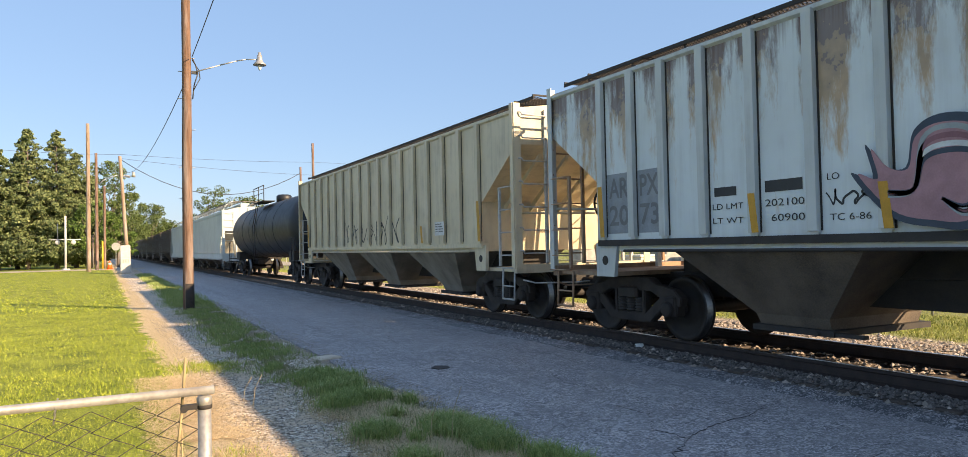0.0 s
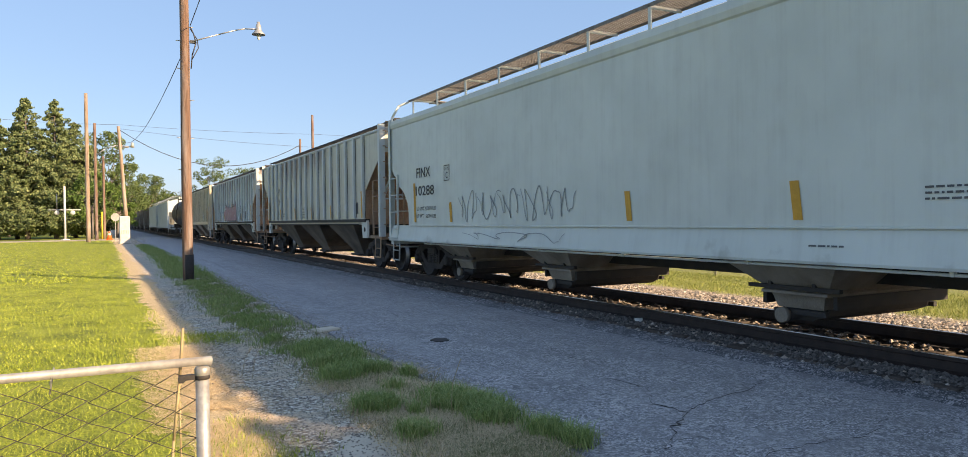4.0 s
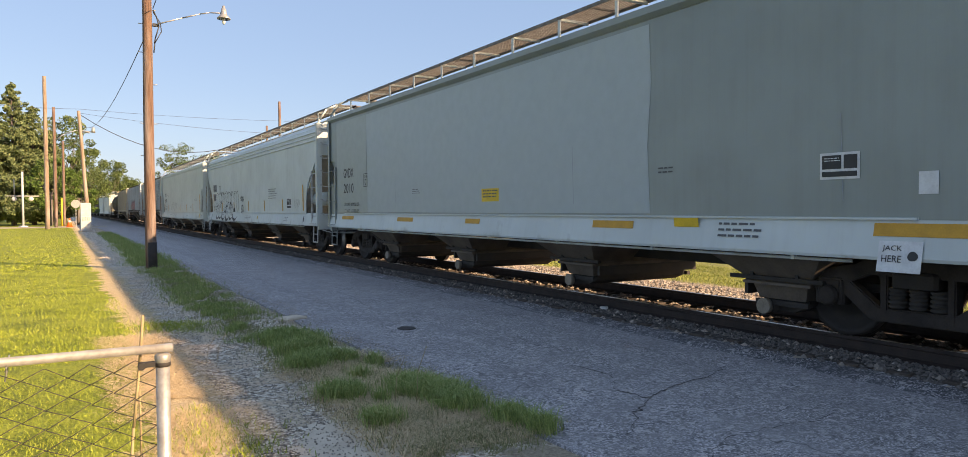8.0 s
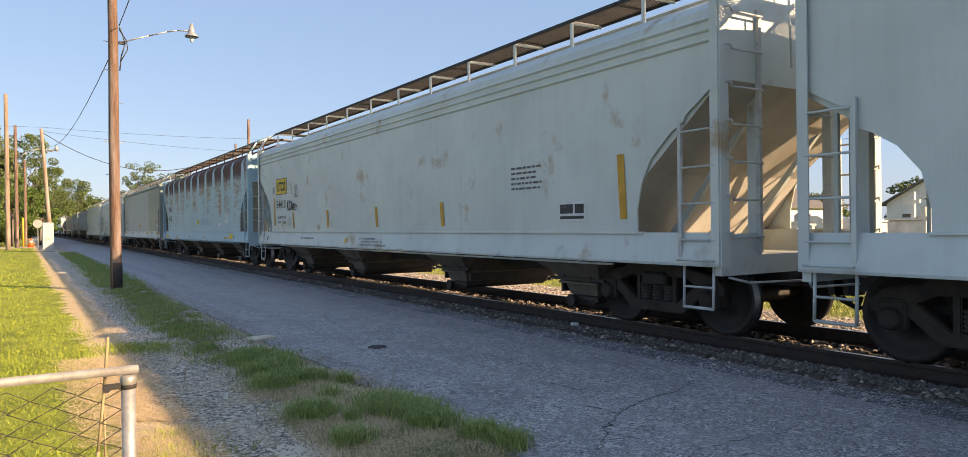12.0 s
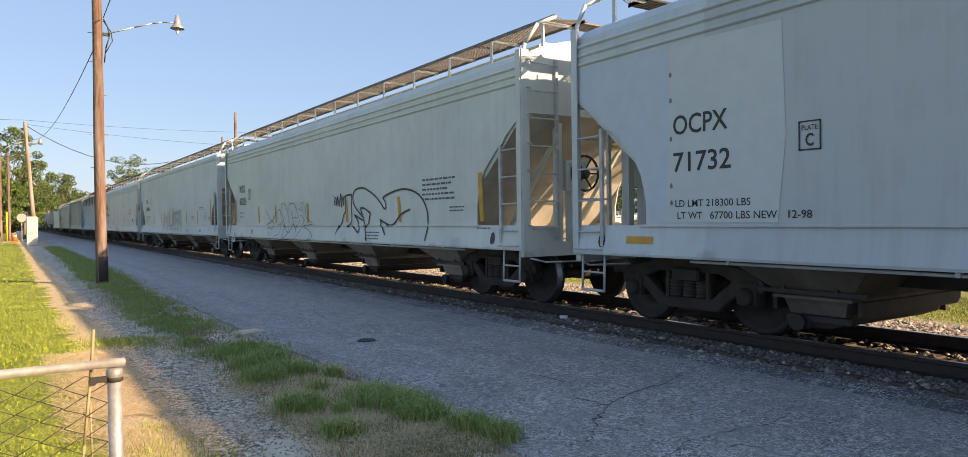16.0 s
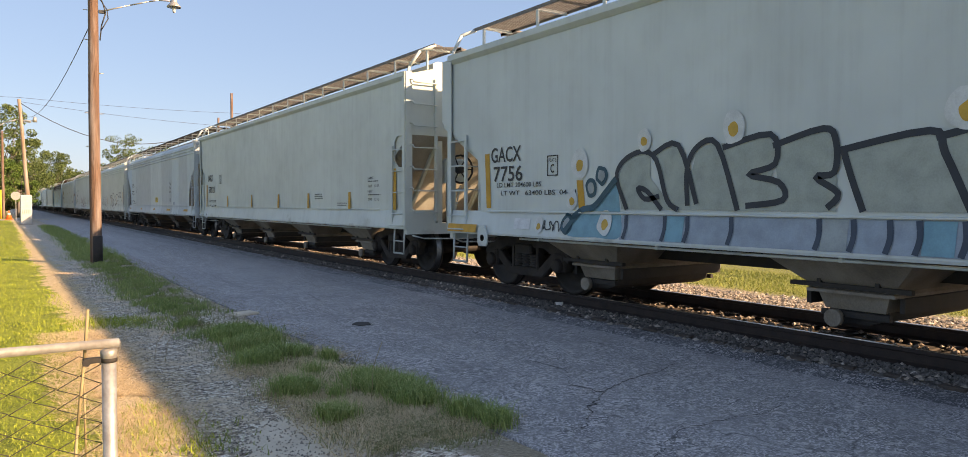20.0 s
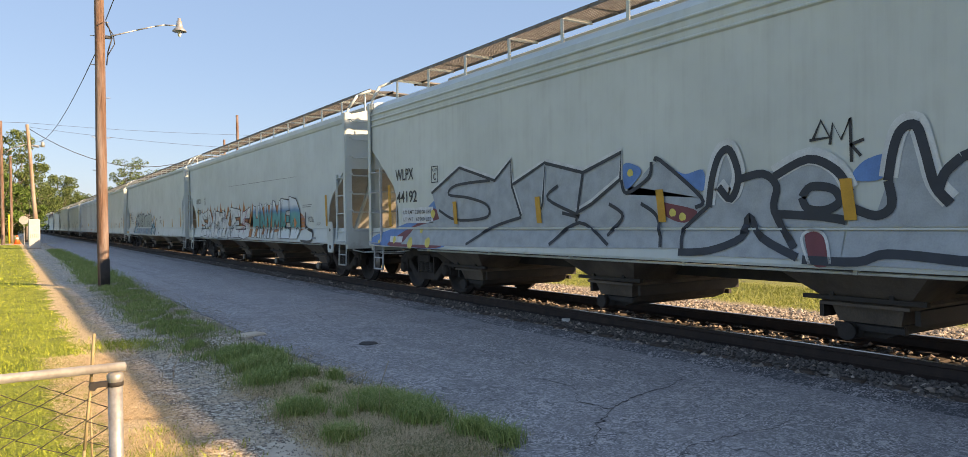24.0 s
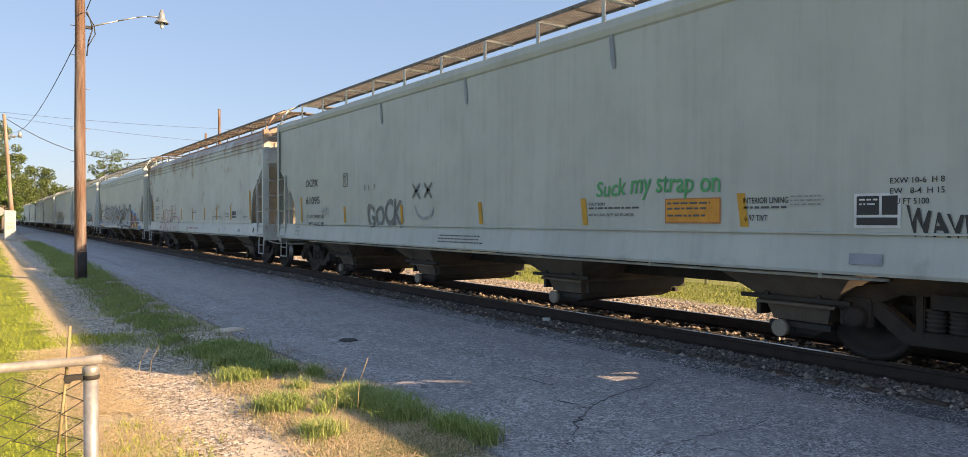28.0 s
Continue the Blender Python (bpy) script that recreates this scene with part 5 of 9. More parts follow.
pipe(b, [(1.5, 72.2, 8.4), (2.4, 71.6, 8.55)], 0.035, 6)
rod(b, (2.4, 71.6, 8.85), (2.4, 71.6, 8.4), 0.11, 8, 0.17)
tagged(part("street_light", b, M["galv"]), "small bell-shaped light on the leaning pole", "street light")

cable("overhead_cable", [(2.3, -8, 10.5), (2.28, 22.4, 7.3)], 0.5, 0.012)
cable("overhead_cable", [(2.05, 22.7, 6.45), (1.45, 72, 9.2)], 1.2, 0.012)
cable("overhead_cable", [(1.4, 72.2, 10.0), (17.3, 72, 9.2)], 2.6, 0.03)
cable("overhead_cable", [(-10, 72, 10.6), (1.4, 72.2, 10.45), (18.7, 72.6, 10.4), (60, 74, 10.6)], 0.15, 0.012)
cable("overhead_cable", [(1.4, 72.2, 10.1), (18.7, 72.6, 9.1), (60, 74, 9.4)], 0.2, 0.012)
cable("overhead_cable", [(1.4, 72.2, 9.0), (0.13, 94.8, 9.2)], 1.2, 0.03)

# ---- crossing equipment ----
cab = thing("signal_cabinet", "tall pale grey metal equipment cabinet by the road", "cabinet", at=(1.6, 67.6, 0))
b = bmesh.new()
rbox(b, -0.42, 0.36, -0.55, 0.55, 0.0, 2.3, 0.05)
part("body", b, M["cabinet"], cab)
b = bmesh.new()
rbox(b, -0.38, 0.32, -0.57, -0.55, 1.3, 2.2, 0.008)
part("upper_door", b, M["cabinet"], cab)
b = bmesh.new()
rbox(b, -0.38, 0.32, -0.57, -0.55, 0.1, 1.22, 0.008)
part("lower_door", b, M["cabinet"], cab)
for i in range(5):
    b = bmesh.new()
    box(b, -0.3 + i * 0.12, -0.24 + i * 0.12, -0.58, -0.565, 0.85, 1.15)
    part("louvre", b, M["galv"], cab)
b = bmesh.new()
rbox(b, -0.5, 0.45, -0.65, 0.65, -0.05, 0.05, 0.02)
part("plinth", b, M["far_road"], cab)

sign = thing("stop_sign", "back of an octagonal stop sign on a post", "road sign", at=(1.1, 82.2, 0))
b = bmesh.new()
prism(b, [(0.42 * math.cos(math.tau * (i + 0.5) / 8), 2.35 + 0.42 * math.sin(math.tau * (i + 0.5) / 8)) for i in range(8)], "y", -0.012, 0.012)
recalc(b)
part("plate", b, M["galv"], sign, "bare metal back of the plate")
b = bmesh.new()
box(b, -0.03, 0.03, 0.013, 0.05, 0, 2.7)
part("post", b, M["galv"], sign)

cone = thing("traffic_cone", "orange traffic cone on a square base", "traffic cone", at=(0.55, 86.0, 0))
b = bmesh.new()
lathe(b, [(0.04, 0.3), (0.5, 0.17), (0.9, 0.06), (0.92, 0.02)], "z", 14)
part("body", b, M["orange"], cone)
b = bmesh.new()
rbox(b, -0.38, 0.38, -0.38, 0.38, 0, 0.05, 0.02)
part("base", b, M["orange"], cone)
b = bmesh.new()
lathe(b, [(0.5, 0.172), (0.68, 0.127), (0.68, 0.12), (0.5, 0.165)], "z", 14)
part("collar", b, M["white"], cone)
b = bmesh.new()
rod(b, (-0.1, 90, 0), (-0.1, 90, 3.0), 0.09, 8)
tagged(part("marker_post", b, M["yellow"]), "yellow plastic cable marker post", "marker post")

signal = thing("crossing_signal", "white railroad crossing signal mast with lamps", "crossing signal", at=(-3.64, 90.5, 0))
b = bmesh.new()
rod(b, (0, 0, 0), (0, 0, 5.8), 0.11, 10)
part("mast", b, M["cabinet"], signal)
b = bmesh.new()
lathe(b, [(0, 0.45), (0.12, 0.4), (0.14, 0.16)], "z", 10)
part("base", b, M["white"], signal)
b = bmesh.new()
rod(b, (-1.5, 0, 3.25), (1.5, 0, 3.25), 0.05, 6)
part("crossbar", b, M["cabinet"], signal)
for x in (-0.75, 0.75):
    b = bmesh.new()
    lathe(b, [(-0.15, 0.05), (-0.12, 0.24), (0.1, 0.24), (0.14, 0.05)], "y", 12, (x, 0, 2.95))
    part("lamp_housing", b, M["cabinet"], signal)
b = bmesh.new()
rod(b, (-0.75, 0.3, 3.3), (-0.75, 0.3, 5.0), 0.05, 6)
part("gate_arm_stub", b, M["galv"], signal)

b = bmesh.new()
for x0, x1 in ((-400, 60),):
    box(b, x0, x1, 84.0, 90.0, -0.04, 0.012)
tagged(part("cross_street", b, M["far_road"]), "pale cross street beyond the lawn", "road", kind="structure")

# ---- yard fence ----
fence = thing("yard_fence", "galvanised chain-link fence with a pipe top rail", "fence", at=(0, 0, 0))
PX, PY, FT = 0.316, 3.12, 1.109
b = bmesh.new()
rod(b, (PX, PY, -0.3), (PX, PY, FT - 0.052), 0.026, 16)
part("post", b, M["galv"], fence, "dull galvanised pipe post")
b = bmesh.new()
lathe(b, [(FT - 0.060, 0.0265), (FT - 0.056, 0.029), (FT - 0.030, 0.030), (FT - 0.022, 0.024), (FT - 0.018, 0.004)], "z", 16, (PX, PY, 0))
part("post_cap", b, M["galv"], fence)
b = bmesh.new()
rod(b, (-4.5, PY + 0.20, FT - 0.012), (PX + 0.036, PY - 0.006, FT), 0.0175, 16)
rod(b, (PX + 0.036, PY - 0.006, FT), (PX + 0.038, PY - 0.006, FT), 0.0175, 16, 0.012)
part("top_rail", b, M["galv"], fence)
b = bmesh.new()
lathe(b, [(FT - 0.072, 0.028), (FT - 0.070, 0.030), (FT - 0.056, 0.030), (FT - 0.054, 0.028)], "z", 16, (PX, PY, 0))
box(b, PX - 0.085, PX - 0.02, PY - 0.012, PY + 0.012, FT - 0.070, FT - 0.050)
rod(b, (PX - 0.078, PY - 0.03, FT - 0.060), (PX - 0.078, PY + 0.03, FT - 0.060), 0.010, 6)
rod(b, (PX - 0.078, PY - 0.036, FT - 0.060), (PX - 0.078, PY - 0.026, FT - 0.060), 0.016, 6)
part("tension_band", b, M["soot"], fence)
M["mesh"] = plain("weathered_fence_wire", (0.055, 0.05, 0.042), (0.03, 0.026, 0.022), 20, 0.7, 0.0)
b = bmesh.new()
pitch, rise = 0.076, 0.038
k = 0
x = PX - 0.06
while x > -2.6:
    y0 = PY + 0.02 + (PX - x) * 0.042
    pts = []
    for i in range(28):
        pts.append((x + (pitch / 2 if (i + k) % 2 else -pitch / 2) * 0.98, y0 + (0.004 if (i + k) % 2 else -0.004), FT - 0.045 - i * rise + random.uniform(-0.004, 0.004)))
    pipe(b, pts, 0.0019, 4)
    x -= pitch
    k += 1
tagged(part("chain_link_mesh", b, M["mesh"], fence), "rusty woven wire diamonds", kind="stuff")
for xx in (-0.20, -1.1, -2.0):
    b = bmesh.new()
    yy = PY + 0.009 + (PX - xx) * 0.042
    pipe(b, [(xx + 0.022 * math.cos(a) * 0.3, yy - 0.028 * math.sin(a), FT - 0.01 + 0.03 * math.cos(a)) for a in [i * 0.6 for i in range(10)]] + [(xx - 0.01, yy + 0.02, FT - 0.08)], 0.0032, 5)
    part("wire_tie", b, M["galv"], fence)
M["straw"] = plain("dry_stalk", (0.42, 0.33, 0.18), (0.28, 0.2, 0.1), 10, 0.9)
b = bmesh.new()
pipe(b, [(0.20, 3.16, 0.0), (0.185, 3.17, 0.45), (0.21, 3.15, 0.8), (0.235, 3.14, 1.05), (0.25, 3.15, 1.24)], 0.006, 5)
pipe(b, [(0.225, 3.2, 0.0), (0.24, 3.19, 0.6), (0.235, 3.17, 0.95)], 0.004, 5)
tagged(part("dry_stalk", b, M["straw"]), "dry brown plant stalk leaning on the fence", "plant stalk")


# ---- trees ----
def leaf_material(name, a, b, c):
    n = Nodes(name)
    col = n.ramp(n.island(), [(0.0, a), (0.5, b), (1.0, c)])
    n.bsdf.inputs["Subsurface Weight"].default_value = 0.0
    return n.done(col, 0.65)


M["cedar"] = leaf_material("cedar_foliage", (0.060, 0.092, 0.034), (0.120, 0.162, 0.058), (0.205, 0.235, 0.095))
M["leaf"] = leaf_material("broad_leaves", (0.035, 0.065, 0.014), (0.075, 0.115, 0.025), (0.13, 0.17, 0.042))
M["bush"] = leaf_material("bright_leaves", (0.045, 0.09, 0.012), (0.085, 0.155, 0.022), (0.14, 0.21, 0.04))
M["bark"] = wood("tree_bark", (0.14, 0.10, 0.075), (0.07, 0.05, 0.04))


def leaf_cloud(spots, size, per, seed, flat=0.6):
    """Small leaf blades round each spot (x, y, z, radius)."""
    rng = np.random.default_rng(seed)
    c = np.repeat(np.array(spots), per, axis=0)
    n = len(c)
    d = rng.normal(size=(n, 3))
    d /= np.linalg.norm(d, axis=1)[:, None]
    ctr = c[:, :3] + d * (c[:, 3] * rng.uniform(0.3, 1.0, n) ** 0.5)[:, None] * np.array([1, 1, flat])
    u = rng.normal(size=(n, 3))
    u /= np.linalg.norm(u, axis=1)[:, None]
    v = np.cross(u, rng.normal(size=(n, 3)))
    v /= np.linalg.norm(v, axis=1)[:, None]
    s = (size * rng.uniform(0.6, 1.4, n))[:, None]
    quad = np.stack([ctr - u * s, ctr + v * s * 0.5, ctr + u * s, ctr - v * s * 0.5], axis=1).reshape(-1, 3)
    return quad.tolist(), np.arange(n * 4).reshape(-1, 4).tolist()


def conifer(x, y, h, R, seed, leaves=20, mat="cedar"):
    t = thing("cedar_tree", "tall dense dark green cedar with a ragged top", "tree", "row of cedars", at=(x, y, 0))
    rnd = random.Random(seed)
    b = bmesh.new()
    rod(b, (0, 0, -0.2), (0, 0, h * 0.95), 0.28, 8, 0.03)
    spots = []
    z = 0.6
    while z < h:
        f = z / h
        r = R * (1 - f ** 1.5) ** 0.9 * (0.82 + 0.18 * math.sin(z * 1.9 + seed)) + 0.15
        for k in range(max(3, int(10 * (1 - f) + 4))):
            a = rnd.uniform(0, math.tau)
            rr = r * rnd.uniform(0.75, 1.22)
            tip = Vector((rr * math.cos(a), rr * math.sin(a), z + rr * 0.28))
            if k % 2 == 0 and f < 0.9:
                rod(b, (0, 0, z), tip, 0.045, 4, 0.01)
            m = max(2, int(rr / 0.55))
            for i in range(1, m + 1):
                q = tip * (i / m)
                spots.append((q.x + rnd.uniform(-.2, .2), q.y + rnd.uniform(-.2, .2), z + (tip.z - z) * i / m + rnd.uniform(-0.2, 0.3), 0.32 + 0.22 * (1 - f)))
        z += 0.48
    spots += [(0, 0, h - 0.3, 0.2), (0, 0, h, 0.12), (0.05, 0, h + 0.25, 0.06)]
    part("trunk", b, M["bark"], t)
    part("crown", leaf_cloud(spots, 0.15, int(leaves * 1.5), seed), M[mat], t, "dense feathery needles")
    return t


def broadleaf(x, y, h, R, seed, mat="leaf", leaves=26, size=0.22, base=0.3, name="broadleaf_tree", label="rounded green broadleaf tree", group="", trunk_r=0.22):
    t = thing(name, label, "tree" if "bush" not in name else "bush", group, at=(x, y, 0))
    rnd = random.Random(seed)
    b = bmesh.new()
    rod(b, (0, 0, -0.2), (0.1, 0, h * 0.5), trunk_r, 8, trunk_r * 0.6)
    spots = []
    for k in range(int(46 * (R / 4) ** 1.3) + 18):
        a, e = rnd.uniform(0, math.tau), rnd.uniform(-0.5, 1.0)
        rr = R * rnd.uniform(0.45, 1.05) * math.sqrt(max(0.05, 1 - max(0, e) ** 2 * 0.8))
        c = Vector((rr * math.cos(a), rr * math.sin(a), h * (base + (1 - base) * 0.5) + e * h * (1 - base) * 0.5))
        if k % 5 == 0:
            rod(b, (0.08, 0, h * rnd.uniform(base * 0.8, 0.5)), c, 0.07, 5, 0.015)
        spots.append((c.x, c.y, min(c.z, h - 0.2), R * rnd.uniform(0.16, 0.3)))
    part("trunk", b, M["bark"], t)
    part("crown", leaf_cloud(spots, size * 0.58, int(leaves * 2.4), seed, 0.8), M[mat], t)
    return t


for k, (x, y, h, R) in enumerate(((-13.6, 101, 14.5, 3.6), (-10.6, 99, 13.6, 3.4), (-7.8, 100, 16.0, 3.5), (-4.95, 101, 16.3, 3.4), (-3.0, 103, 13.9, 3.2), (-1.6, 104, 11.6, 3.0), (-16.5, 103, 15.0, 3.8), (-9.2, 104, 14.0, 3.4))):
    conifer(x, y, h, R * 1.15, 10 + k, 24)
broadleaf(-1.2, 97, 7.6, 2.4, 31, "bush", 60, 0.2, 0.02, "bush", "bright green leafy bush by the poles", "roadside bushes")
broadleaf(1.6, 101, 6.4, 1.9, 32, "bush", 60, 0.2, 0.02, "bush", "bright green leafy bush by the poles", "roadside bushes")
broadleaf(0.2, 116, 14.6, 3.6, 33, "leaf", 60, 0.25, 0.1, label="tall green tree behind the poles", group="trees behind the street")
broadleaf(3.2, 128, 11.0, 3.2, 34, "leaf", 50, 0.25, 0.1, label="green tree beside the far road", group="trees behind the street")
broadleaf(-4.0, 122, 13.0, 4.5, 35, "leaf", 40, 0.28, 0.05, label="green tree behind the cedars", group="trees behind the street")
broadleaf(-12, 124, 12.0, 5.0, 36, "leaf", 40, 0.3, 0.05, label="green tree behind the cedars", group="trees behind the street")
broadleaf(11.0, 220, 14.8, 4.6, 37, "leaf", 60, 0.32, 0.2, label="round-headed tree far down the road", group="far trees")
broadleaf(5.5, 205, 12.0, 4.0, 38, "leaf", 50, 0.32, 0.1, label="green tree far down the road", group="far trees")
broadleaf(17.0, 250, 11.0, 6.0, 39, "leaf", 50, 0.4, 0.1, label="green tree far down the road", group="far trees")
broadleaf(16.6, 131, 12.6, 3.1, 40, "leaf", 34, 0.24, 0.35, label="open-crowned tree beyond the train", group="far trees")
broadleaf(24, 140, 11.5, 3.2, 41, "leaf", 30, 0.26, 0.3, label="open-crowned tree beyond the train", group="far trees")
for k in range(9):
    broadleaf(-6 - k * 7 + random.uniform(-2, 2), 150 + random.uniform(-10, 20), random.uniform(8, 12), 5.5, 50 + k, "leaf", 30, 0.42, 0.02, label="green tree in the far tree line", group="far trees")
for k in range(7):
    broadleaf(3 + k * 6 + random.uniform(-2, 2), 330 + random.uniform(-20, 40), random.uniform(9, 13), 6.5, 70 + k, "leaf", 24, 0.55, 0.02, label="green tree in the far tree line", group="far trees")


# ---- grass ----
def grass_material(name, stops):
    n = Nodes(name)
    big = n.noise(n.coord.outputs["Object"], 0.8, 4)
    col = n.ramp(n.math("ADD", n.math("MULTIPLY", n.island(), 0.6), n.math("MULTIPLY", big, 0.4)), stops)
    return n.done(col, 0.7)


M["lawn"] = grass_material("lawn_blades", [(0.0, (0.06, 0.10, 0.006)), (0.40, (0.20, 0.26, 0.02)), (0.68, (0.40, 0.45, 0.045)), (1.0, (0.56, 0.52, 0.13))])
M["weed"] = grass_material("verge_blades", [(0.0, (0.085, 0.135, 0.03)), (0.4, (0.20, 0.285, 0.065)), (0.68, (0.36, 0.41, 0.13)), (1.0, (0.66, 0.55, 0.30))])
M["hay"] = grass_material("dead_grass", [(0.0, (0.30, 0.205, 0.11)), (0.5, (0.62, 0.46, 0.26)), (1.0, (0.86, 0.71, 0.45))])
M["stubble"] = grass_material("yellowed_stubble", [(0.0, (0.13, 0.14, 0.05)), (0.5, (0.24, 0.24, 0.09)), (1.0, (0.42, 0.36, 0.20))])
M["fargrass"] = grass_material("dry_green_blades", [(0.0, (0.12, 0.16, 0.025)), (0.5, (0.23, 0.27, 0.045)), (1.0, (0.38, 0.34, 0.11))])


def blades(name, xy, h, w, lean, material, seed, label, z0=0.0, flat=0.0, bent=False):
    """Grass blades as slim leaves, one mesh."""
    rng = np.random.default_rng(seed)
    n = len(xy)
    a = rng.uniform(0, math.tau, n)
    b = rng.uniform(0, math.tau, n)
    hh = h * rng.uniform(0.5, 1.25, n)
    ww = w * rng.uniform(0.6, 1.3, n)
    side = np.stack([np.cos(a) * ww, np.sin(a) * ww, np.zeros(n)], 1)
    root = np.column_stack([xy, np.full(n, z0 - 0.01)])
    ln = lean * rng.uniform(0.2, 1.3, n) * hh
    way = np.stack([np.cos(b) * ln, np.sin(b) * ln, np.zeros(n)], 1)
    up = np.zeros((n, 3))
    up[:, 2] = hh * (1 - flat) + np.minimum(0.015, hh * 0.2)
    tip = root + way + up
    if not bent:
        v = np.stack([root - side, root + side, tip], 1).reshape(-1, 3)
        f = np.arange(n * 3).reshape(-1, 3).tolist()
    else:               # upright at the foot, drooping at the tip
        mid = root + way * 0.32 + up * 0.68
        tip[:, 2] -= up[:, 2] * rng.uniform(0.0, 0.35, n)
        v = np.stack([root - side, root + side, mid + side * 0.75, mid - side * 0.75, tip], 1).reshape(-1, 3)
        o = np.arange(n) * 5
        f = np.stack([o, o + 1, o + 2, o + 3], 1).tolist() + np.stack([o + 3, o + 2, o + 4], 1).tolist()
    return tagged(part(name, (v.tolist(), f), material), label, "grass", kind="stuff")


rng = np.random.default_rng(7)


def wobble(p):
    return np.array([noise.noise((x * 0.5, y * 0.5, 2)) for x, y in p])


def lawn_zone(name, count, y0, y1, h, w, seed):
    yy = y0 + (y1 - y0) * rng.random(count) ** 1.25
    p = np.column_stack([-0.62 * yy - 1.2 + rng.random(count) * (0.62 * yy + 2.1), yy])
    edge = 0.40 + 0.36 * np.clip((p[:, 1] - 4) / 7, 0, 1) + 0.25 * wobble(p) + rng.normal(0, 0.05, count)
    return blades(name, p[p[:, 0] < edge], h, w, 1.0, M["lawn"], seed, "short bright green mown lawn grass")


lawn_zone("lawn_grass", 150000, 0.8, 9.0, 0.022, 0.0026, 1)
lawn_zone("lawn_grass_mid", 110000, 9.0, 24.0, 0.026, 0.006, 12)
lawn_zone("lawn_grass_far", 60000, 24.0, 84.0, 0.038, 0.018, 2)

# verge along the road: an unbroken strip farther off, tufts on dead grass nearer the yard
def verge_edges(y):
    left = np.interp(y, [4.5, 6.3, 8.9, 10.2, 10.7, 11.3, 14, 22, 36, 60], [1.95, 1.9, 1.95, 1.85, 1.35, 1.8, 1.74, 1.78, 2.1, 2.3])
    right = np.interp(y, [4.5, 6.3, 8.0, 10, 11.5, 14, 22, 36, 60], [2.95, 3.05, 2.9, 2.8, 2.68, 2.72, 2.95, 3.1, 3.1])
    return left, right


def verge_points(n, y0, y1, power):
    yy = y0 + (y1 - y0) * rng.random(n) ** power
    left, right = verge_edges(yy)
    k = np.clip(rng.normal(0.5, 0.25, n), -0.06, 1.06)
    return np.column_stack([left + (right - left) * k + rng.normal(0, 0.03, n), yy])


def clumped(p, seed, cell=0.17, spread=0.045, keep=0.75):
    """Draw points together into tufts."""
    r = np.random.default_rng(seed)
    q = np.floor(p / cell)
    h = np.modf(np.abs(np.sin(q[:, 0] * 127.1 + q[:, 1] * 311.7 + seed) * 43758.5453))[0]
    g = np.modf(np.abs(np.sin(q[:, 0] * 269.5 + q[:, 1] * 183.3 + seed) * 24634.6345))[0]
    centre = (q + np.column_stack([h, g])) * cell
    out = np.where((r.random(len(p)) < 0.7)[:, None], centre + r.normal(0, spread, p.shape), p)
    return out[h < keep]


p = verge_points(46000, 9.3, 26, 1.5)
blades("verge_grass", clumped(p[wobble(p * 1.9) > -0.12], 3, keep=0.55), 0.075, 0.0038, 1.0, M["weed"], 3, "rough green grass strip beside the road", 0.015, bent=True)
p = verge_points(26000, 24, 62, 1.4)
blades("verge_grass_far", clumped(p, 5, 0.3, 0.08), 0.11, 0.010, 0.9, M["weed"], 33, "rough green grass strip farther along the road", 0.0)
p = verge_points(26000, 4.4, 24, 1.8)
blades("verge_stubble", clumped(p, 9, 0.3, 0.1), 0.05, 0.0032, 1.3, M["stubble"], 31, "thin yellowed stubble round the verge grass", 0.015, bent=True)
tuft = []
for x, y, r, k in ((2.07, 6.12, 0.17, 1900), (2.72, 6.05, 0.20, 2600), (2.80, 5.70, 0.22, 3200), (2.80, 5.30, 0.18, 2200), (2.62, 5.85, 0.14, 900), (2.06, 5.2, 0.13, 800), (2.15, 7.5, 0.2, 1500), (2.42, 7.75, 0.2, 1400), (2.6, 7.55, 0.12, 600), (2.8, 7.2, 0.09, 350),
                   (2.25, 8.3, 0.2, 1600), (2.5, 8.5, 0.2, 1500), (2.62, 8.9, 0.16, 900), (2.2, 9.0, 0.16, 900), (2.4, 9.3, 0.22, 1800), (2.95, 4.75, 0.14, 1100), (3.02, 4.45, 0.12, 700), (2.45, 6.7, 0.1, 250), (2.3, 5.75, 0.08, 180)):
    tuft.append(np.column_stack([x + rng.normal(0, r * 0.5, k), y + rng.normal(0, r * 0.62, k)]))
blades("grass_tufts", np.concatenate(tuft), 0.135, 0.0033, 0.95, M["weed"], 4, "tall green grass tufts on the verge", 0.012, bent=True)
n = 30000
p = np.column_stack([rng.normal(2.45, 0.34, n), rng.normal(5.9, 1.25, n)])
blades("dead_grass", p[(wobble(p * 2.3) > -0.18) & (p[:, 0] < 3.1) & (p[:, 0] > 1.75)], 0.13, 0.0026, 1.9, M["hay"], 5, "matted dead straw-coloured grass", 0.015, flat=0.72, bent=True)
n = 40000
p = np.column_stack([rng.normal(0.72, 0.30, n), 1.2 + 10.0 * rng.random(n) ** 1.1])
blades("straw_litter", p[(wobble(p * 1.5) > -0.12) & (p[:, 0] > 0.3) & (p[:, 0] < 1.7)], 0.10, 0.0024, 1.9, M["hay"], 6, "scattered dry straw on the path", 0.012, flat=0.85)
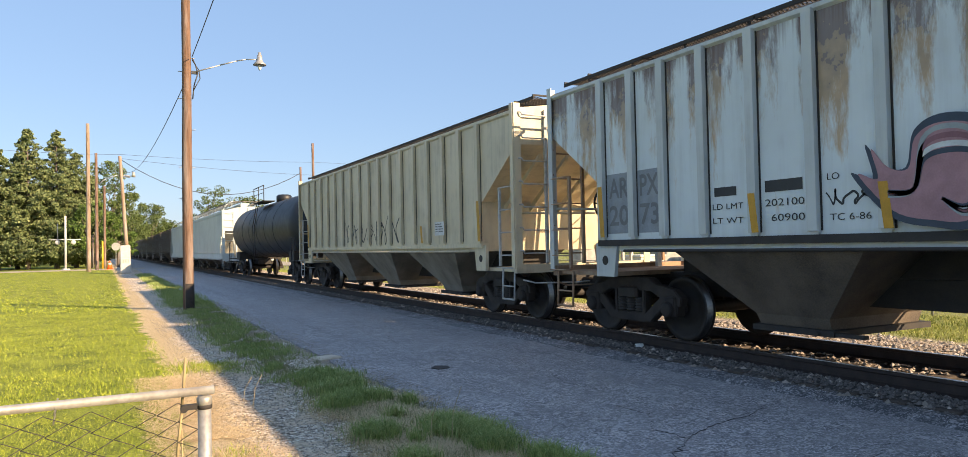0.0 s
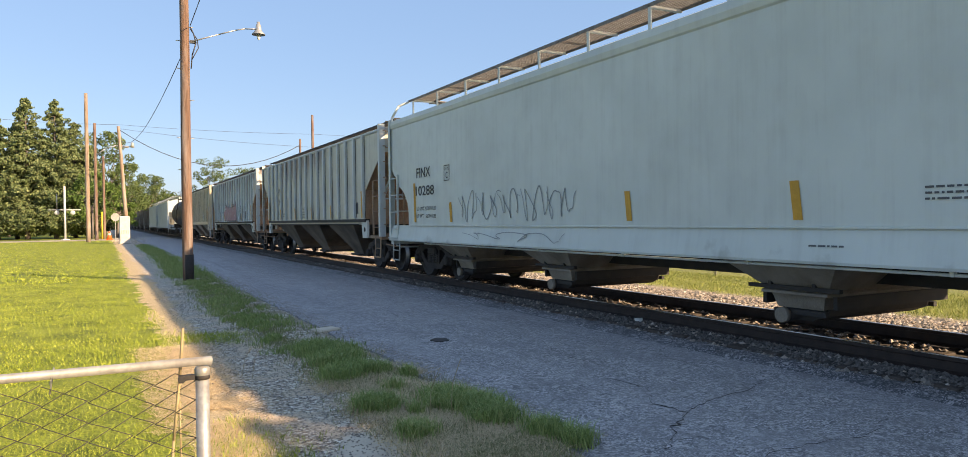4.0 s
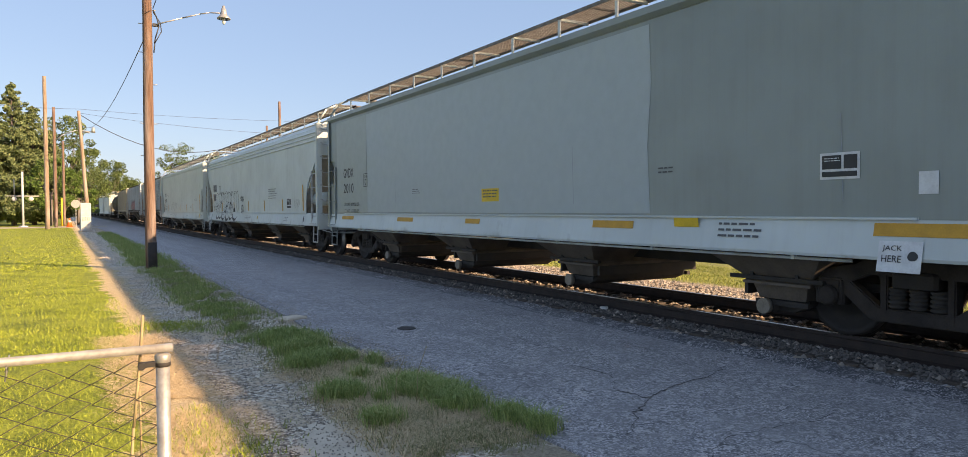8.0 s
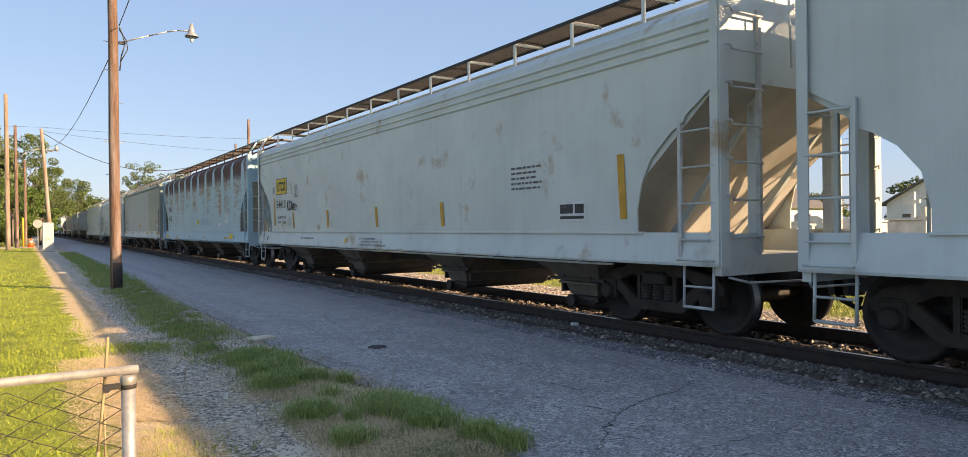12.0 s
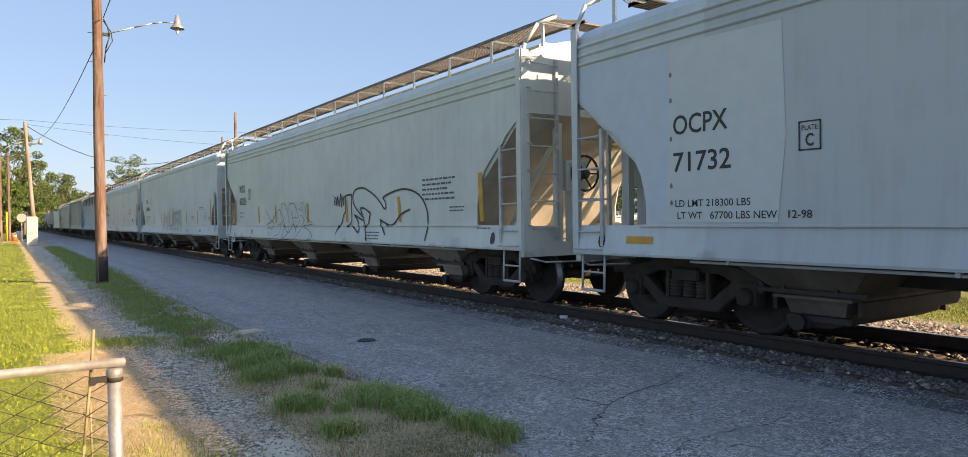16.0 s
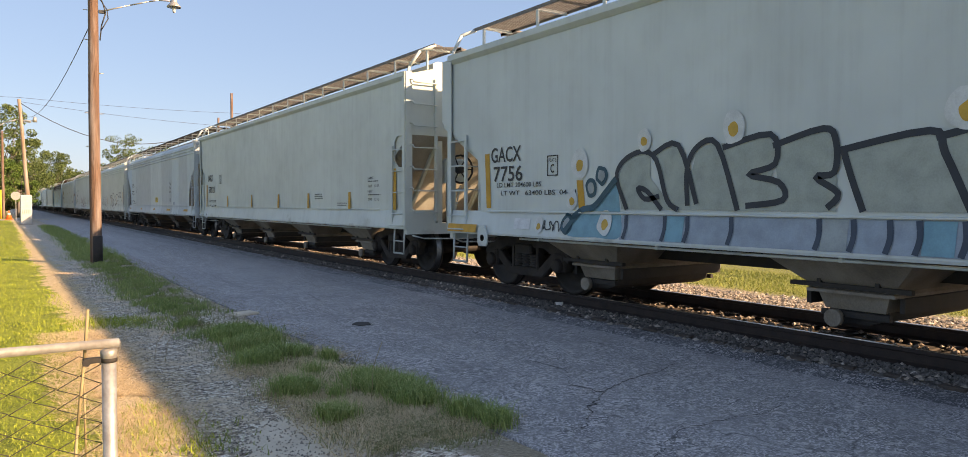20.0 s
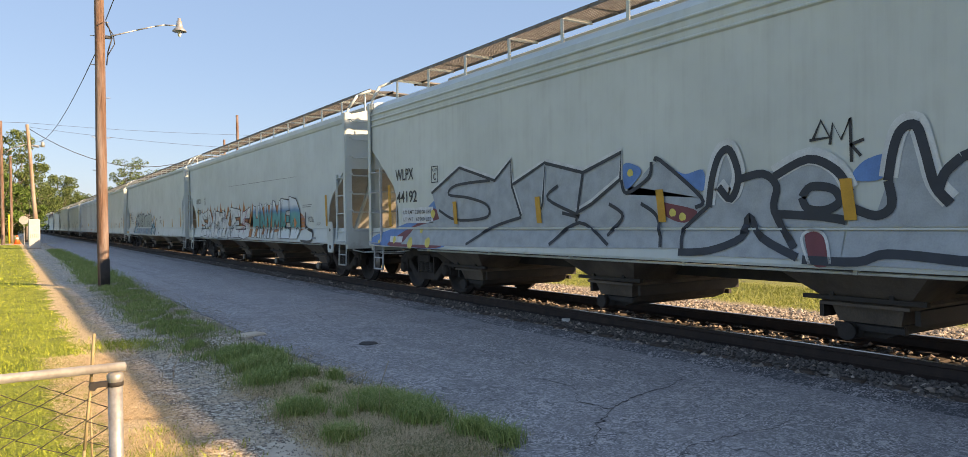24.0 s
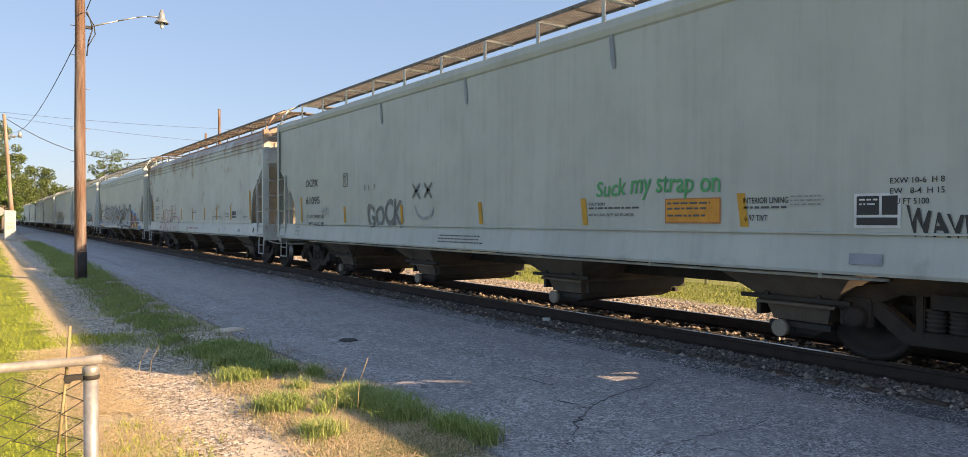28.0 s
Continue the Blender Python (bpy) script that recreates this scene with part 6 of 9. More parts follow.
p = np.concatenate([np.column_stack([x + rng.normal(0, r, k), y + rng.normal(0, r * 1.3, k)]) for x, y, r, k in ((0.85, 5.6, 0.2, 700), (0.65, 4.6, 0.16, 500), (1.1, 5.1, 0.12, 200), (1.45, 11.1, 0.22, 700), (1.05, 11.3, 0.25, 800), (0.95, 6.3, 0.1, 150))])
blades("path_weeds", p, 0.045, 0.005, 1.0, M["lawn"], 8, "small green weeds on the sandy path")
n = 80000
p = np.column_stack([11.85 + 3.5 * rng.random(n) ** 0.9, 1 + 60 * rng.random(n) ** 1.4])
blades("far_verge_grass", p, 0.05, 0.007, 0.9, M["fargrass"], 9, "dry green grass strip beyond the track")
b = bmesh.new()
for x, y, h in ((1.35, 8.0, 0.35), (1.28, 8.2, 0.3), (2.35, 5.6, 0.42), (2.5, 5.5, 0.5)):
    pipe(b, [(x, y, 0), (x + 0.03, y + 0.02, h * 0.6), (x + 0.1, y, h)], 0.003, 4)
tagged(part("weed_stalks", b, M["straw"]), "thin dry weed stalks", "weeds", kind="stuff")
scatter_stones("path_pebbles", 9000, (0.95, 2.5), (4.2, 20), (0.004, 0.013), lambda x: 0.0, 8, "small pebbles on the sandy path")
scatter_stones("road_edge_gravel", 5000, (2.65, 3.35), (4.5, 26), (0.004, 0.014), lambda x: 0.005, 9, "loose grit along the road edge")

# small loose things
b = bmesh.new()
lathe(b, [(0.0, 0.04), (0.0, 0.042), (0.11, 0.055), (0.115, 0.05), (0.02, 0.036)], "x", 14)
recalc(b)
cup = tagged(part("paper_cup", b, M["white"]), "white paper cup lying on the ballast", "cup")
cup.location, cup.rotation_euler = (7.13, 8.8, 0.085), (0, 0.1, -0.5)
M["concrete"] = plain("pale_concrete", (0.66, 0.56, 0.43), (0.50, 0.41, 0.31), 3, 0.9, bump=0.5)
b = bmesh.new()
rbox(b, -0.19, 0.17, -0.14, 0.15, -0.03, 0.035, 0.02)
slab = tagged(part("concrete_chunk", b, M["concrete"]), "broken flat concrete chunk at the road edge", "concrete chunk")
slab.location, slab.rotation_euler = (2.97, 10.95, 0), (0, 0, 0.3)
b = bmesh.new()
prism(b, [(1.75 + (0.52 + 0.13 * noise.noise((i * 0.7, 1, 0)) + 0.05 * noise.noise((i * 2.3, 4, 0))) * math.cos(i * math.tau / 60), 4.2 + (1.3 + 0.3 * noise.noise((i * 0.6, 7, 0))) * math.sin(i * math.tau / 60)) for i in range(60)], "z", -0.05, -0.003)
recalc(b)
tagged(part("concrete_apron", b, M["concrete"]), "thin worn concrete slab set in the path", "slab", kind="structure")
b = bmesh.new()
prism(b, [(3.95, 9.0), (4.12, 9.02), (4.16, 9.2), (4.02, 9.3), (3.9, 9.16)], "z", 0.0, 0.021)
tagged(part("tar_patch", b, M["tar"]), "small dark tar spot on the road", "tar spot", kind="structure")


def crack(points, seed, width=0.012):
    """A dark wandering crack in the asphalt."""
    rnd = random.Random(seed)
    path = []
    for p, q in zip(points, points[1:]):
        k = max(2, int(math.dist(p, q) / 0.07))
        for i in range(k):
            f = i / k
            path.append((p[0] + (q[0] - p[0]) * f + rnd.uniform(-0.03, 0.03), p[1] + (q[1] - p[1]) * f + rnd.uniform(-0.03, 0.03)))
    v, f = [], []
    for i, (x, y) in enumerate(path):
        z = 0.0235 - abs(x - 4.7) * 0.0112
        w = width * rnd.uniform(0.3, 1.0)
        v += [(x - w * 0.7, y - w * 0.7, z), (x + w * 0.7, y + w * 0.7, z)]
        if i:
            f.append((2 * i - 2, 2 * i - 1, 2 * i + 1, 2 * i))
    return tagged(part("road_crack", (v, f), M["tar"]), "dark crack in the worn asphalt", "crack", "road cracks", "structure")


crack([(3.5, 4.0), (3.92, 4.4), (4.45, 4.75), (4.88, 4.88), (5.4, 4.98), (5.9, 5.25)], 1, 0.016)
crack([(4.3, 4.65), (4.23, 5.04), (4.6, 5.5), (4.5, 6.0)], 2, 0.011)
crack([(4.9, 6.4), (4.8, 7.3), (5.2, 8.4), (5.0, 9.5)], 3, 0.007)
crack([(3.3, 3.2), (4.1, 3.6), (5.0, 3.5), (5.9, 3.9)], 4, 0.008)
crack([(5.9, 6.9), (6.3, 7.2)], 5, 0.01)
crack([(3.4, 10.5), (4.3, 11.2), (4.6, 12.8), (5.4, 14.5)], 6, 0.008)
crack([(5.2, 4.6), (5.6, 5.4), (5.9, 6.9)], 7, 0.007)

# ---- beyond the track ----
b = bmesh.new()
box(b, 17.2, 22.5, -80, 400, -0.05, 0.014)
tagged(part("parallel_road", b, M["far_road"]), "pale sunlit road beyond the track fence", "road", kind="structure")
far_fence = thing("boundary_fence", "low chain-link fence along the far verge", "fence")
post = bmesh.new()
rod(post, (0, 0, -0.1), (0, 0, 1.08), 0.03, 8)
first = part("post", post, M["galv"], far_fence)
pieces(first, [(15.4, -6 + 3.05 * i, 0) for i in range(26)])
b = bmesh.new()
rod(b, (15.4, -6, 1.05), (15.4, 70, 1.05), 0.022, 8)
part("top_rail", b, M["galv"], far_fence)
verts, faces = [], []
for i in range(900):
    y = -6 + i * 0.085
    for s in (-1, 1):
        o = len(verts)
        verts += [(15.4, y, 0.03), (15.4, y + 0.006, 0.03), (15.4, y + s * 0.9 + 0.006, 1.04), (15.4, y + s * 0.9, 1.04)]
        faces.append((o, o + 1, o + 2, o + 3))
tagged(part("chain_link_mesh", (verts, faces), M["galv"], far_fence), "fine galvanised wire mesh", kind="stuff")

M["marble"] = plain("whitewashed_stone", (0.72, 0.69, 0.62), (0.5, 0.46, 0.4), 2.5, 0.8)
M["granite"] = plain("grey_stone", (0.42, 0.40, 0.37), (0.28, 0.26, 0.24), 2.5, 0.8)
rnd = random.Random(44)
for k in range(34):
    x, y = 27 + rnd.random() * 22, 4 + rnd.random() * 40
    m = M["marble"] if rnd.random() < 0.75 else M["granite"]
    tomb = thing("tomb", "whitewashed stone burial vault" if m == M["marble"] else "grey stone burial vault", "tomb", "tombs beyond the road", at=(x, y, 0))
    w, l, h = rnd.uniform(1.1, 2.4), rnd.uniform(1.8, 2.8), rnd.uniform(0.7, 1.7)
    b = bmesh.new()
    rbox(b, -l / 2, l / 2, -w / 2, w / 2, 0, h, 0.05)
    part("vault", b, m, tomb)
    b = bmesh.new()
    rbox(b, -l / 2 - 0.08, l / 2 + 0.08, -w / 2 - 0.08, w / 2 + 0.08, h, h + 0.12, 0.03)
    part("slab", b, m, tomb)
    if k % 3 == 0:
        b = bmesh.new()
        prism(b, [(-0.08, h + 0.12), (0.08, h + 0.12), (0.08, h + 0.75), (0.3, h + 0.75), (0.3, h + 0.9), (0.08, h + 0.9), (0.08, h + 1.25), (-0.08, h + 1.25), (-0.08, h + 0.9), (-0.3, h + 0.9), (-0.3, h + 0.75), (-0.08, h + 0.75)], "x", -l / 2, -l / 2 + 0.14)
        recalc(b)
        part("cross", b, m, tomb)
    elif k % 3 == 1:
        b = bmesh.new()
        prism(b, [(-w * 0.4, h + 0.12), (w * 0.4, h + 0.12), (w * 0.4, h + 0.6), (w * 0.2, h + 0.8), (-w * 0.2, h + 0.8), (-w * 0.4, h + 0.6)], "x", -l / 2, -l / 2 + 0.15)
        recalc(b)
        part("headstone", b, m, tomb)

M["roof"] = plain("grey_shingle_roof", (0.16, 0.15, 0.14), (0.1, 0.095, 0.09), 3, 0.9)
M["glass"] = plain("dark_window_glass", (0.03, 0.035, 0.04), (0.05, 0.055, 0.06), 2, 0.1)


def house(x, y, w, d, h, label):
    """A small gabled house, gable to the railway."""
    t = thing("house", label, "house", "houses beyond the tombs", at=(x, y, 0))
    b = bmesh.new()
    prism(b, [(-w / 2, 0), (w / 2, 0), (w / 2, h), (0, h + w * 0.28), (-w / 2, h)], "x", -d / 2, d / 2)
    recalc(b)
    part("wall", b, M["white"], t)
    b = bmesh.new()
    k = w * 0.28 / (w / 2)
    for s in (-1, 1):
        prism(b, [(0, h + w * 0.28), (s * (w / 2 + 0.4), h - 0.4 * k), (s * (w / 2 + 0.4), h - 0.4 * k + 0.15), (0, h + w * 0.28 + 0.15)], "x", -d / 2 - 0.4, d / 2 + 0.4)
    recalc(b)
    part("roof", b, M["roof"], t)
    for yy in (-w * 0.25, w * 0.25):
        b = bmesh.new()
        box(b, -d / 2 - 0.04, -d / 2 + 0.02, yy - 0.45, yy + 0.45, 0.9, 2.1)
        win = part("window", b, M["glass"], t)
        b = bmesh.new()
        box(b, -d / 2 - 0.06, -d / 2 - 0.0, yy - 0.55, yy - 0.45, 0.8, 2.2)
        box(b, -d / 2 - 0.06, -d / 2 - 0.0, yy + 0.45, yy + 0.55, 0.8, 2.2)
        box(b, -d / 2 - 0.06, -d / 2 - 0.0, yy - 0.55, yy + 0.55, 2.1, 2.2)
        part("frame", b, M["white"], win)


house(66, 30, 7, 10, 3.0, "small white gabled house beyond the tombs")
house(70, 52, 8, 10, 3.2, "white gabled house among trees")
house(64, 12, 7, 9, 2.8, "small white house beyond the tombs")
for k in range(16):
    broadleaf(76 + rnd.uniform(-4, 22), 2 + k * 7 + rnd.uniform(-2, 2), rnd.uniform(5.5, 8.5), rnd.uniform(3, 4.5), 120 + k, "leaf", 34, 0.3, 0.05, label="green tree beyond the tombs", group="trees beyond the tombs")
for k in range(4):
    pole(52 + 3 * k, 14 + 17 * k, 8.5, 0.12, 0.09, label="thin utility pole beyond the tombs")
cable("overhead_cable", [(52, 14, 8.3), (55, 31, 8.3), (58, 48, 8.3), (61, 65, 8.3)], 0.3, 0.02)

# ---- lettering and graffiti on the near sides ----
LEN = {"tan": 16.3, "old": 16.2, "cream": 16.1, "fx1": 18.7, "gp": 18.8, "gv": 17.55, "w1": 18.0, "u5": 18.7, "f2": 18.68, "w6": 17.8, "oc": 18.83, "ia": 17.4, "ga": 18.85, "u4": 17.5, "w9": 17.35, "ao": 17.65, "o6": 17.9}
RIBBED = ("tan", "old", "cream")


def paint_mat(name, a, fade=0.75, rough=0.55):
    return plain(name, a, tuple(c * fade for c in a), 5, rough, bump=0)


M["ink"] = paint_mat("black_lettering", (0.025, 0.027, 0.03))
M["print"] = paint_mat("worn_black_stencil", (0.09, 0.095, 0.10))
M["faint"] = paint_mat("faded_lettering", (0.26, 0.28, 0.28))
M["plate_grey"] = paint_mat("grey_repaint", (0.17, 0.18, 0.19))
M["plate_mid"] = paint_mat("mid_grey_repaint", (0.28, 0.31, 0.34))
M["stripe"] = paint_mat("amber_reflective_tape", (0.62, 0.31, 0.025))
M["yellow_sign"] = paint_mat("yellow_sticker", (0.78, 0.50, 0.03))
M["red"] = paint_mat("red_spray", (0.42, 0.05, 0.10))
M["maroon"] = paint_mat("maroon_spray", (0.20, 0.045, 0.055))
M["pink"] = paint_mat("pink_spray", (0.42, 0.22, 0.24))
M["rose"] = paint_mat("rose_line", (0.28, 0.12, 0.14))
M["ltgrey"] = paint_mat("pale_grey_spray", (0.33, 0.37, 0.37))
M["bluegrey"] = paint_mat("blue_grey_spray", (0.30, 0.36, 0.42))
M["navy"] = paint_mat("navy_outline", (0.035, 0.055, 0.085))
M["skyblue"] = paint_mat("blue_spray", (0.10, 0.24, 0.52))
M["aqua"] = paint_mat("aqua_spray", (0.16, 0.36, 0.44))
M["orange_spray"] = paint_mat("orange_spray", (0.52, 0.19, 0.06))
M["sun_yellow"] = paint_mat("yellow_spray", (0.72, 0.58, 0.13))
M["egg_white"] = paint_mat("white_spray", (0.66, 0.68, 0.66))
M["yolk"] = paint_mat("yolk_spray", (0.62, 0.36, 0.05))
M["green"] = paint_mat("green_spray", (0.05, 0.36, 0.13))
M["grey_tag"] = paint_mat("grey_tag_paint", (0.17, 0.18, 0.17))


def teal_fade():
    n = Nodes("teal_fade_spray")
    z = n.math("ADD", n.xyz()[2], n.math("MULTIPLY", n.noise(n.coord.outputs["Object"], 2, 3), 0.15))
    return n.done(n.ramp(n.math("MULTIPLY", z, 0.4), [(0.30, (0.60, 0.66, 0.68)), (0.52, (0.62, 0.68, 0.68)), (0.56, (0.03, 0.26, 0.25)), (0.70, (0.03, 0.28, 0.30)), (0.74, (0.06, 0.22, 0.40)), (0.80, (0.60, 0.66, 0.68))]), 0.5)


M["teal"] = teal_fade()


def lateral(key, z, lift):
    if key in RIBBED:
        return -(1.49 + max(lift, 0.0155))
    return -(1.570 + lift) if z > 1.30 else -(1.564 + (1.285 - z) * 0.187 + lift + (0.034 if z > 1.265 else 0.0))


def lay(name, key, verts, faces, mat, lift=0.004, label="lettering"):
    """Put flat (s, z) shapes on the near side of a car; s runs back from its front end."""
    H = LEN[key] / 2
    verts, out = list(verts), []
    for fc in faces:
        zs = [verts[q][1] for q in fc]
        if key in RIBBED or len(fc) < 5 or min(zs) > 1.262 or max(zs) < 1.30:
            out.append(tuple(fc))
            continue
        for keep, at in ((1, 1.301), (-1, 1.262)):      # one piece on the side sheet, one on the sill
            ring = [verts[q] for q in fc]
            cut = []
            for p, q in zip(ring, ring[1:] + ring[:1]):
                a, b = (p[1] - at) * keep, (q[1] - at) * keep
                if a >= 0:
                    cut.append(p)
                if a * b < 0:
                    k = a / (a - b)
                    cut.append((p[0] + (q[0] - p[0]) * k, at))
            if len(cut) > 2:
                out.append(tuple(range(len(verts), len(verts) + len(cut))))
                verts += cut
    return part(name, ([(lateral(key, z, lift), H - s, z) for s, z in verts], out), mat, TRAIN[key], label)


def glyphs(body, offset=0.0, outline=0.0):
    cu = bpy.data.curves.new("lettering", "FONT")
    cu.body, cu.offset, cu.resolution_u, cu.align_x = body, offset, 3, "LEFT"
    if outline:
        cu.fill_mode, cu.bevel_depth, cu.bevel_resolution = "NONE", outline, 0
    ob = bpy.data.objects.new("lettering", cu)
    me = bpy.data.meshes.new_from_object(ob)
    v = np.array([tuple(q.co)[:2] for q in me.vertices])
    f = [tuple(p.vertices) for p in me.polygons]
    bpy.data.objects.remove(ob)
    bpy.data.curves.remove(cu)
    bpy.data.meshes.remove(me)
    return v, f


def letters(name, key, verts, faces, mat, lift, label, height):
    """Tall words are laid letter by letter, small ones as one piece."""
    if height < 0.18:
        return lay(name, key, verts, faces, M[mat], lift, label)
    up = list(range(len(verts)))

    def root(i):
        while up[i] != i:
            up[i] = up[up[i]]
            i = up[i]
        return i
    for fc in faces:
        for q in fc[1:]:
            up[root(q)] = root(fc[0])
    groups = {}
    for fc in faces:
        groups.setdefault(root(fc[0]), []).append(fc)
    for fcs in groups.values():
        ids = sorted({q for fc in fcs for q in fc})
        where = {q: i for i, q in enumerate(ids)}
        lay("letter" if name == "lettering" else "graffiti_letter", key, [verts[q] for q in ids], [tuple(where[q] for q in fc) for fc in fcs], M[mat], lift, label)


def words(key, body, s0, s1, z0, z1, mat="ink", bold=0.012, lift=0.006, box=None, outline=0.0, warp=0.0, name="lettering", seed=0.0, label=""):
    """Text fitted into a box on the car side; box pads a bigger offset version so that layers line up."""
    v, f = glyphs(body, bold, outline)
    ref, _ = glyphs(body, 0.0)
    lo, hi = ref.min(0), ref.max(0)
    u = (v - lo) / (hi - lo)
    s = s0 + u[:, 0] * (s1 - s0)
    k = u[:, 1].copy()
    if warp:
        k = k * (1 + warp * np.sin(s * 2.3 + seed) + 0.6 * warp * np.sin(s * 5.1 + seed * 2)) + warp * 0.25 * np.sin(s * 3.7 + seed)
        s = s + 0.12 * warp * np.sin(k * 4 + s * 1.3)
    z = z0 + k * (z1 - z0)
    return letters(name, key, list(zip(s.tolist(), z.tolist())), f, mat, lift, label or "words painted on the car side", z1 - z0)


def rect(key, s0, s1, z0, z1, mat, lift=0.004, name="painted_patch", label="", slant=0.0):
    return lay(name, key, [(s0, z1), (s0 + slant, z0), (s1 + slant, z0), (s1, z1)], [(0, 1, 2, 3)], M[mat], lift, label or "painted patch")


def small_print(key, s0, s1, z0, z1, rows, mat="faint", seed=1, lift=0.006):
    """Lines too small to read, as plain bars."""
    rnd = random.Random(seed)
    v, f = [], []
    h = (z1 - z0) / (rows * 1.6)
    for r in range(rows):
        z = z1 - r * h * 1.6
        s = s0
        end = s1 - rnd.uniform(0, 0.25) * (s1 - s0)
        while s < end:
            w = rnd.uniform(0.6, 2.6) * h * 1.2
            o = len(v)
            v += [(s, z), (s, z - h * 0.6), (min(s + w, s1), z - h * 0.6), (min(s + w, s1), z)]
            f.append((o, o + 1, o + 2, o + 3))
            s += w + h * 0.6
    ob = lay("small_print", key, v, f, M["print" if mat == "ink" else mat], lift, "lines of small stencilled print")
    ob["kind"] = "stuff"
    return ob


def smooth(pts, n=6, closed=False):
    out = []
    m = len(pts)
    for i in range(m if closed else m - 1):
        p = [pts[(i + k) % m] if closed else pts[max(0, min(m - 1, i + k))] for k in (-1, 0, 1, 2)]
        for j in range(n):
            t = j / n
            out.append(tuple(0.5 * (2 * p[1][a] + (p[2][a] - p[0][a]) * t + (2 * p[0][a] - 5 * p[1][a] + 4 * p[2][a] - p[3][a]) * t * t + (3 * p[1][a] - p[0][a] - 3 * p[2][a] + p[3][a]) * t ** 3) for a in (0, 1)))
    if not closed:
        out.append(pts[-1])
    return out


def stroke(key, pts, width, mat, lift=0.008, taper=True, name="spray_stroke", label="spray-painted line", n=6):
    """A sprayed line of changing width."""
    p = smooth(pts, n)
    v, f = [], []
    for i, (s, z) in enumerate(p):
        a, b = p[max(0, i - 1)], p[min(len(p) - 1, i + 1)]
        dx, dz = b[0] - a[0], b[1] - a[1]
        d = math.hypot(dx, dz) or 1
        k = i / (len(p) - 1)
        w = width / 2 * ((0.55 + 0.45 * math.sin(math.pi * k)) if taper else 1.0)
        v += [(s - dz / d * w, z + dx / d * w), (s + dz / d * w, z - dx / d * w)]
        if i:
            o = 2 * i
            f.append((o - 2, o - 1, o + 1, o))
    return lay(name, key, v, f, M[mat], lift, label)


def blob(key, pts, mat, lift=0.004, name="spray_shape", label="spray-painted shape"):
    p = smooth(pts, 5, True)
    area = sum(a[0] * b[1] - b[0] * a[1] for a, b in zip(p, p[1:] + p[:1]))
    if area < 0:
        p = p[::-1]
    return lay(name, key, p, [tuple(range(len(p)))], M[mat], lift, label)


def disc(key, s, z, r, mat, lift=0.01, squash=1.0, seed=0):
    rnd = random.Random(seed)
    return blob(key, [(s + r * math.cos(a) * rnd.uniform(0.85, 1.1), z + r * squash * math.sin(a) * rnd.uniform(0.85, 1.1)) for a in [i * math.tau / 9 for i in range(9)]], mat, lift, label="sprayed round spot")


def scribble(key, s0, s1, z0, z1, mat, seed, loops=6, width=0.03):
    """A looping hand-style tag."""
    rnd = random.Random(seed)
    pts, amp = [], 1.0
    n = loops * 6
    for i in range(n + 1):
        k, q = i / n, i / 6 * math.tau
        if i % 5 == 0:
            amp = rnd.uniform(0.55, 1.0)
        pts.append((s0 + (s1 - s0) * k + 0.32 * (s1 - s0) / loops * math.sin(q * (0.8 + 0.25 * math.sin(seed + k * 5))) * rnd.uniform(0.4, 1.6), (z0 + z1) / 2 + (z1 - z0) * rnd.uniform(-0.12, 0.12) + (z1 - z0) * 0.5 * amp * math.cos(q + 0.5 * rnd.random())))
    return stroke(key, pts, width * 0.8, mat, label="looping spray tag", n=4)


def stripes(key, places, short=(1.34, 1.74), tall=(1.36, 2.25), wide=0.13, lift=0.006):
    """Reflective strips; the first and the last are the tall ones."""
    for i, s in enumerate(places):
        lo, hi = tall if i in (0, len(places) - 1) else short
        rect(key, s - wide / 2, s + wide / 2, lo, hi, "stripe", lift, "reflector_strip", "amber reflective strip", 0.05)


def data_board(key, s0, s1, z0, z1):
    rect(key, s0, s1, z0, z1, "silver", 0.005, "notice_board", "white-edged black data panel")
    m = (s1 - s0) * 0.06
    sm, zm = s0 + (s1 - s0) * 0.58, z0 + (z1 - z0) * 0.34
    rect(key, s0 + m, sm - m / 2, zm + m / 2, z1 - m, "ink", 0.008, "notice_field", "black data field")
    rect(key, sm + m / 2, s1 - m, zm + m / 2, z1 - m, "ink", 0.008, "notice_field", "black data field")
    rect(key, s0 + m, s1 - m, z0 + m, zm - m / 2, "ink", 0.008, "notice_field", "black data field")
    small_print(key, s0 + 2 * m, sm - m, zm + 3 * m, z1 - 2 * m, 2, "silver", 3, 0.011)


def plate_c(key, s, z, k=0.28):
    for a, b, c, d in ((s, s + k, z + k * 1.15, z + k * 1.21), (s, s + k, z, z + k * 0.06), (s, s + 0.017, z, z + k * 1.2), (s + k - 0.017, s + k, z, z + k * 1.2)):
        rect(key, a, b, c, d, "ink", 0.006, "plate_mark", "thin black frame")
    words(key, "PLATE", s + k * 0.15, s + k * 0.85, z + k * 0.82, z + k * 1.03, bold=0.005)
    words(key, "C", s + k * 0.32, s + k * 0.66, z + k * 0.18, z + k * 0.68, bold=0.02)


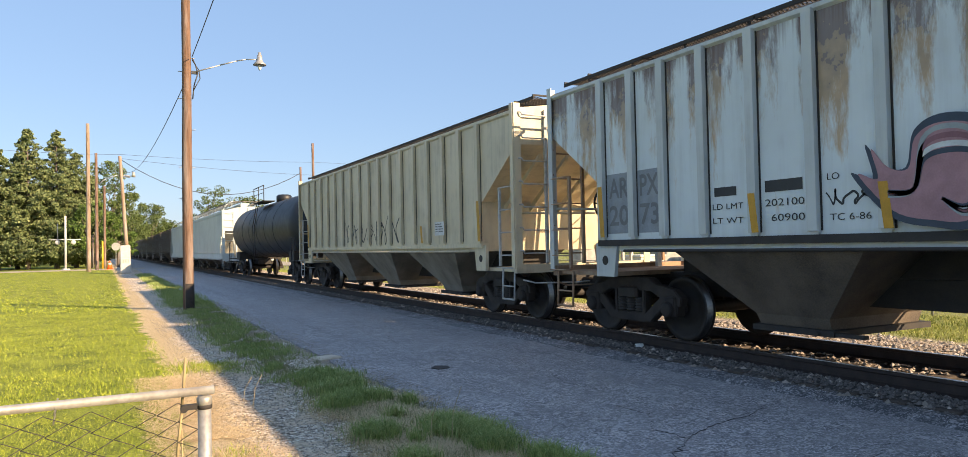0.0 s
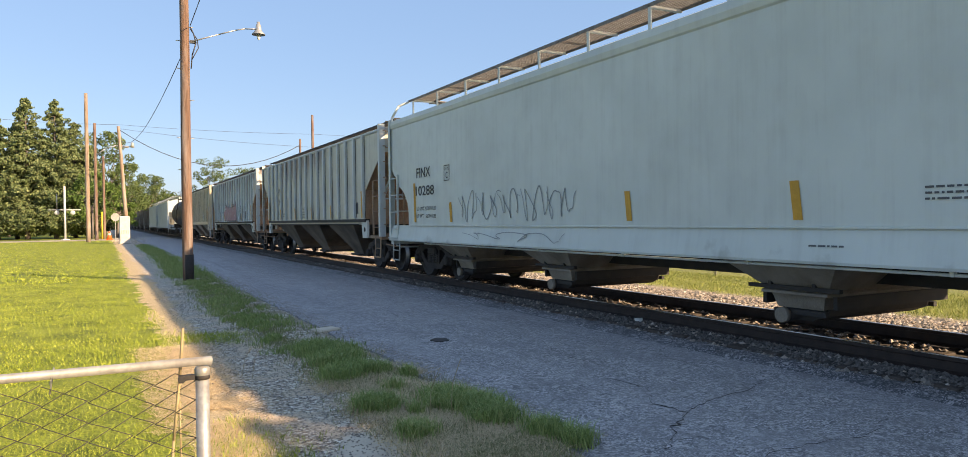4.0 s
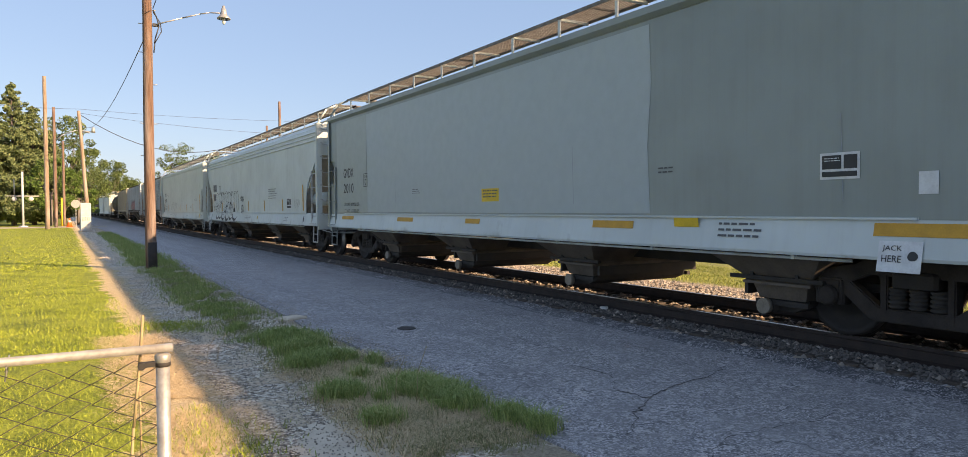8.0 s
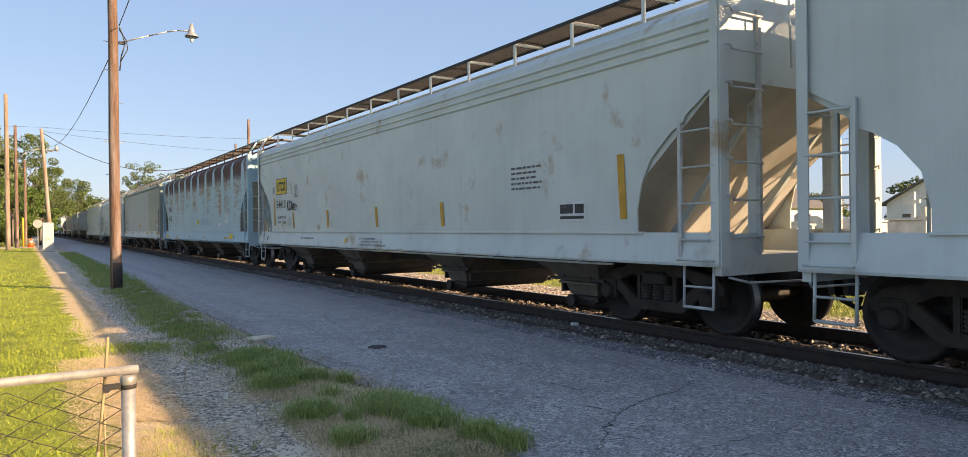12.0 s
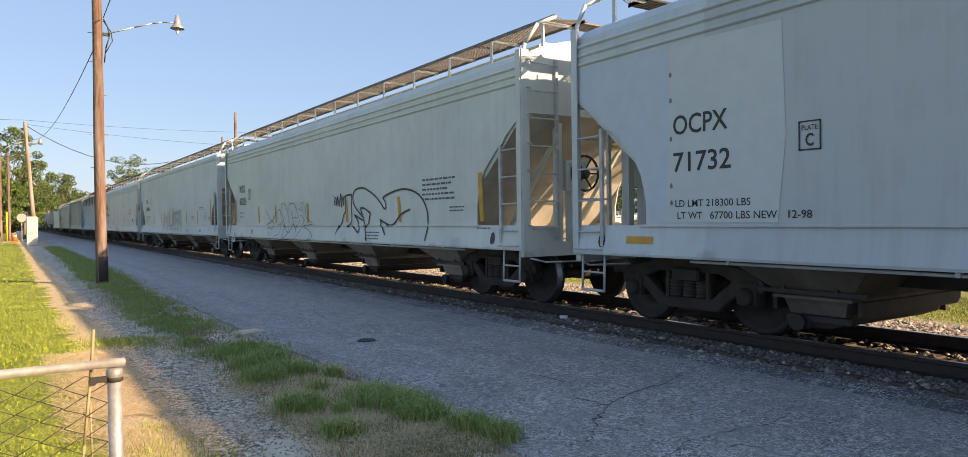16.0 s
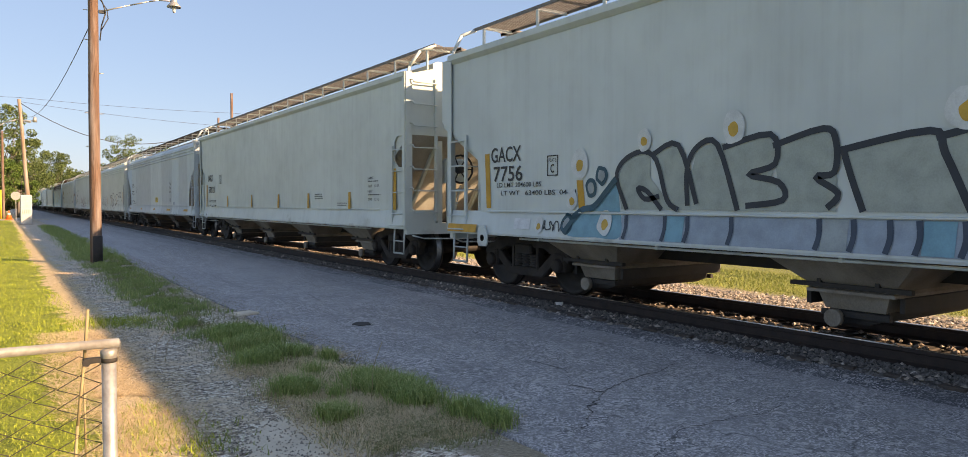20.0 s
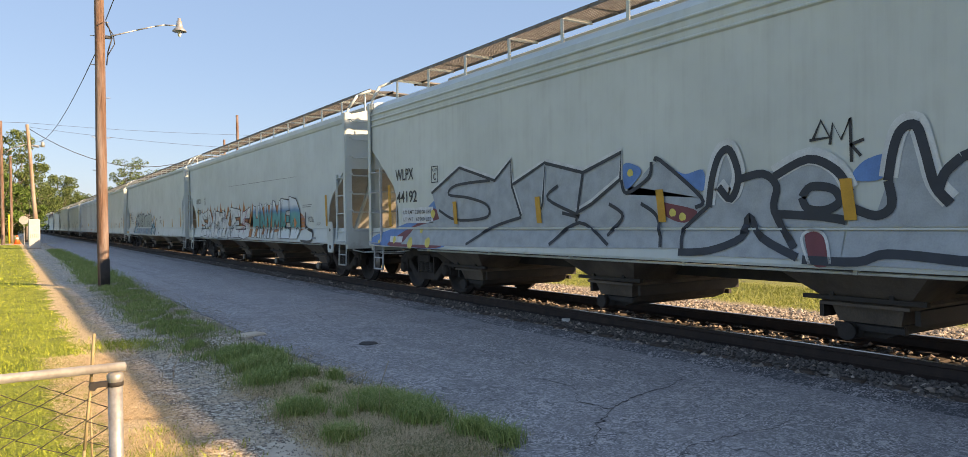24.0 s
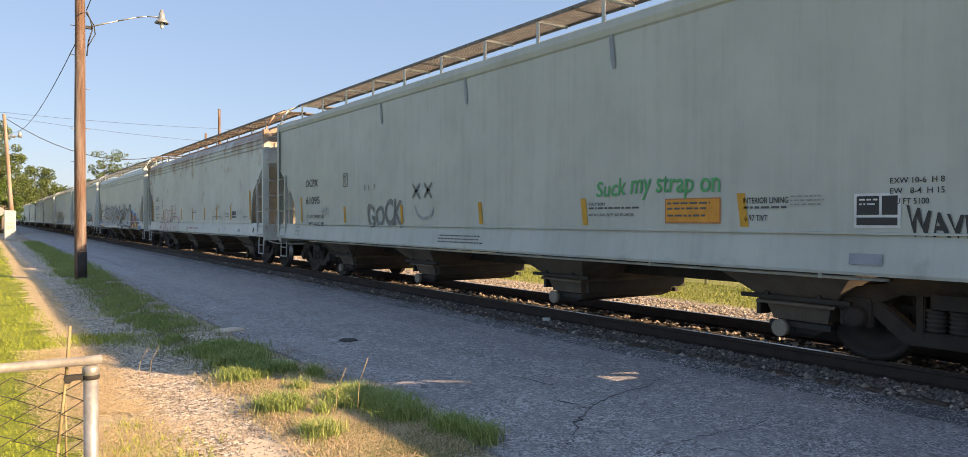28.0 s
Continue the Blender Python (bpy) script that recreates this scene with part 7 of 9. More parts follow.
def marks(key, owner, number, s0, s1, z_top, h=0.24, gap=0.20, plate=None, num_s=None, limits=None, mat="ink", bold=0.012):
    words(key, owner, s0, s1, z_top - h, z_top, mat, bold)
    a, b = num_s or (s0, s1)
    words(key, number, a, b, z_top - 2 * h - gap, z_top - h - gap, mat, bold)
    if limits:
        z = z_top - 2 * h - gap - 0.26
        words(key, "LD LMT " + limits[0] + " LBS", a + 0.05, a + 1.15, z - 0.085, z, mat, 0.0)
        words(key, "LT WT   " + limits[1] + " LBS", a + 0.05, a + 1.15, z - 0.26, z - 0.175, mat, 0.0)
    if plate:
        plate_c(key, *plate)


GLYPH = {
    "C": [(1, 0.95), (0.6, 1), (0.15, 0.9), (0, 0.5), (0, 0), (0.35, 0), (0.5, 0.12), (0.95, 0.1), (0.95, 0.36), (0.6, 0.4), (0.55, 0.6), (0.95, 0.66)],
    "H": [(0, 0), (0, 1), (0.35, 1), (0.4, 0.62), (0.6, 0.62), (0.65, 1), (1, 1), (1, 0), (0.65, 0), (0.6, 0.36), (0.4, 0.36), (0.35, 0)],
    "E": [(0, 0), (0, 1), (1, 1), (1, 0.74), (0.5, 0.72), (0.5, 0.61), (0.85, 0.61), (0.85, 0.42), (0.5, 0.41), (0.5, 0.28), (1, 0.28), (1, 0)],
    "D": [(0, 0), (0, 1), (0.7, 1), (1, 0.72), (1, 0.28), (0.7, 0)],
    "A": [(0, 0), (0.08, 1), (0.92, 1), (1, 0), (0.65, 0), (0.6, 0.3), (0.4, 0.3), (0.35, 0)],
    "Y": [(0.3, 0), (0.33, 0.42), (0, 1), (0.3, 1), (0.5, 0.66), (0.7, 1), (1, 1), (0.68, 0.42), (0.68, 0)],
    "M": [(0, 0), (0.05, 1), (0.3, 1), (0.5, 0.62), (0.7, 1), (0.95, 1), (1, 0), (0.72, 0), (0.7, 0.5), (0.5, 0.22), (0.3, 0.5), (0.28, 0)],
    "S": [(0, 0), (0, 0.3), (0.6, 0.32), (0.6, 0.42), (0.05, 0.55), (0, 0.95), (0.4, 1), (1, 1), (0.95, 0.72), (0.45, 0.72), (0.45, 0.64), (1, 0.52), (1, 0.05), (0.6, 0)],
    "T": [(0.3, 0), (0.34, 0.68), (0, 0.68), (0, 1), (1, 1), (1, 0.7), (0.68, 0.68), (0.7, 0)],
    "K": [(0, 0), (0, 1), (0.34, 1), (0.36, 0.66), (0.7, 1), (1, 0.95), (0.62, 0.52), (1, 0), (0.66, 0), (0.36, 0.4), (0.34, 0)],
    "N": [(0, 0), (0, 1), (0.32, 1), (0.66, 0.5), (0.68, 1), (1, 1), (1, 0), (0.7, 0), (0.35, 0.5), (0.32, 0)],
    "U": [(0, 0.2), (0, 1), (0.34, 1), (0.36, 0.34), (0.64, 0.34), (0.66, 1), (1, 1), (1, 0.2), (0.7, 0), (0.3, 0)],
}


def piece(key, body, edges, z0, tops, fill, line, width=0.05, spike=0.0, soft=True, halo="", lift=0.006, seed=0):
    """Sprayed letters, each a filled shape with its own outline."""
    rnd = random.Random(seed)
    for k, ch in enumerate(body):
        a, b, top = edges[k] - 0.03, edges[k + 1] + 0.03, tops[k % len(tops)]
        pts = []
        for i, (u, v) in enumerate(GLYPH[ch]):
            up = spike * (0.6 + 0.5 * rnd.random()) * (1 if i % 2 else 0.1) if v > 0.9 else -spike * 0.5 * rnd.random() * (v < 0.05)
            lean = 0.12 * (v - 0.5) * math.sin(k * 1.7 + seed)
            pts.append((a + (b - a) * (u + lean + rnd.uniform(-0.03, 0.03)), z0 + (top - z0) * (v + up)))
        path = smooth(pts, 4, True) if soft else pts
        area = sum(p[0] * q[1] - q[0] * p[1] for p, q in zip(path, path[1:] + path[:1]))
        face = path if area > 0 else path[::-1]
        up = lift + 0.0016 * k
        loop = path + path[:2]
        if halo:
            ribbon(key, loop, width * 1.9, halo, up - 0.0012)
        lay("graffiti_letter", key, face, [tuple(range(len(face)))], M[fill], up, "sprayed graffiti letter")
        ribbon(key, loop, width, line, up + 0.0012)


def ribbon(key, path, width, mat, lift):
    v, f = [], []
    for i, (s, z) in enumerate(path):
        p, q = path[max(0, i - 1)], path[min(len(path) - 1, i + 1)]
        dx, dz = q[0] - p[0], q[1] - p[1]
        d = math.hypot(dx, dz) or 1
        w = width / 2 * (0.85 + 0.3 * math.sin(i * 0.9))
        v += [(s - dz / d * w, z + dx / d * w), (s + dz / d * w, z - dx / d * w)]
        if i:
            f.append((2 * i - 2, 2 * i - 1, 2 * i + 1, 2 * i))
    return lay("graffiti_outline", key, v, f, M[mat], lift, "sprayed outline")


M["night"] = paint_mat("near_black_outline", (0.022, 0.030, 0.042))
M["deep_teal"] = paint_mat("deep_teal_line", (0.02, 0.085, 0.115))
M["patch_blue"] = paint_mat("blue_grey_repaint", (0.47, 0.555, 0.62), 0.93)
M["stone_spray"] = paint_mat("stone_grey_spray", (0.37, 0.41, 0.36))
M["steel_spray"] = paint_mat("steel_grey_spray", (0.37, 0.41, 0.43))
M["patch_lo"] = paint_mat("dull_repaint", (0.43, 0.475, 0.485), 0.92)
M["patch_hi"] = paint_mat("fresh_repaint", (0.52, 0.57, 0.575), 0.94)
M["orange_sign"] = paint_mat("orange_sticker", (0.74, 0.31, 0.035))

def shape(key, pts, mat, lift, label="sprayed graffiti letter"):
    """A filled letter with straight sides."""
    area = sum(a[0] * b[1] - b[0] * a[1] for a, b in zip(pts, pts[1:] + pts[:1]))
    pts = pts if area > 0 else pts[::-1]
    return lay("graffiti_letter", key, pts, [tuple(range(len(pts)))], M[mat], lift, label)


def edge(key, pts, width, mat, lift, label="sprayed outline", n=4):
    return stroke(key, pts, width, mat, lift, False, "graffiti_outline", label, n)


# tan car: black scrawl
for i in range(4):
    scribble("tan", 5.8 + i * 1.25, 7.1 + i * 1.25, 1.5, 2.2, "ink", 20 + i, 3, 0.06)
rect("tan", 12.8, 13.3, 1.66, 1.96, "silver", 0.09)
small_print("tan", 12.85, 13.25, 1.7, 1.92, 4, "ink", 5, 0.095)
stripes("tan", [1.45, 12.0, 14.9], (1.5, 1.9), (1.5, 2.3), 0.11, 0.09)

# old rusty car: pink piece, patches
for a, b, t0, t1 in ((1.50, 2.04, "AR", "20"), (2.19, 2.68, "PX", "73")):
    rect("old", a, b, 1.55, 2.42, "plate_mid", 0.016)
    words("old", t0, a + 0.06, b - 0.06, 2.07, 2.35, "plate_grey", 0.02, 0.02)
    words("old", t1, a + 0.06, b - 0.06, 1.67, 1.95, "plate_grey", 0.02, 0.02)
rect("old", 3.63, 3.98, 1.95, 2.06, "ink", 0.016)
rect("old", 4.40, 4.90, 1.95, 2.08, "ink", 0.016)
words("old", "LD LMT", 3.60, 4.08, 1.79, 1.86, "ink", 0.0, 0.018)
words("old", "LT WT", 3.60, 4.08, 1.62, 1.69, "ink", 0.0, 0.018)
words("old", "202100", 4.40, 4.92, 1.79, 1.87, "ink", 0.0, 0.018)
words("old", "60900", 4.48, 4.92, 1.62, 1.70, "ink", 0.0, 0.018)
scribble("old", 5.18, 5.74, 1.74, 1.94, "ink", 9, 4, 0.03)
words("old", "LO", 5.2, 5.34, 2.02, 2.09, "ink", 0.0, 0.018)
words("old", "TC 6-86", 5.22, 5.68, 1.60, 1.67, "ink", 0.0, 0.018)
tail = [(5.52, 2.05), (5.75, 1.98), (5.68, 2.32), (5.86, 2.1), (6.08, 2.06), (6.16, 2.38), (6.4, 2.5), (6.75, 2.42), (6.95, 2.1), (6.7, 1.52), (6.3, 1.5), (5.9, 1.62)]
blob("old", tail, "navy", 0.088)
blob("old", [(6.3 + (s - 6.3) * 0.9, 1.95 + (z - 1.95) * 0.86) for s, z in tail], "pink", 0.091)
for a, b, c in ((1.0, 0.0, "ltgrey"), (0.72, 0.02, "rose"), (0.45, 0.04, "egg_white"), (0.25, 0.05, "navy")):
    stroke("old", [(5.9, 1.8 + b), (6.15, 1.85), (6.25, 2.05 + 0.25 * a), (6.5, 2.1 + 0.28 * a), (6.72, 2.05 + 0.2 * a), (6.78, 1.85), (6.6, 1.7 - 0.1 * a), (6.4, 1.75)], 0.05, c, 0.094)
for k, (s0, s1, top) in enumerate(((6.85, 7.55, 2.5), (7.45, 8.2, 2.36), (8.1, 8.95, 2.45), (8.85, 9.6, 2.38), (9.5, 10.35, 2.5))):
    w = s1 - s0
    body = [(s0, 1.52), (s0 - 0.02, 1.9), (s0 + 0.08 * w, top), (s0 + 0.3 * w, top - 0.2), (s0 + 0.6 * w, top - 0.12), (s0 + 0.86 * w, top + 0.1), (s1, 1.95), (s1 + 0.03, 1.54), (s0 + 0.5 * w, 1.47)]
    blob("old", body, "navy", 0.088 + 0.001 * k)
    blob("old", [(s0 + w / 2 + (s - s0 - w / 2) * 0.9, 1.93 + (z - 1.93) * 0.88) for s, z in body], "pink", 0.095 + 0.001 * k)
    for q in range(5):
        cs, cz, r = s0 + w * (0.25 + 0.12 * q), 1.68 + 0.17 * ((q * 2 + k) % 4), 0.10 + 0.02 * (q % 3)
        stroke("old", [(cs + r * math.cos(v) * 1.1, cz + r * math.sin(v) * 1.3) for v in [k + q + i * 0.8 for i in range(6)]], 0.026, ("egg_white", "rose", "ltgrey", "rose", "navy")[q], 0.102, label="curling spray line")
rect("old", 10.5, 11.0, 1.74, 2.28, "plate_grey", 0.016)
rect("old", 11.12, 11.72, 1.55, 1.9, "plate_grey", 0.016)
rect("old", 11.98, 12.42, 1.62, 2.02, "plate_grey", 0.016)
rect("old", 12.72, 13.1, 1.6, 2.0, "plate_grey", 0.016)
words("old", "NOBODY", 11.2, 11.75, 2.16, 2.3, "ink", 0.0, 0.02, warp=0.15)
words("old", "LOVES", 11.24, 11.7, 1.98, 2.12, "ink", 0.0, 0.02, warp=0.15)
words("old", "ME", 11.34, 11.62, 1.80, 1.94, "ink", 0.0, 0.02, warp=0.15)
scribble("old", 11.98, 12.45, 2.05, 2.3, "ink", 77, 4, 0.03)
small_print("old", 12.7, 13.1, 2.1, 2.35, 3, "faint", 4, 0.018)
for a, r in ((14.35, 0.16), (14.6, 0.14), (14.85, 0.13), (14.5, 0.15)):
    z = 2.75 + 0.35 * (a - 14.35)
    stroke("old", [(a + r * math.cos(q), z + r * math.sin(q)) for q in [i * 0.7 for i in range(10)]], 0.025, "grey_tag", 0.016)
stripes("old", [1.41, 4.26, 5.85, 7.65, 9.44, 11.89, 14.74], (1.5, 1.95), (1.5, 2.25), 0.1, 0.092)

# grey-cream car
words("cream", "AR", 2.7, 3.08, 2.52, 2.76, "ink", 0.015, 0.018)
words("cream", "PX", 3.28, 3.66, 2.53, 2.78, "ink", 0.015, 0.018)
words("cream", "10", 2.74, 3.06, 2.10, 2.34, "ink", 0.015, 0.018)
words("cream", "35", 3.28, 3.66, 2.12, 2.36, "ink", 0.015, 0.018)
words("cream", "LD LMT", 2.7, 3.05, 1.72, 1.78, "ink", 0.01, 0.018)
words("cream", "201500", 3.3, 3.65, 1.72, 1.79, "ink", 0.01, 0.018)
words("cream", "LT WT", 2.7, 3.05, 1.58, 1.64, "ink", 0.01, 0.018)
words("cream", "CAUTION", 7.45, 8.0, 1.83, 1.93, "ink", 0.01, 0.018)
small_print("cream", 7.4, 8.05, 1.5, 1.78, 3, "ink", 12, 0.018)
small_print("cream", 4.05, 4.6, 1.55, 1.75, 2, "ink", 13, 0.018)
stripes("cream", [1.55, 3.92, 6.45, 8.92, 11.4, 14.6], (1.5, 1.92), (1.5, 2.25), 0.1, 0.09)
rect("cream", 13.6, 14.1, 1.62, 1.95, "ink", 0.016)

# first clean white car
marks("fx1", "FINX", "10288", 1.75, 2.55, 2.62, 0.22, 0.2, (3.3, 2.25), (1.7, 2.75), ("220000", "66000"))
for k in range(5):
    scribble("fx1", 4.0 + k * 0.85, 4.9 + k * 0.85, 1.4, 1.95, "faint", 90 + k, 3, 0.03)
scribble("fx1", 4.2, 8.1, 1.0, 1.18, "faint", 99, 4, 0.02)
stripes("fx1", [1.6, 3.6, 9.5, 12.3, 14.8, 17.25], (1.36, 1.78), (1.36, 2.28), 0.12)
small_print("fx1", 13.7, 14.25, 1.5, 1.66, 3, "ink", 21)
small_print("fx1", 15.35, 16.5, 1.92, 2.04, 2, "ink", 22)
rect("fx1", 16.75, 17.0, 1.0, 1.1, "plate_mid")
rect("fx1", 17.2, 17.4, 0.95, 1.24, "yellow_sign")
scribble("fx1", 17.55, 18.1, 0.98, 1.24, "ink", 33, 6, 0.018)
small_print("fx1", 12.5, 13.0, 1.05, 1.1, 1, "ink", 23)

# black outline throw-up
rect("gp", 1.58, 2.46, 2.28, 2.63, "plate_grey")
rect("gp", 1.66, 2.24, 1.84, 2.18, "plate_grey")
words("gp", "GPLX", 1.65, 2.40, 2.34, 2.57, "ink", 0.015)
words("gp", "687", 1.72, 2.18, 1.90, 2.12, "ink", 0.015)
words("gp", "LD LMT 220500", 1.66, 2.33, 1.53, 1.60, "print", 0.004)
words("gp", "LT WT   65500", 1.68, 2.36, 1.39, 1.46, "print", 0.004)
plate_c("gp", 3.2, 2.2)
def outline(key, mat, width, *lines):
    for pts in lines:
        stroke(key, list(pts), width, mat, 0.009, False, "graffiti_line", "black sprayed outline", 8)


outline("gp", "ink", 0.024,
        [(2.42, 1.33), (2.3, 1.6), (2.22, 1.91), (2.28, 2.12), (2.4, 2.12), (2.45, 1.92), (2.52, 1.94), (2.53, 2.16), (2.68, 2.22), (2.83, 2.16), (2.85, 2.02)],
        [(2.85, 2.10), (3.0, 2.16), (3.13, 2.14), (3.13, 1.9), (3.12, 1.68), (2.85, 1.65), (2.59, 1.72)],
        [(2.55, 1.55), (2.8, 1.62), (3.05, 1.62), (3.22, 1.45), (3.24, 1.25)],
        [(2.6, 1.5), (2.85, 1.48), (3.12, 1.38), (3.2, 1.2)],
        [(3.13, 2.14), (3.25, 2.22), (3.4, 2.22), (3.56, 2.12), (3.58, 1.95)],
        [(3.58, 2.02), (3.72, 2.13), (3.8, 2.10), (3.8, 1.7), (3.78, 1.5)],
        [(3.6, 1.5), (3.55, 1.3), (3.6, 1.18), (3.72, 1.2), (3.75, 1.45)],
        [(3.75, 1.3), (3.85, 1.17), (3.97, 1.2), (3.95, 1.5), (3.9, 1.62)],
        [(3.95, 1.22), (4.1, 1.17), (4.21, 1.25), (4.2, 1.5), (4.06, 1.66)],
        [(3.62, 2.1), (3.72, 2.2), (3.86, 2.23), (4.02, 2.16), (4.08, 1.95), (4.1, 1.75)],
        [(4.1, 2.15), (4.25, 2.22), (4.42, 2.18), (4.47, 2.05), (4.47, 1.85)],
        [(4.47, 2.1), (4.58, 2.13), (4.72, 2.15), (4.70, 1.8), (4.70, 1.5), (4.75, 1.42)],
        [(4.3, 2.15), (4.33, 1.8), (4.4, 1.47), (4.3, 1.45), (4.24, 1.36)],
        [(4.72, 1.5), (4.62, 1.5), (4.66, 1.3), (4.76, 1.24), (4.86, 1.35), (4.8, 1.5), (4.62, 1.52)],
        [(5.08, 1.80), (4.92, 1.78), (4.82, 1.95), (4.78, 2.12), (4.86, 2.22), (4.98, 2.24), (5.12, 2.18), (5.14, 2.05), (5.14, 1.9)],
        [(5.15, 2.15), (5.28, 2.2), (5.44, 2.19), (5.43, 1.9), (5.41, 1.65), (5.15, 1.62), (4.92, 1.6)],
        [(4.9, 1.5), (5.1, 1.7), (5.35, 1.75), (5.55, 1.68), (5.64, 1.5)],
        [(4.8, 1.42), (5.0, 1.52), (5.2, 1.55), (5.36, 1.45), (5.40, 1.3)],
        [(5.44, 2.12), (5.6, 2.19), (5.76, 2.16), (5.87, 2.05), (5.89, 1.78)],
        [(5.9, 2.04), (6.07, 2.08), (6.08, 1.8), (6.11, 1.52), (5.95, 1.5)],
        [(5.7, 1.46), (5.75, 1.25), (5.85, 1.22), (5.93, 1.4)],
        [(5.93, 1.24), (6.05, 1.18), (6.15, 1.22), (6.05, 1.48)],
        [(6.15, 1.22), (6.25, 1.19), (6.33, 1.26), (6.25, 1.5), (6.1, 1.62)],
        [(5.9, 1.5), (6.1, 1.65), (6.3, 1.6), (6.42, 1.44)],
        [(5.92, 2.08), (6.05, 2.18), (6.2, 2.22), (6.36, 2.15), (6.43, 2.0), (6.43, 1.84)],
        [(6.44, 2.05), (6.6, 2.07), (6.78, 2.1), (6.74, 1.8), (6.72, 1.47), (6.5, 1.46)],
        [(6.62, 2.1), (6.7, 2.2), (6.85, 2.22), (7.0, 2.15), (7.08, 1.95), (7.06, 1.6), (7.2, 1.5)],
        [(7.1, 2.1), (7.3, 2.2), (7.5, 2.12), (7.55, 1.8), (7.5, 1.45), (7.3, 1.35), (7.15, 1.45)])
for s, z, a, b in ((2.45, 1.28, 0.1, 0.05), (2.62, 1.56, 0.13, 0.04), (3.5, 1.56, 0.08, 0.09), (4.5, 1.33, 0.15, 0.07), (4.9, 1.56, 0.1, 0.07), (5.66, 1.48, 0.1, 0.09), (6.62, 1.38, 0.2, 0.1), (5.98, 2.07, 0.1, 0.05), (4.18, 2.15, 0.08, 0.04), (3.66, 2.1, 0.08, 0.05)):
    blob("gp", [(s + a * math.cos(q), z + b * math.sin(q) - 0.03 * math.cos(2 * q)) for q in [i * math.tau / 8 for i in range(8)]], "ink", 0.011)
for s0, s1, d in ((2.4, 3.05, 0.22), (2.95, 3.7, 0.20), (3.7, 4.6, 0.24), (4.62, 5.55, 0.26), (5.45, 6.3, 0.22), (6.25, 7.3, 0.24)):
    w = s1 - s0
    blob("gp", [(s0, 1.2), (s0 + 0.1 * w, 1.2 - 0.75 * d), (s0 + 0.4 * w, 1.2 - 1.15 * d), (s0 + 0.75 * w, 1.2 - d), (s1, 1.2 - 0.25 * d), (s0 + 0.75 * w, 1.2 - 0.68 * d), (s0 + 0.4 * w, 1.2 - 0.7 * d), (s0 + 0.15 * w, 1.2 - 0.35 * d)], "ink", 0.009)
for s, z in ((3.64, 1.76), (5.78, 1.7)):
    disc("gp", s, z, 0.065, "ink", 0.012, 1.25, 4)
    for a in range(4):
        q = a * math.pi / 4 + 0.2
        stroke("gp", [(s + 0.14 * (-1 if s < 4 else 1) - 0.13 * math.cos(q), z - 0.14 * math.sin(q)), (s + 0.14 * (-1 if s < 4 else 1) + 0.13 * math.cos(q), z + 0.14 * math.sin(q))], 0.025, "ink", 0.012)
for s, z in ((2.7, 1.28), (5.02, 1.27)):
    stroke("gp", [(s + 0.09 * math.cos(q), z + 0.08 * math.sin(q)) for q in [i * 0.8 for i in range(9)]], 0.02, "ink", 0.01, False)
scribble("gp", 7.9, 8.6, 1.75, 2.0, "ink", 42, 4, 0.04)
scribble("gp", 8.0, 8.6, 1.25, 1.6, "ink", 43, 4, 0.04)
stripes("gp", [1.62, 3.85, 6.55, 9.44, 12.13, 14.74, 17.2], (1.36, 1.75), (1.36, 2.18), 0.12)
data_board("gp", 15.3, 15.85, 1.42, 1.78)
small_print("gp", 12.8, 14.0, 1.75, 2.15, 5, "faint", 44)
small_print("gp", 8.85, 10.0, 0.98, 1.16, 3, "faint", 45)
rect("gp", 2.3, 2.75, 0.98, 1.12, "silver")
disc("gp", 11.1, 1.1, 0.07, "yellow_sign", 0.006)
rect("gp", 14.0, 14.4, 1.0, 1.15, "silver")
small_print("gp", 15.0, 15.6, 0.98, 1.15, 3, "faint", 46)
disc("gp", 1.25, 1.12, 0.05, "ink", 0.006, 1.6)
disc("gp", 17.35, 1.1, 0.06, "ink", 0.006, 1.8)
scribble("gp", 16.2, 16.9, 1.45, 1.75, "grey_tag", 47, 5, 0.015)

# grey car with patches
M["grey_light"] = paint_mat("faded_grey_repaint", (0.325, 0.368, 0.350), 0.94, 0.4)
M["grey_blue"] = paint_mat("blue_grey_side_repaint", (0.355, 0.415, 0.425), 0.94, 0.4)
shape("gv", [(0.62, 1.32), (2.90, 1.32), (2.87, 2.4), (2.86, 3.74), (0.62, 3.74)], "grey_light", 0.0022, "faded repainted grey panel")
shape("gv", [(2.91, 1.32), (12.95, 1.32), (12.95 - 0.05, 2.2), (12.95 + 0.02, 3.0), (12.95 - 0.02, 3.74), (2.88, 3.74), (2.89, 2.4)], "grey_blue", 0.0024, "blue-grey repainted panel")
for a in (4.65, 11.3, 15.6):
    edge("gv", [(a, 2.3), (a + 0.01, 2.0), (a + 0.03, 1.45)], 0.008, "plate_mid", 0.0035, "thin dark paint run")
marks("gv", "GVDX", "2010", 1.18, 1.93, 2.47, 0.24, 0.16, (2.66, 1.96, 0.27), None, ("202900", "67100"))
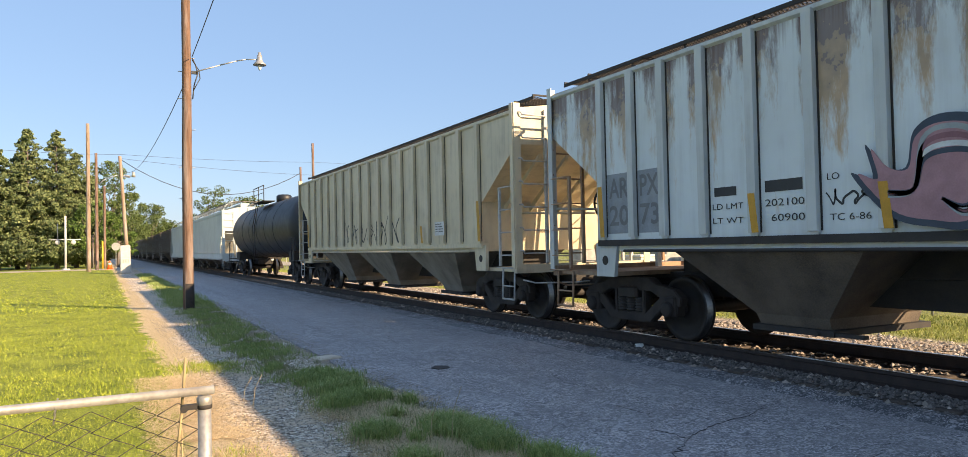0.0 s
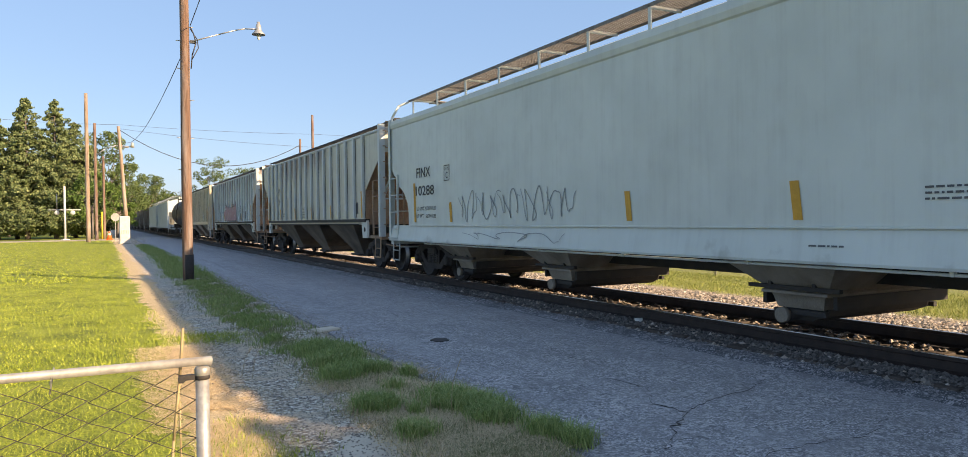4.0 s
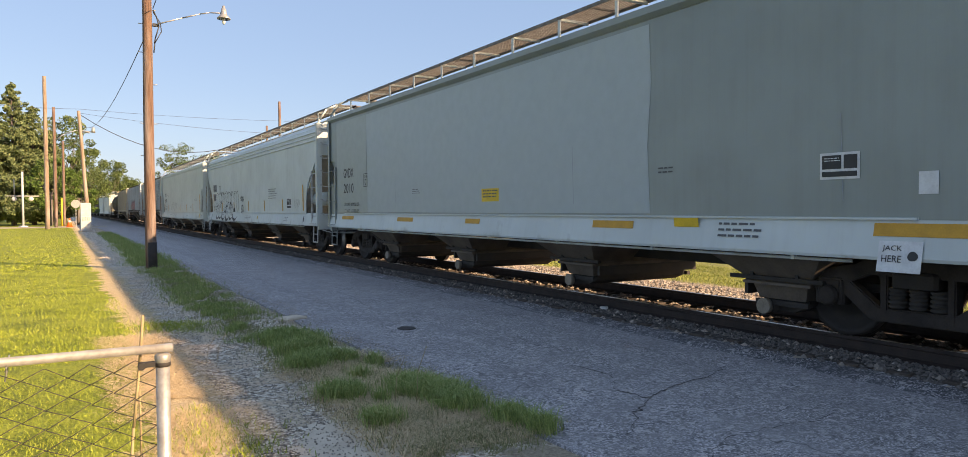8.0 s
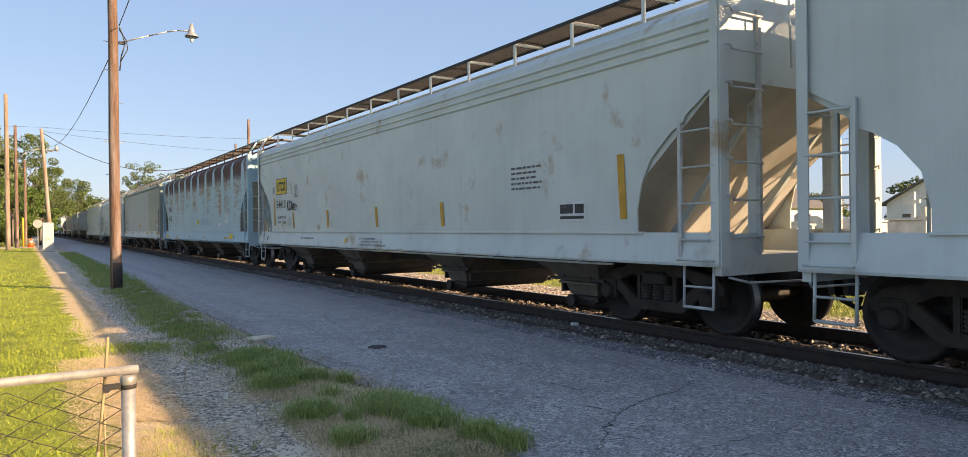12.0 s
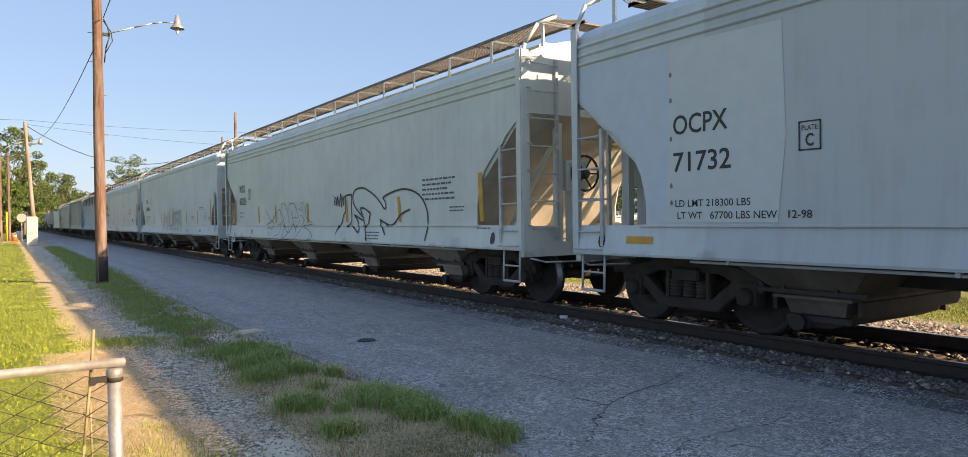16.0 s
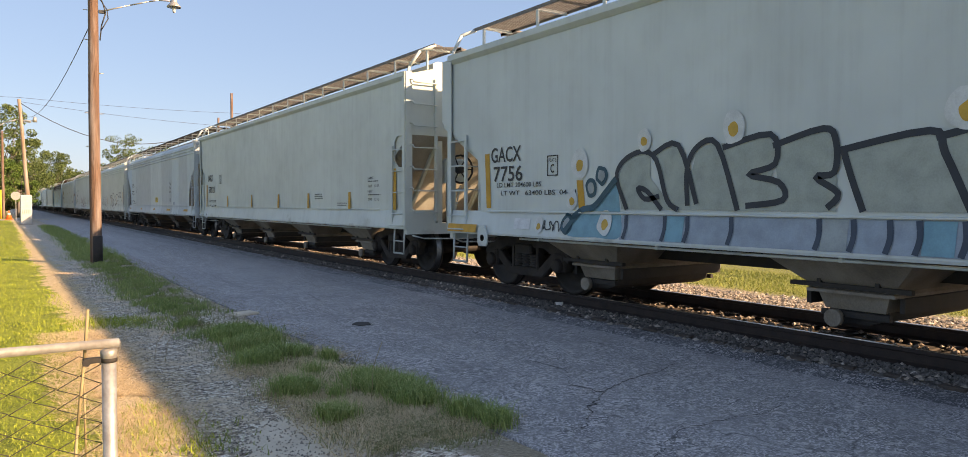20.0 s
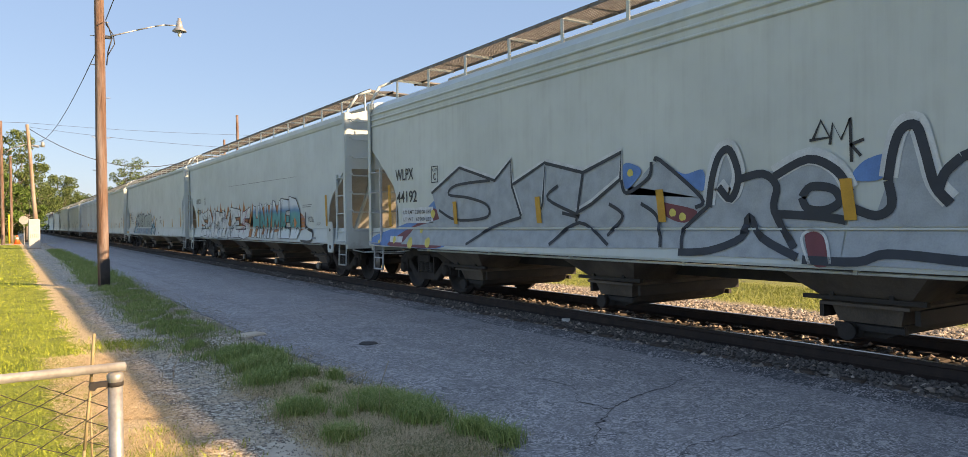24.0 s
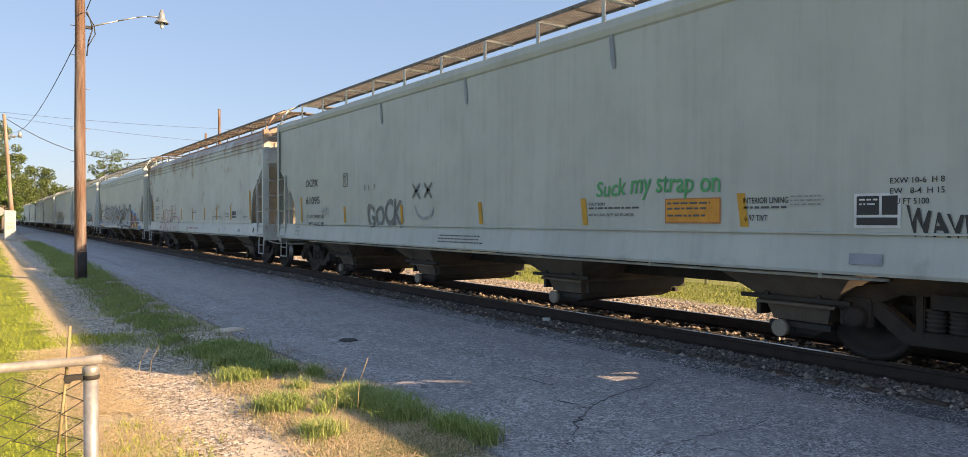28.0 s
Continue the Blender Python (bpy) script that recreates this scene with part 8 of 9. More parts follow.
for a, b, z0, z1 in ((1.05, 1.95, 1.13, 1.22), (4.8, 5.65, 1.12, 1.21), (8.0, 8.55, 1.12, 1.21), (11.8, 12.65, 1.12, 1.22), (15.95, 16.9, 1.12, 1.24)):
    rect("gv", a, b, z0, z1, "stripe", 0.004, "reflector_strip", "amber reflective strip")
rect("gv", 8.6, 9.2, 1.52, 1.75, "yellow_sign", 0.005)
small_print("gv", 8.65, 9.15, 1.56, 1.72, 3, "ink", 51, 0.008)
small_print("gv", 5.6, 6.0, 1.7, 1.82, 3, "ink", 52)
small_print("gv", 13.1, 13.4, 1.8, 1.9, 2, "ink", 53)
data_board("gv", 15.38, 15.8, 1.66, 1.92)
rect("gv", 16.35, 16.52, 1.5, 1.7, "silver")
rect("gv", 13.4, 13.8, 1.16, 1.27, "yellow_sign")
small_print("gv", 14.1, 14.7, 1.02, 1.22, 3, "ink", 54)
rect("gv", 16.02, 16.42, 0.80, 1.08, "silver", 0.012)
words("gv", "JACK", 16.06, 16.24, 0.98, 1.04, "ink", 0.005, 0.016)
words("gv", "HERE", 16.06, 16.24, 0.89, 0.95, "ink", 0.005, 0.016)
disc("gv", 16.34, 0.95, 0.045, "ink", 0.016)

# rusty pale blue car
marks("w1", "WLPX", "44128", 1.6, 2.5, 2.57, 0.27, 0.21, None, None)
words("w1", "220", 1.95, 2.15, 1.52, 1.6, "ink", 0.008)
for a, b, z0, z1, m in ((0.9, 1.35, 1.0, 1.16, "yellow_sign"), (1.45, 1.85, 0.98, 1.06, "stripe"), (4.1, 4.5, 0.93, 1.03, "stripe"), (7.2, 7.55, 1.0, 1.07, "stripe"), (10.4, 10.75, 1.0, 1.08, "stripe"), (14.4, 14.85, 1.0, 1.08, "stripe"), (15.1, 15.7, 1.0, 1.2, "yellow_sign"), (9.0, 9.5, 1.6, 1.8, "yellow_sign")):
    rect("w1", a, b, z0, z1, m, 0.004, "reflector_strip", "amber reflective strip")
rect("w1", 3.05, 3.4, 1.38, 1.5, "silver")
small_print("w1", 3.9, 4.95, 1.03, 1.12, 1, "ink", 61)
rect("w1", 14.4, 14.85, 1.62, 1.95, "silver")
small_print("w1", 14.45, 14.8, 1.68, 1.9, 4, "faint", 62, 0.008)
rect("w1", 13.2, 13.65, 1.5, 1.62, "silver")
for k in range(3):
    scribble("w1", 9.9 + k * 0.7, 10.7 + k * 0.7, 1.5, 1.85, "aqua", 63 + k, 3, 0.025)
disc("w1", 15.9, 1.1, 0.05, "ink", 0.006, 1.7)

# yellow plate car
rect("u5", 1.86, 2.92, 2.40, 2.88, "ink", 0.004)
rect("u5", 1.88, 2.90, 2.42, 2.86, "yellow_sign", 0.007)
words("u5", "UTCX", 2.02, 2.78, 2.50, 2.77, "ink", 0.03, 0.011)
words("u5", "54413", 1.9, 2.78, 2.0, 2.22, "ink", 0.015)
words("u5", "KOMET", 2.95, 3.85, 1.9, 2.14, "ink", 0.03, 0.007, warp=0.25, seed=2, name="graffiti", label="black handwritten tag")
words("u5", "LD LMT 219700", 1.98, 2.8, 1.68, 1.76, "ink", 0.006)
words("u5", "LT WT   66300", 1.98, 2.8, 1.52, 1.60, "ink", 0.006)
plate_c("u5", 3.62, 2.28)
rect("u5", 1.5, 1.7, 2.45, 2.65, "plate_mid")
scribble("u5", 2.9, 3.4, 1.42, 1.7, "faint", 70, 6, 0.012)
stripes("u5", [1.66, 3.5, 6.28, 9.33, 12.3, 17.1], (1.40, 1.84), (1.46, 2.3), 0.13)
small_print("u5", 4.25, 5.3, 1.04, 1.13, 1, "ink", 71)
words("u5", "NOTE: CAR HAS FOUR COMPARTMENTS", 8.4, 9.3, 1.11, 1.15, "ink", 0.004)
words("u5", "EQUIPPED WITH PNEUMATIC OUTLETS", 8.55, 9.7, 1.04, 1.08, "ink", 0.004)
words("u5", "CAUTION: REMOVE BOTH CAPS BEFORE OPERATING OUTLETS", 8.4, 9.9, 0.97, 1.01, "ink", 0.004)
disc("u5", 7.6, 1.08, 0.07, "yellow_sign", 0.006)
rect("u5", 3.35, 3.75, 1.02, 1.14, "silver")
small_print("u5", 14.6, 15.4, 1.9, 2.3, 5, "ink", 72)
data_board("u5", 15.8, 16.4, 1.44, 1.72)
disc("u5", 1.0, 1.1, 0.05, "ink", 0.006, 1.7)

# red outlined tag car
marks("f2", "FINX", "10448", 1.95, 2.6, 2.7, 0.22, 0.2, (3.4, 2.4), (2.0, 3.0), ("220400", "65900"))
words("f2", "MUER", 7.45, 12.1, 1.08, 2.02, "night", 0.0, 0.009, outline=0.003, warp=0.14, seed=5, name="graffiti", label="thin dark graffiti outline")
words("f2", "MUER", 7.38, 12.02, 1.04, 1.98, "maroon", 0.0, 0.012, outline=0.006, warp=0.14, seed=5, name="graffiti", label="red outlined graffiti letters")
stripes("f2", [1.7, 4.4, 6.7, 9.65, 12.83, 15.03, 17.35], (1.36, 1.86), (1.36, 2.3), 0.13)
small_print("f2", 13.85, 14.35, 1.5, 1.68, 3, "ink", 81)
small_print("f2", 15.4, 16.15, 1.88, 2.02, 2, "ink", 82)
small_print("f2", 12.9, 13.7, 1.03, 1.09, 1, "ink", 83)
scribble("f2", 16.3, 16.7, 1.5, 1.8, "ink", 84, 5, 0.012)
rect("f2", 15.4, 15.75, 1.02, 1.12, "plate_mid")
rect("f2", 13.0, 13.15, 1.0, 1.14, "stripe")
small_print("f2", 17.0, 17.3, 1.45, 1.6, 3, "ink", 85)

# black line graffiti car
marks("w6", "WLPX", "60223", 1.72, 2.36, 2.60, 0.23, 0.18, (2.75, 2.12), (1.71, 2.5))
words("w6", "LD LMT 220300", 1.72, 2.20, 1.675, 1.73, "ink", 0.006)
words("w6", "LT WT   65700", 1.73, 2.21, 1.535, 1.59, "ink", 0.006)
stripes("w6", [1.25, 3.9, 5.6, 8.3, 10.9, 13.6, 16.6], (1.36, 1.86), (1.36, 2.16), 0.12)
outline("w6", "ink", 0.016,
        [(4.61, 1.78), (5.04, 1.5), (5.45, 1.34), (5.24, 1.18), (4.82, 1.23), (5.13, 0.96)],
        [(5.39, 1.5), (5.94, 1.74), (6.12, 1.49), (6.02, 1.08), (5.54, 0.97)],
        [(6.13, 1.69), (6.22, 1.91), (6.57, 1.82), (6.82, 1.38), (6.73, 1.05), (6.29, 0.94), (6.48, 1.29)],
        [(6.82, 1.67), (6.91, 1.88), (7.31, 1.84), (7.6, 1.51), (7.14, 1.47), (7.45, 1.11)],
        [(7.61, 1.74), (7.89, 1.69), (7.82, 1.87), (8.06, 1.81), (7.96, 1.29), (7.59, 1.06), (7.44, 0.92)],
        [(8.17, 1.81), (8.23, 1.5), (8.68, 1.33), (8.29, 1.29), (8.02, 1.25), (8.42, 1.16), (8.73, 1.0), (8.42, 0.91)],
        [(4.7, 1.3), (5.3, 1.42), (5.7, 1.6), (5.9, 1.3), (6.3, 1.4)],
        [(6.0, 1.75), (6.3, 1.5), (6.5, 1.2), (6.9, 1.1), (7.1, 1.35)],
        [(7.0, 1.7), (7.25, 1.3), (7.6, 1.3), (7.8, 1.55), (8.1, 1.4)])
outline("w6", "ink", 0.04,
        [(10.3, 1.08), (10.41, 1.22), (10.63, 1.33), (10.76, 1.53), (10.88, 1.6)],
        [(10.88, 1.6), (10.87, 1.77), (10.88, 1.97)], [(10.88, 1.97), (11.24, 1.99)],
        [(11.24, 1.99), (11.21, 1.75), (11.23, 1.43), (11.15, 1.33), (11.0, 1.25)],
        [(11.0, 1.25), (11.23, 1.28), (11.56, 1.14), (11.64, 1.17), (11.59, 1.36), (11.38, 1.52)],
        [(11.38, 1.52), (11.76, 1.42), (11.89, 1.39), (11.96, 1.24), (12.11, 0.95)],
        [(11.89, 1.45), (11.63, 1.58), (11.38, 1.74), (11.31, 1.94), (11.46, 2.08), (11.83, 2.11), (12.15, 2.04), (12.5, 1.91), (12.76, 1.76), (12.92, 1.64), (13.02, 1.66), (12.99, 1.77), (12.87, 1.86)],
        [(12.87, 1.86), (13.24, 1.95), (13.9, 2.0), (14.5, 1.85), (14.8, 1.5), (14.75, 1.0)],
        [(11.83, 1.51), (11.73, 1.63), (11.76, 1.67), (11.96, 1.65), (12.26, 1.54)], [(12.26, 1.54), (12.2, 1.47), (12.14, 1.33), (11.99, 1.24)],
        [(12.71, 1.41), (12.92, 1.35), (13.3, 1.29), (13.7, 1.5), (14.1, 1.6)], [(12.74, 1.38), (12.86, 1.22), (13.01, 1.09)])
scribble("w6", 10.14, 10.84, 1.72, 2.0, "ink", 120, 5, 0.05)
small_print("w6", 14.6, 15.8, 1.7, 2.15, 5, "ink", 121)
small_print("w6", 15.6, 16.1, 1.5, 1.62, 2, "ink", 122)
small_print("w6", 12.0, 12.7, 0.95, 1.15, 3, "ink", 123)
rect("w6", 3.1, 3.3, 1.02, 1.16, "plate_mid")
disc("w6", 17.0, 1.08, 0.06, "ink", 0.006, 1.7)
small_print("w6", 16.5, 17.0, 1.2, 1.25, 1, "ink", 124)

# patched car
marks("oc", "OCPX", "71732", 1.77, 2.53, 2.56, 0.22, 0.21, (3.38, 2.02, 0.24), (1.77, 2.57))
words("oc", "LD LMT 218300 LBS", 1.79, 2.82, 1.50, 1.58, "ink", 0.006)
words("oc", "LT WT   67700 LBS NEW   12-98", 1.82, 3.52, 1.36, 1.44, "ink", 0.006)
shape("oc", [(0.08, 3.4), (0.08, 3.0), (0.5, 2.7), (1.1, 2.25), (1.36, 1.8), (1.4, 1.32), (1.62, 1.32), (1.70, 2.3), (1.72, 3.4)], "patch_blue", 0.0025, "smooth blue-grey repainted panel")
shape("oc", [(1.72, 3.4), (1.70, 2.3), (1.62, 1.32), (3.14, 1.32), (3.24, 2.2), (3.20, 3.36)], "patch_hi", 0.0027, "brighter mottled repainted panel")
for z in (3.05, 2.75, 2.3, 1.75, 1.55):
    disc("oc", 1.73, z, 0.02, "plate_grey", 0.005, 1.6)
rect("oc", 14.2, 15.6, 1.32, 3.35, "patch_hi", 0.0025, label="brighter repainted panel")
rect("oc", 9.6, 10.3, 1.45, 1.7, "yellow_sign", 0.005)
small_print("oc", 9.66, 10.24, 1.48, 1.66, 3, "ink", 131, 0.008)
for a, b in ((1.0, 1.45), (5.0, 5.5), (9.1, 9.55), (12.75, 13.6), (16.6, 17.4)):
    rect("oc", a, b, 1.06, 1.15, "stripe", 0.004, "reflector_strip", "amber reflective strip")
words("oc", "EXW 10-8  H 3-10", 13.7, 14.15, 1.12, 1.16, "ink", 0.005)
words("oc", "EW  8-0   H 15-1", 13.7, 14.15, 1.06, 1.10, "ink", 0.005)
words("oc", "CU FT 6200", 13.7, 14.0, 1.0, 1.04, "ink", 0.005)
rect("oc", 14.15, 14.55, 1.34, 1.46, "bluegrey", 0.005)
small_print("oc", 13.35, 13.75, 1.85, 2.4, 9, "ink", 132)
small_print("oc", 13.4, 13.65, 1.45, 1.65, 4, "ink", 133)
disc("oc", 0.55, 1.1, 0.06, "ink", 0.006, 1.7)

# plain off-white car
marks("ia", "IARX", "59021", 1.2, 1.9, 2.45, 0.23, 0.2, (2.9, 2.1, 0.26), (1.25, 2.14), ("202300", "65700"))
stripes("ia", [1.0, 4.0, 6.92, 9.57, 11.99, 14.63, 16.9], (1.28, 1.66), (1.28, 2.1), 0.13)
small_print("ia", 12.44, 13.0, 1.48, 1.64, 3, "ink", 141)
for k, row in enumerate(("LINING", "--------------", "TIVT   12-15", "PAINT", "--------------", "TIVT   12-15")):
    z = 1.97 - k * 0.085 - (0.03 if k > 2 else 0)
    if k in (1, 4):
        small_print("ia", 15.62, 15.62 + 0.047 * len(row), z - 0.06, z, 1, "ink", 142 + k)
    else:
        words("ia", row, 15.62, 15.62 + 0.047 * len(row), z - 0.055, z, "ink", 0.0)
small_print("ia", 13.9, 14.5, 1.32, 1.42, 2, "ink", 144)
rect("ia", 3.3, 3.55, 1.1, 1.22, "silver", 0.012)
rect("ia", 1.05, 1.3, 0.86, 1.1, "silver", 0.012)
disc("ia", 1.12, 0.98, 0.04, "ink", 0.016)

# grey block letters with eggs
marks("ga", "GACX", "7756", 1.29, 2.08, 2.28, 0.23, 0.07, (2.72, 1.8, 0.24), (1.36, 2.12))
words("ga", "LD LMT 204600 LBS", 1.45, 2.58, 1.655, 1.725, "ink", 0.006)
words("ga", "LT WT   63400 LBS  04-01", 1.56, 3.35, 1.53, 1.60, "ink", 0.006)
blob("ga", [(3.2, 0.98), (3.5, 1.3), (3.75, 1.36), (4.0, 1.6), (4.14, 1.72), (4.2, 1.35), (4.25, 0.98), (3.8, 0.96)], "aqua", 0.004)
blob("ga", [(9.49, 0.95), (9.5, 1.28), (9.55, 1.47), (9.93, 1.54), (10.29, 1.48), (10.42, 1.29), (10.56, 1)], "aqua", 0.004)
rect("ga", 4.25, 9.5, 0.95, 1.262, "bluegrey", 0.003, "spray_shape", "blue-grey sprayed band")
for k, pts in enumerate((
        [(4.23, 1.33), (4.15, 1.73), (4.32, 1.96), (4.72, 2.03), (4.72, 1.72), (5.1, 1.33)],
        [(4.72, 2.03), (5.16, 2.07), (5.34, 1.7), (5.43, 2.04), (5.81, 2.06), (5.98, 1.33), (5.1, 1.33)],
        [(5.78, 2.04), (6.35, 2.1), (6.43, 1.95), (6.39, 1.68), (6.58, 1.33), (5.86, 1.32)],
        [(6.4, 2.01), (6.94, 2.11), (7.08, 1.99), (7.08, 1.66), (7.08, 1.33), (6.5, 1.32)],
        [(7.13, 1.92), (7.9, 2.02), (8.01, 1.88), (8.22, 1.33), (7.32, 1.33)],
        [(7.99, 1.95), (8.69, 2.07), (8.82, 1.73), (8.94, 1.33), (8.22, 1.33)],
        [(8.8, 2), (9.45, 2.12), (9.64, 1.7), (9.33, 1.6), (9.51, 1.46), (9.41, 1.33), (8.94, 1.33)],
)):
    shape("ga", pts, "stone_spray", 0.006 + 0.001 * k)
for k, pts in enumerate((
        [(4.33, 1.33), (4.15, 1.73), (4.27, 1.94), (4.58, 2.04), (4.82, 1.92), (4.99, 1.45), (5.17, 1.33)],
        [(4.91, 1.33), (4.68, 1.55), (4.52, 1.59), (4.64, 1.46), (4.87, 1.49)],
        [(4.78, 2), (5.16, 2.08), (5.43, 1.4)],
        [(5.3, 1.38), (5.29, 1.8), (5.43, 2.04), (5.71, 2.05), (5.98, 1.33)],
        [(5.78, 2.01), (6.37, 2.11), (6.43, 1.81), (6.11, 1.71), (6.47, 1.62), (6.52, 1.44), (6.08, 1.38)],
        [(6.4, 1.99), (6.94, 2.12), (7.07, 1.99), (7.06, 1.7), (6.87, 1.66), (7.1, 1.5), (6.99, 1.36)],
        [(7.1, 1.9), (7.9, 2.02), (8.02, 1.83), (8.23, 1.34)],
        [(7.14, 1.92), (7.22, 1.66), (7.34, 1.33)],
        [(7.95, 1.96), (8.7, 2.08), (8.82, 1.77), (8.95, 1.34)],
        [(8.78, 2), (9.46, 2.12), (9.65, 1.69), (9.33, 1.6), (9.55, 1.54), (9.49, 1.43), (9.4, 1.35)],
    )):
    edge("ga", pts, 0.065, "night", 0.0138 + 0.0002 * k)
for pts in ([(9.97, 1.55), (10.28, 1.5), (10.42, 1.29), (10.59, 0.98)], [(9.62, 1.17), (9.52, 1.25), (9.76, 1.39), (10.06, 1.29), (10.02, 1.03), (9.72, 0.96), (9.59, 1.16)], [(3.15, 1.0), (3.45, 1.3), (3.72, 1.36), (3.95, 1.55), (4.14, 1.72)]):
    edge("ga", pts, 0.085, "deep_teal", 0.0160)
for k, q in enumerate((4.32, 4.96, 5.3, 5.9, 6.91, 7.25, 7.58, 7.83, 8.19, 8.45, 8.58, 8.96, 9.45)):
    edge("ga", [(q, 1.258), (q + 0.02, 1.1), (q - 0.01, 0.96)], 0.055, "navy", 0.012)
    if k % 3 == 1:
        rect("ga", q + 0.04, q + 0.3, 0.96, 1.255, "aqua" if k % 2 else "ltgrey", 0.008)
for a, z in ((8.35, 1.64), (8.55, 1.66), (8.47, 1.5)):
    disc("ga", a, z, 0.045, "navy", 0.015, 1.3, int(z * 50))
for a, z, r in ((3.66, 1.61, 0.08), (3.86, 1.77, 0.08), (3.19, 1.12, 0.09), (10.13, 1.75, 0.12), (10.52, 1.51, 0.14), (10.78, 1.11, 0.13)):
    disc("ga", a, z, r * 1.4, "deep_teal", 0.006, 1.2, int(z * 100))
    disc("ga", a, z, r * 0.8, "ltgrey", 0.010, 1.2, int(z * 100))
for i, (a, z, r) in enumerate(((4.62, 2.18, 0.12), (5.92, 2.22, 0.15), (8.19, 2.18, 0.17), (9.24, 2.23, 0.18), (9.86, 1.75, 0.24), (10.52, 1.86, 0.26), (3.44, 1.94, 0.17), (10.22, 1.11, 0.15), (2.58, 1.09, 0.1), (3.96, 1.15, 0.14), (3.28, 1.45, 0.12))):
    disc("ga", a, z, r, "egg_white", 0.017, 1.2, 300 + i)
    disc("ga", a, z - 0.02, r * 0.45, "yolk", 0.019, 1.1, 320 + i)
stripes("ga", [1.17, 3.43, 10.76, 13.2, 15.6, 17.6], (1.33, 1.72), (1.33, 2.2), 0.13)
small_print("ga", 10.9, 11.5, 1.64, 1.78, 3, "ink", 151)
scribble("ga", 12.1, 12.7, 1.48, 1.7, "ink", 152, 4, 0.035)
small_print("ga", 12.1, 12.6, 1.75, 1.88, 3, "ink", 153)
scribble("ga", 11.8, 12.1, 0.97, 1.12, "ink", 154, 3, 0.03)
scribble("ga", 2.6, 3.1, 1.0, 1.18, "ink", 155, 4, 0.025)
rect("ga", 1.95, 2.35, 1.02, 1.18, "silver")
rect("ga", 0.05, 0.95, 0.93, 1.06, "stripe", 0.03, label="amber strip on the end sill")

# teal and orange car
marks("u4", "UTCX", "4720", 1.34, 2.12, 2.46, 0.19, 0.24, (2.75, 2.2, 0.24), (1.42, 2.18))
for k in range(14):
    s = 2.2 + k * 0.53
    lay("spray_shape", "u4", [(s, 1.35), (s + 0.7, 1.35), (s + 0.62, 2.0 + 0.12 * (k % 3)), (s + 0.38, 1.72), (s + 0.12, 2.08 - 0.08 * (k % 2))], [(0, 1, 2, 3, 4)], M["orange_spray"], 0.003, "orange flame behind the letters")
piece("u4", "SNAKES", (2.2, 3.4, 4.6, 5.8, 7.0, 8.2, 9.35), 0.98, (1.85, 1.9, 1.82), "egg_white", "ink", 0.035, 0.16, False, seed=5)
rnd = random.Random(12)
for k in range(90):
    s, z = 2.3 + 6.9 * rnd.random(), 1.02 + 0.72 * rnd.random()
    stroke("u4", [(s, z), (s + rnd.uniform(-0.1, 0.15), z + 0.13), (s + rnd.uniform(-0.1, 0.3), z + rnd.uniform(0.1, 0.3))], 0.024, "ink" if s < 7.9 else "red", 0.019)
blob("u4", [(9.3, 1.0), (9.4, 1.45), (9.75, 1.8), (10.3, 1.6), (10.9, 1.95), (12, 1.95), (12.8, 1.9), (13.0, 1.3), (11, 1.1)], "orange_spray", 0.003)
blob("u4", [(13.9, 1.15), (14.0, 1.6), (14.3, 1.68), (14.62, 1.5), (14.62, 1.3), (14.35, 1.22)], "orange_spray", 0.003)
for i in range(7):
    for j in range(4):
        disc("u4", 14.05 + i * 0.09 + 0.045 * (j % 2), 1.28 + j * 0.1, 0.028, "pink", 0.007)
piece("u4", "HNYMED", (9.72, 10.57, 11.2, 11.75, 12.68, 13.45, 14.25), 1.0, (1.95, 2.0, 1.95, 2.05, 2.05, 2.07), "teal", "ink", 0.038, 0.09, False, "", 0.006, 9)
for k in range(11):
    s = 9.9 + k * 0.4
    stroke("u4", [(s, 1.05 + 0.1 * (k % 3)), (s + 0.2, 1.3 + 0.2 * (k % 2)), (s + 0.34, 1.2)], 0.018, "ink", 0.017)
stroke("u4", [(14.7, 1.7), (14.66, 1.4), (14.85, 1.27), (15.2, 1.2), (15.28, 1.0), (15.0, 0.93), (14.4, 0.95)], 0.09, "ink", 0.012)
for s, z, w in ((13.9, 1.42, 0.09), (10.98, 1.25, 0.06), (13.05, 1.55, 0.05)):
    blob("u4", [(s - w, z - 0.1), (s - w, z + 0.14), (s + w * 0.4, z + 0.08), (s + w, z), (s + w * 0.3, z - 0.08)], "orange_spray", 0.02)
words("u4", "YOGS", 14.85, 15.28, 1.44, 1.58, "ink", 0.0, 0.008, warp=0.12)
stripes("u4", [1.6, 16.15], (1.3, 1.7), (1.33, 2.1), 0.13)
small_print("u4", 14.45, 15.15, 1.8, 1.9, 2, "ink", 161)
small_print("u4", 15.5, 15.8, 1.33, 1.42, 2, "ink", 162)
rect("u4", 15.3, 15.55, 1.0, 1.06, "plate_mid", 0.014)
stroke("u4", [(6.5, 2.75), (10.0, 2.72), (14.0, 2.68)], 0.012, "grey_tag", 0.004)

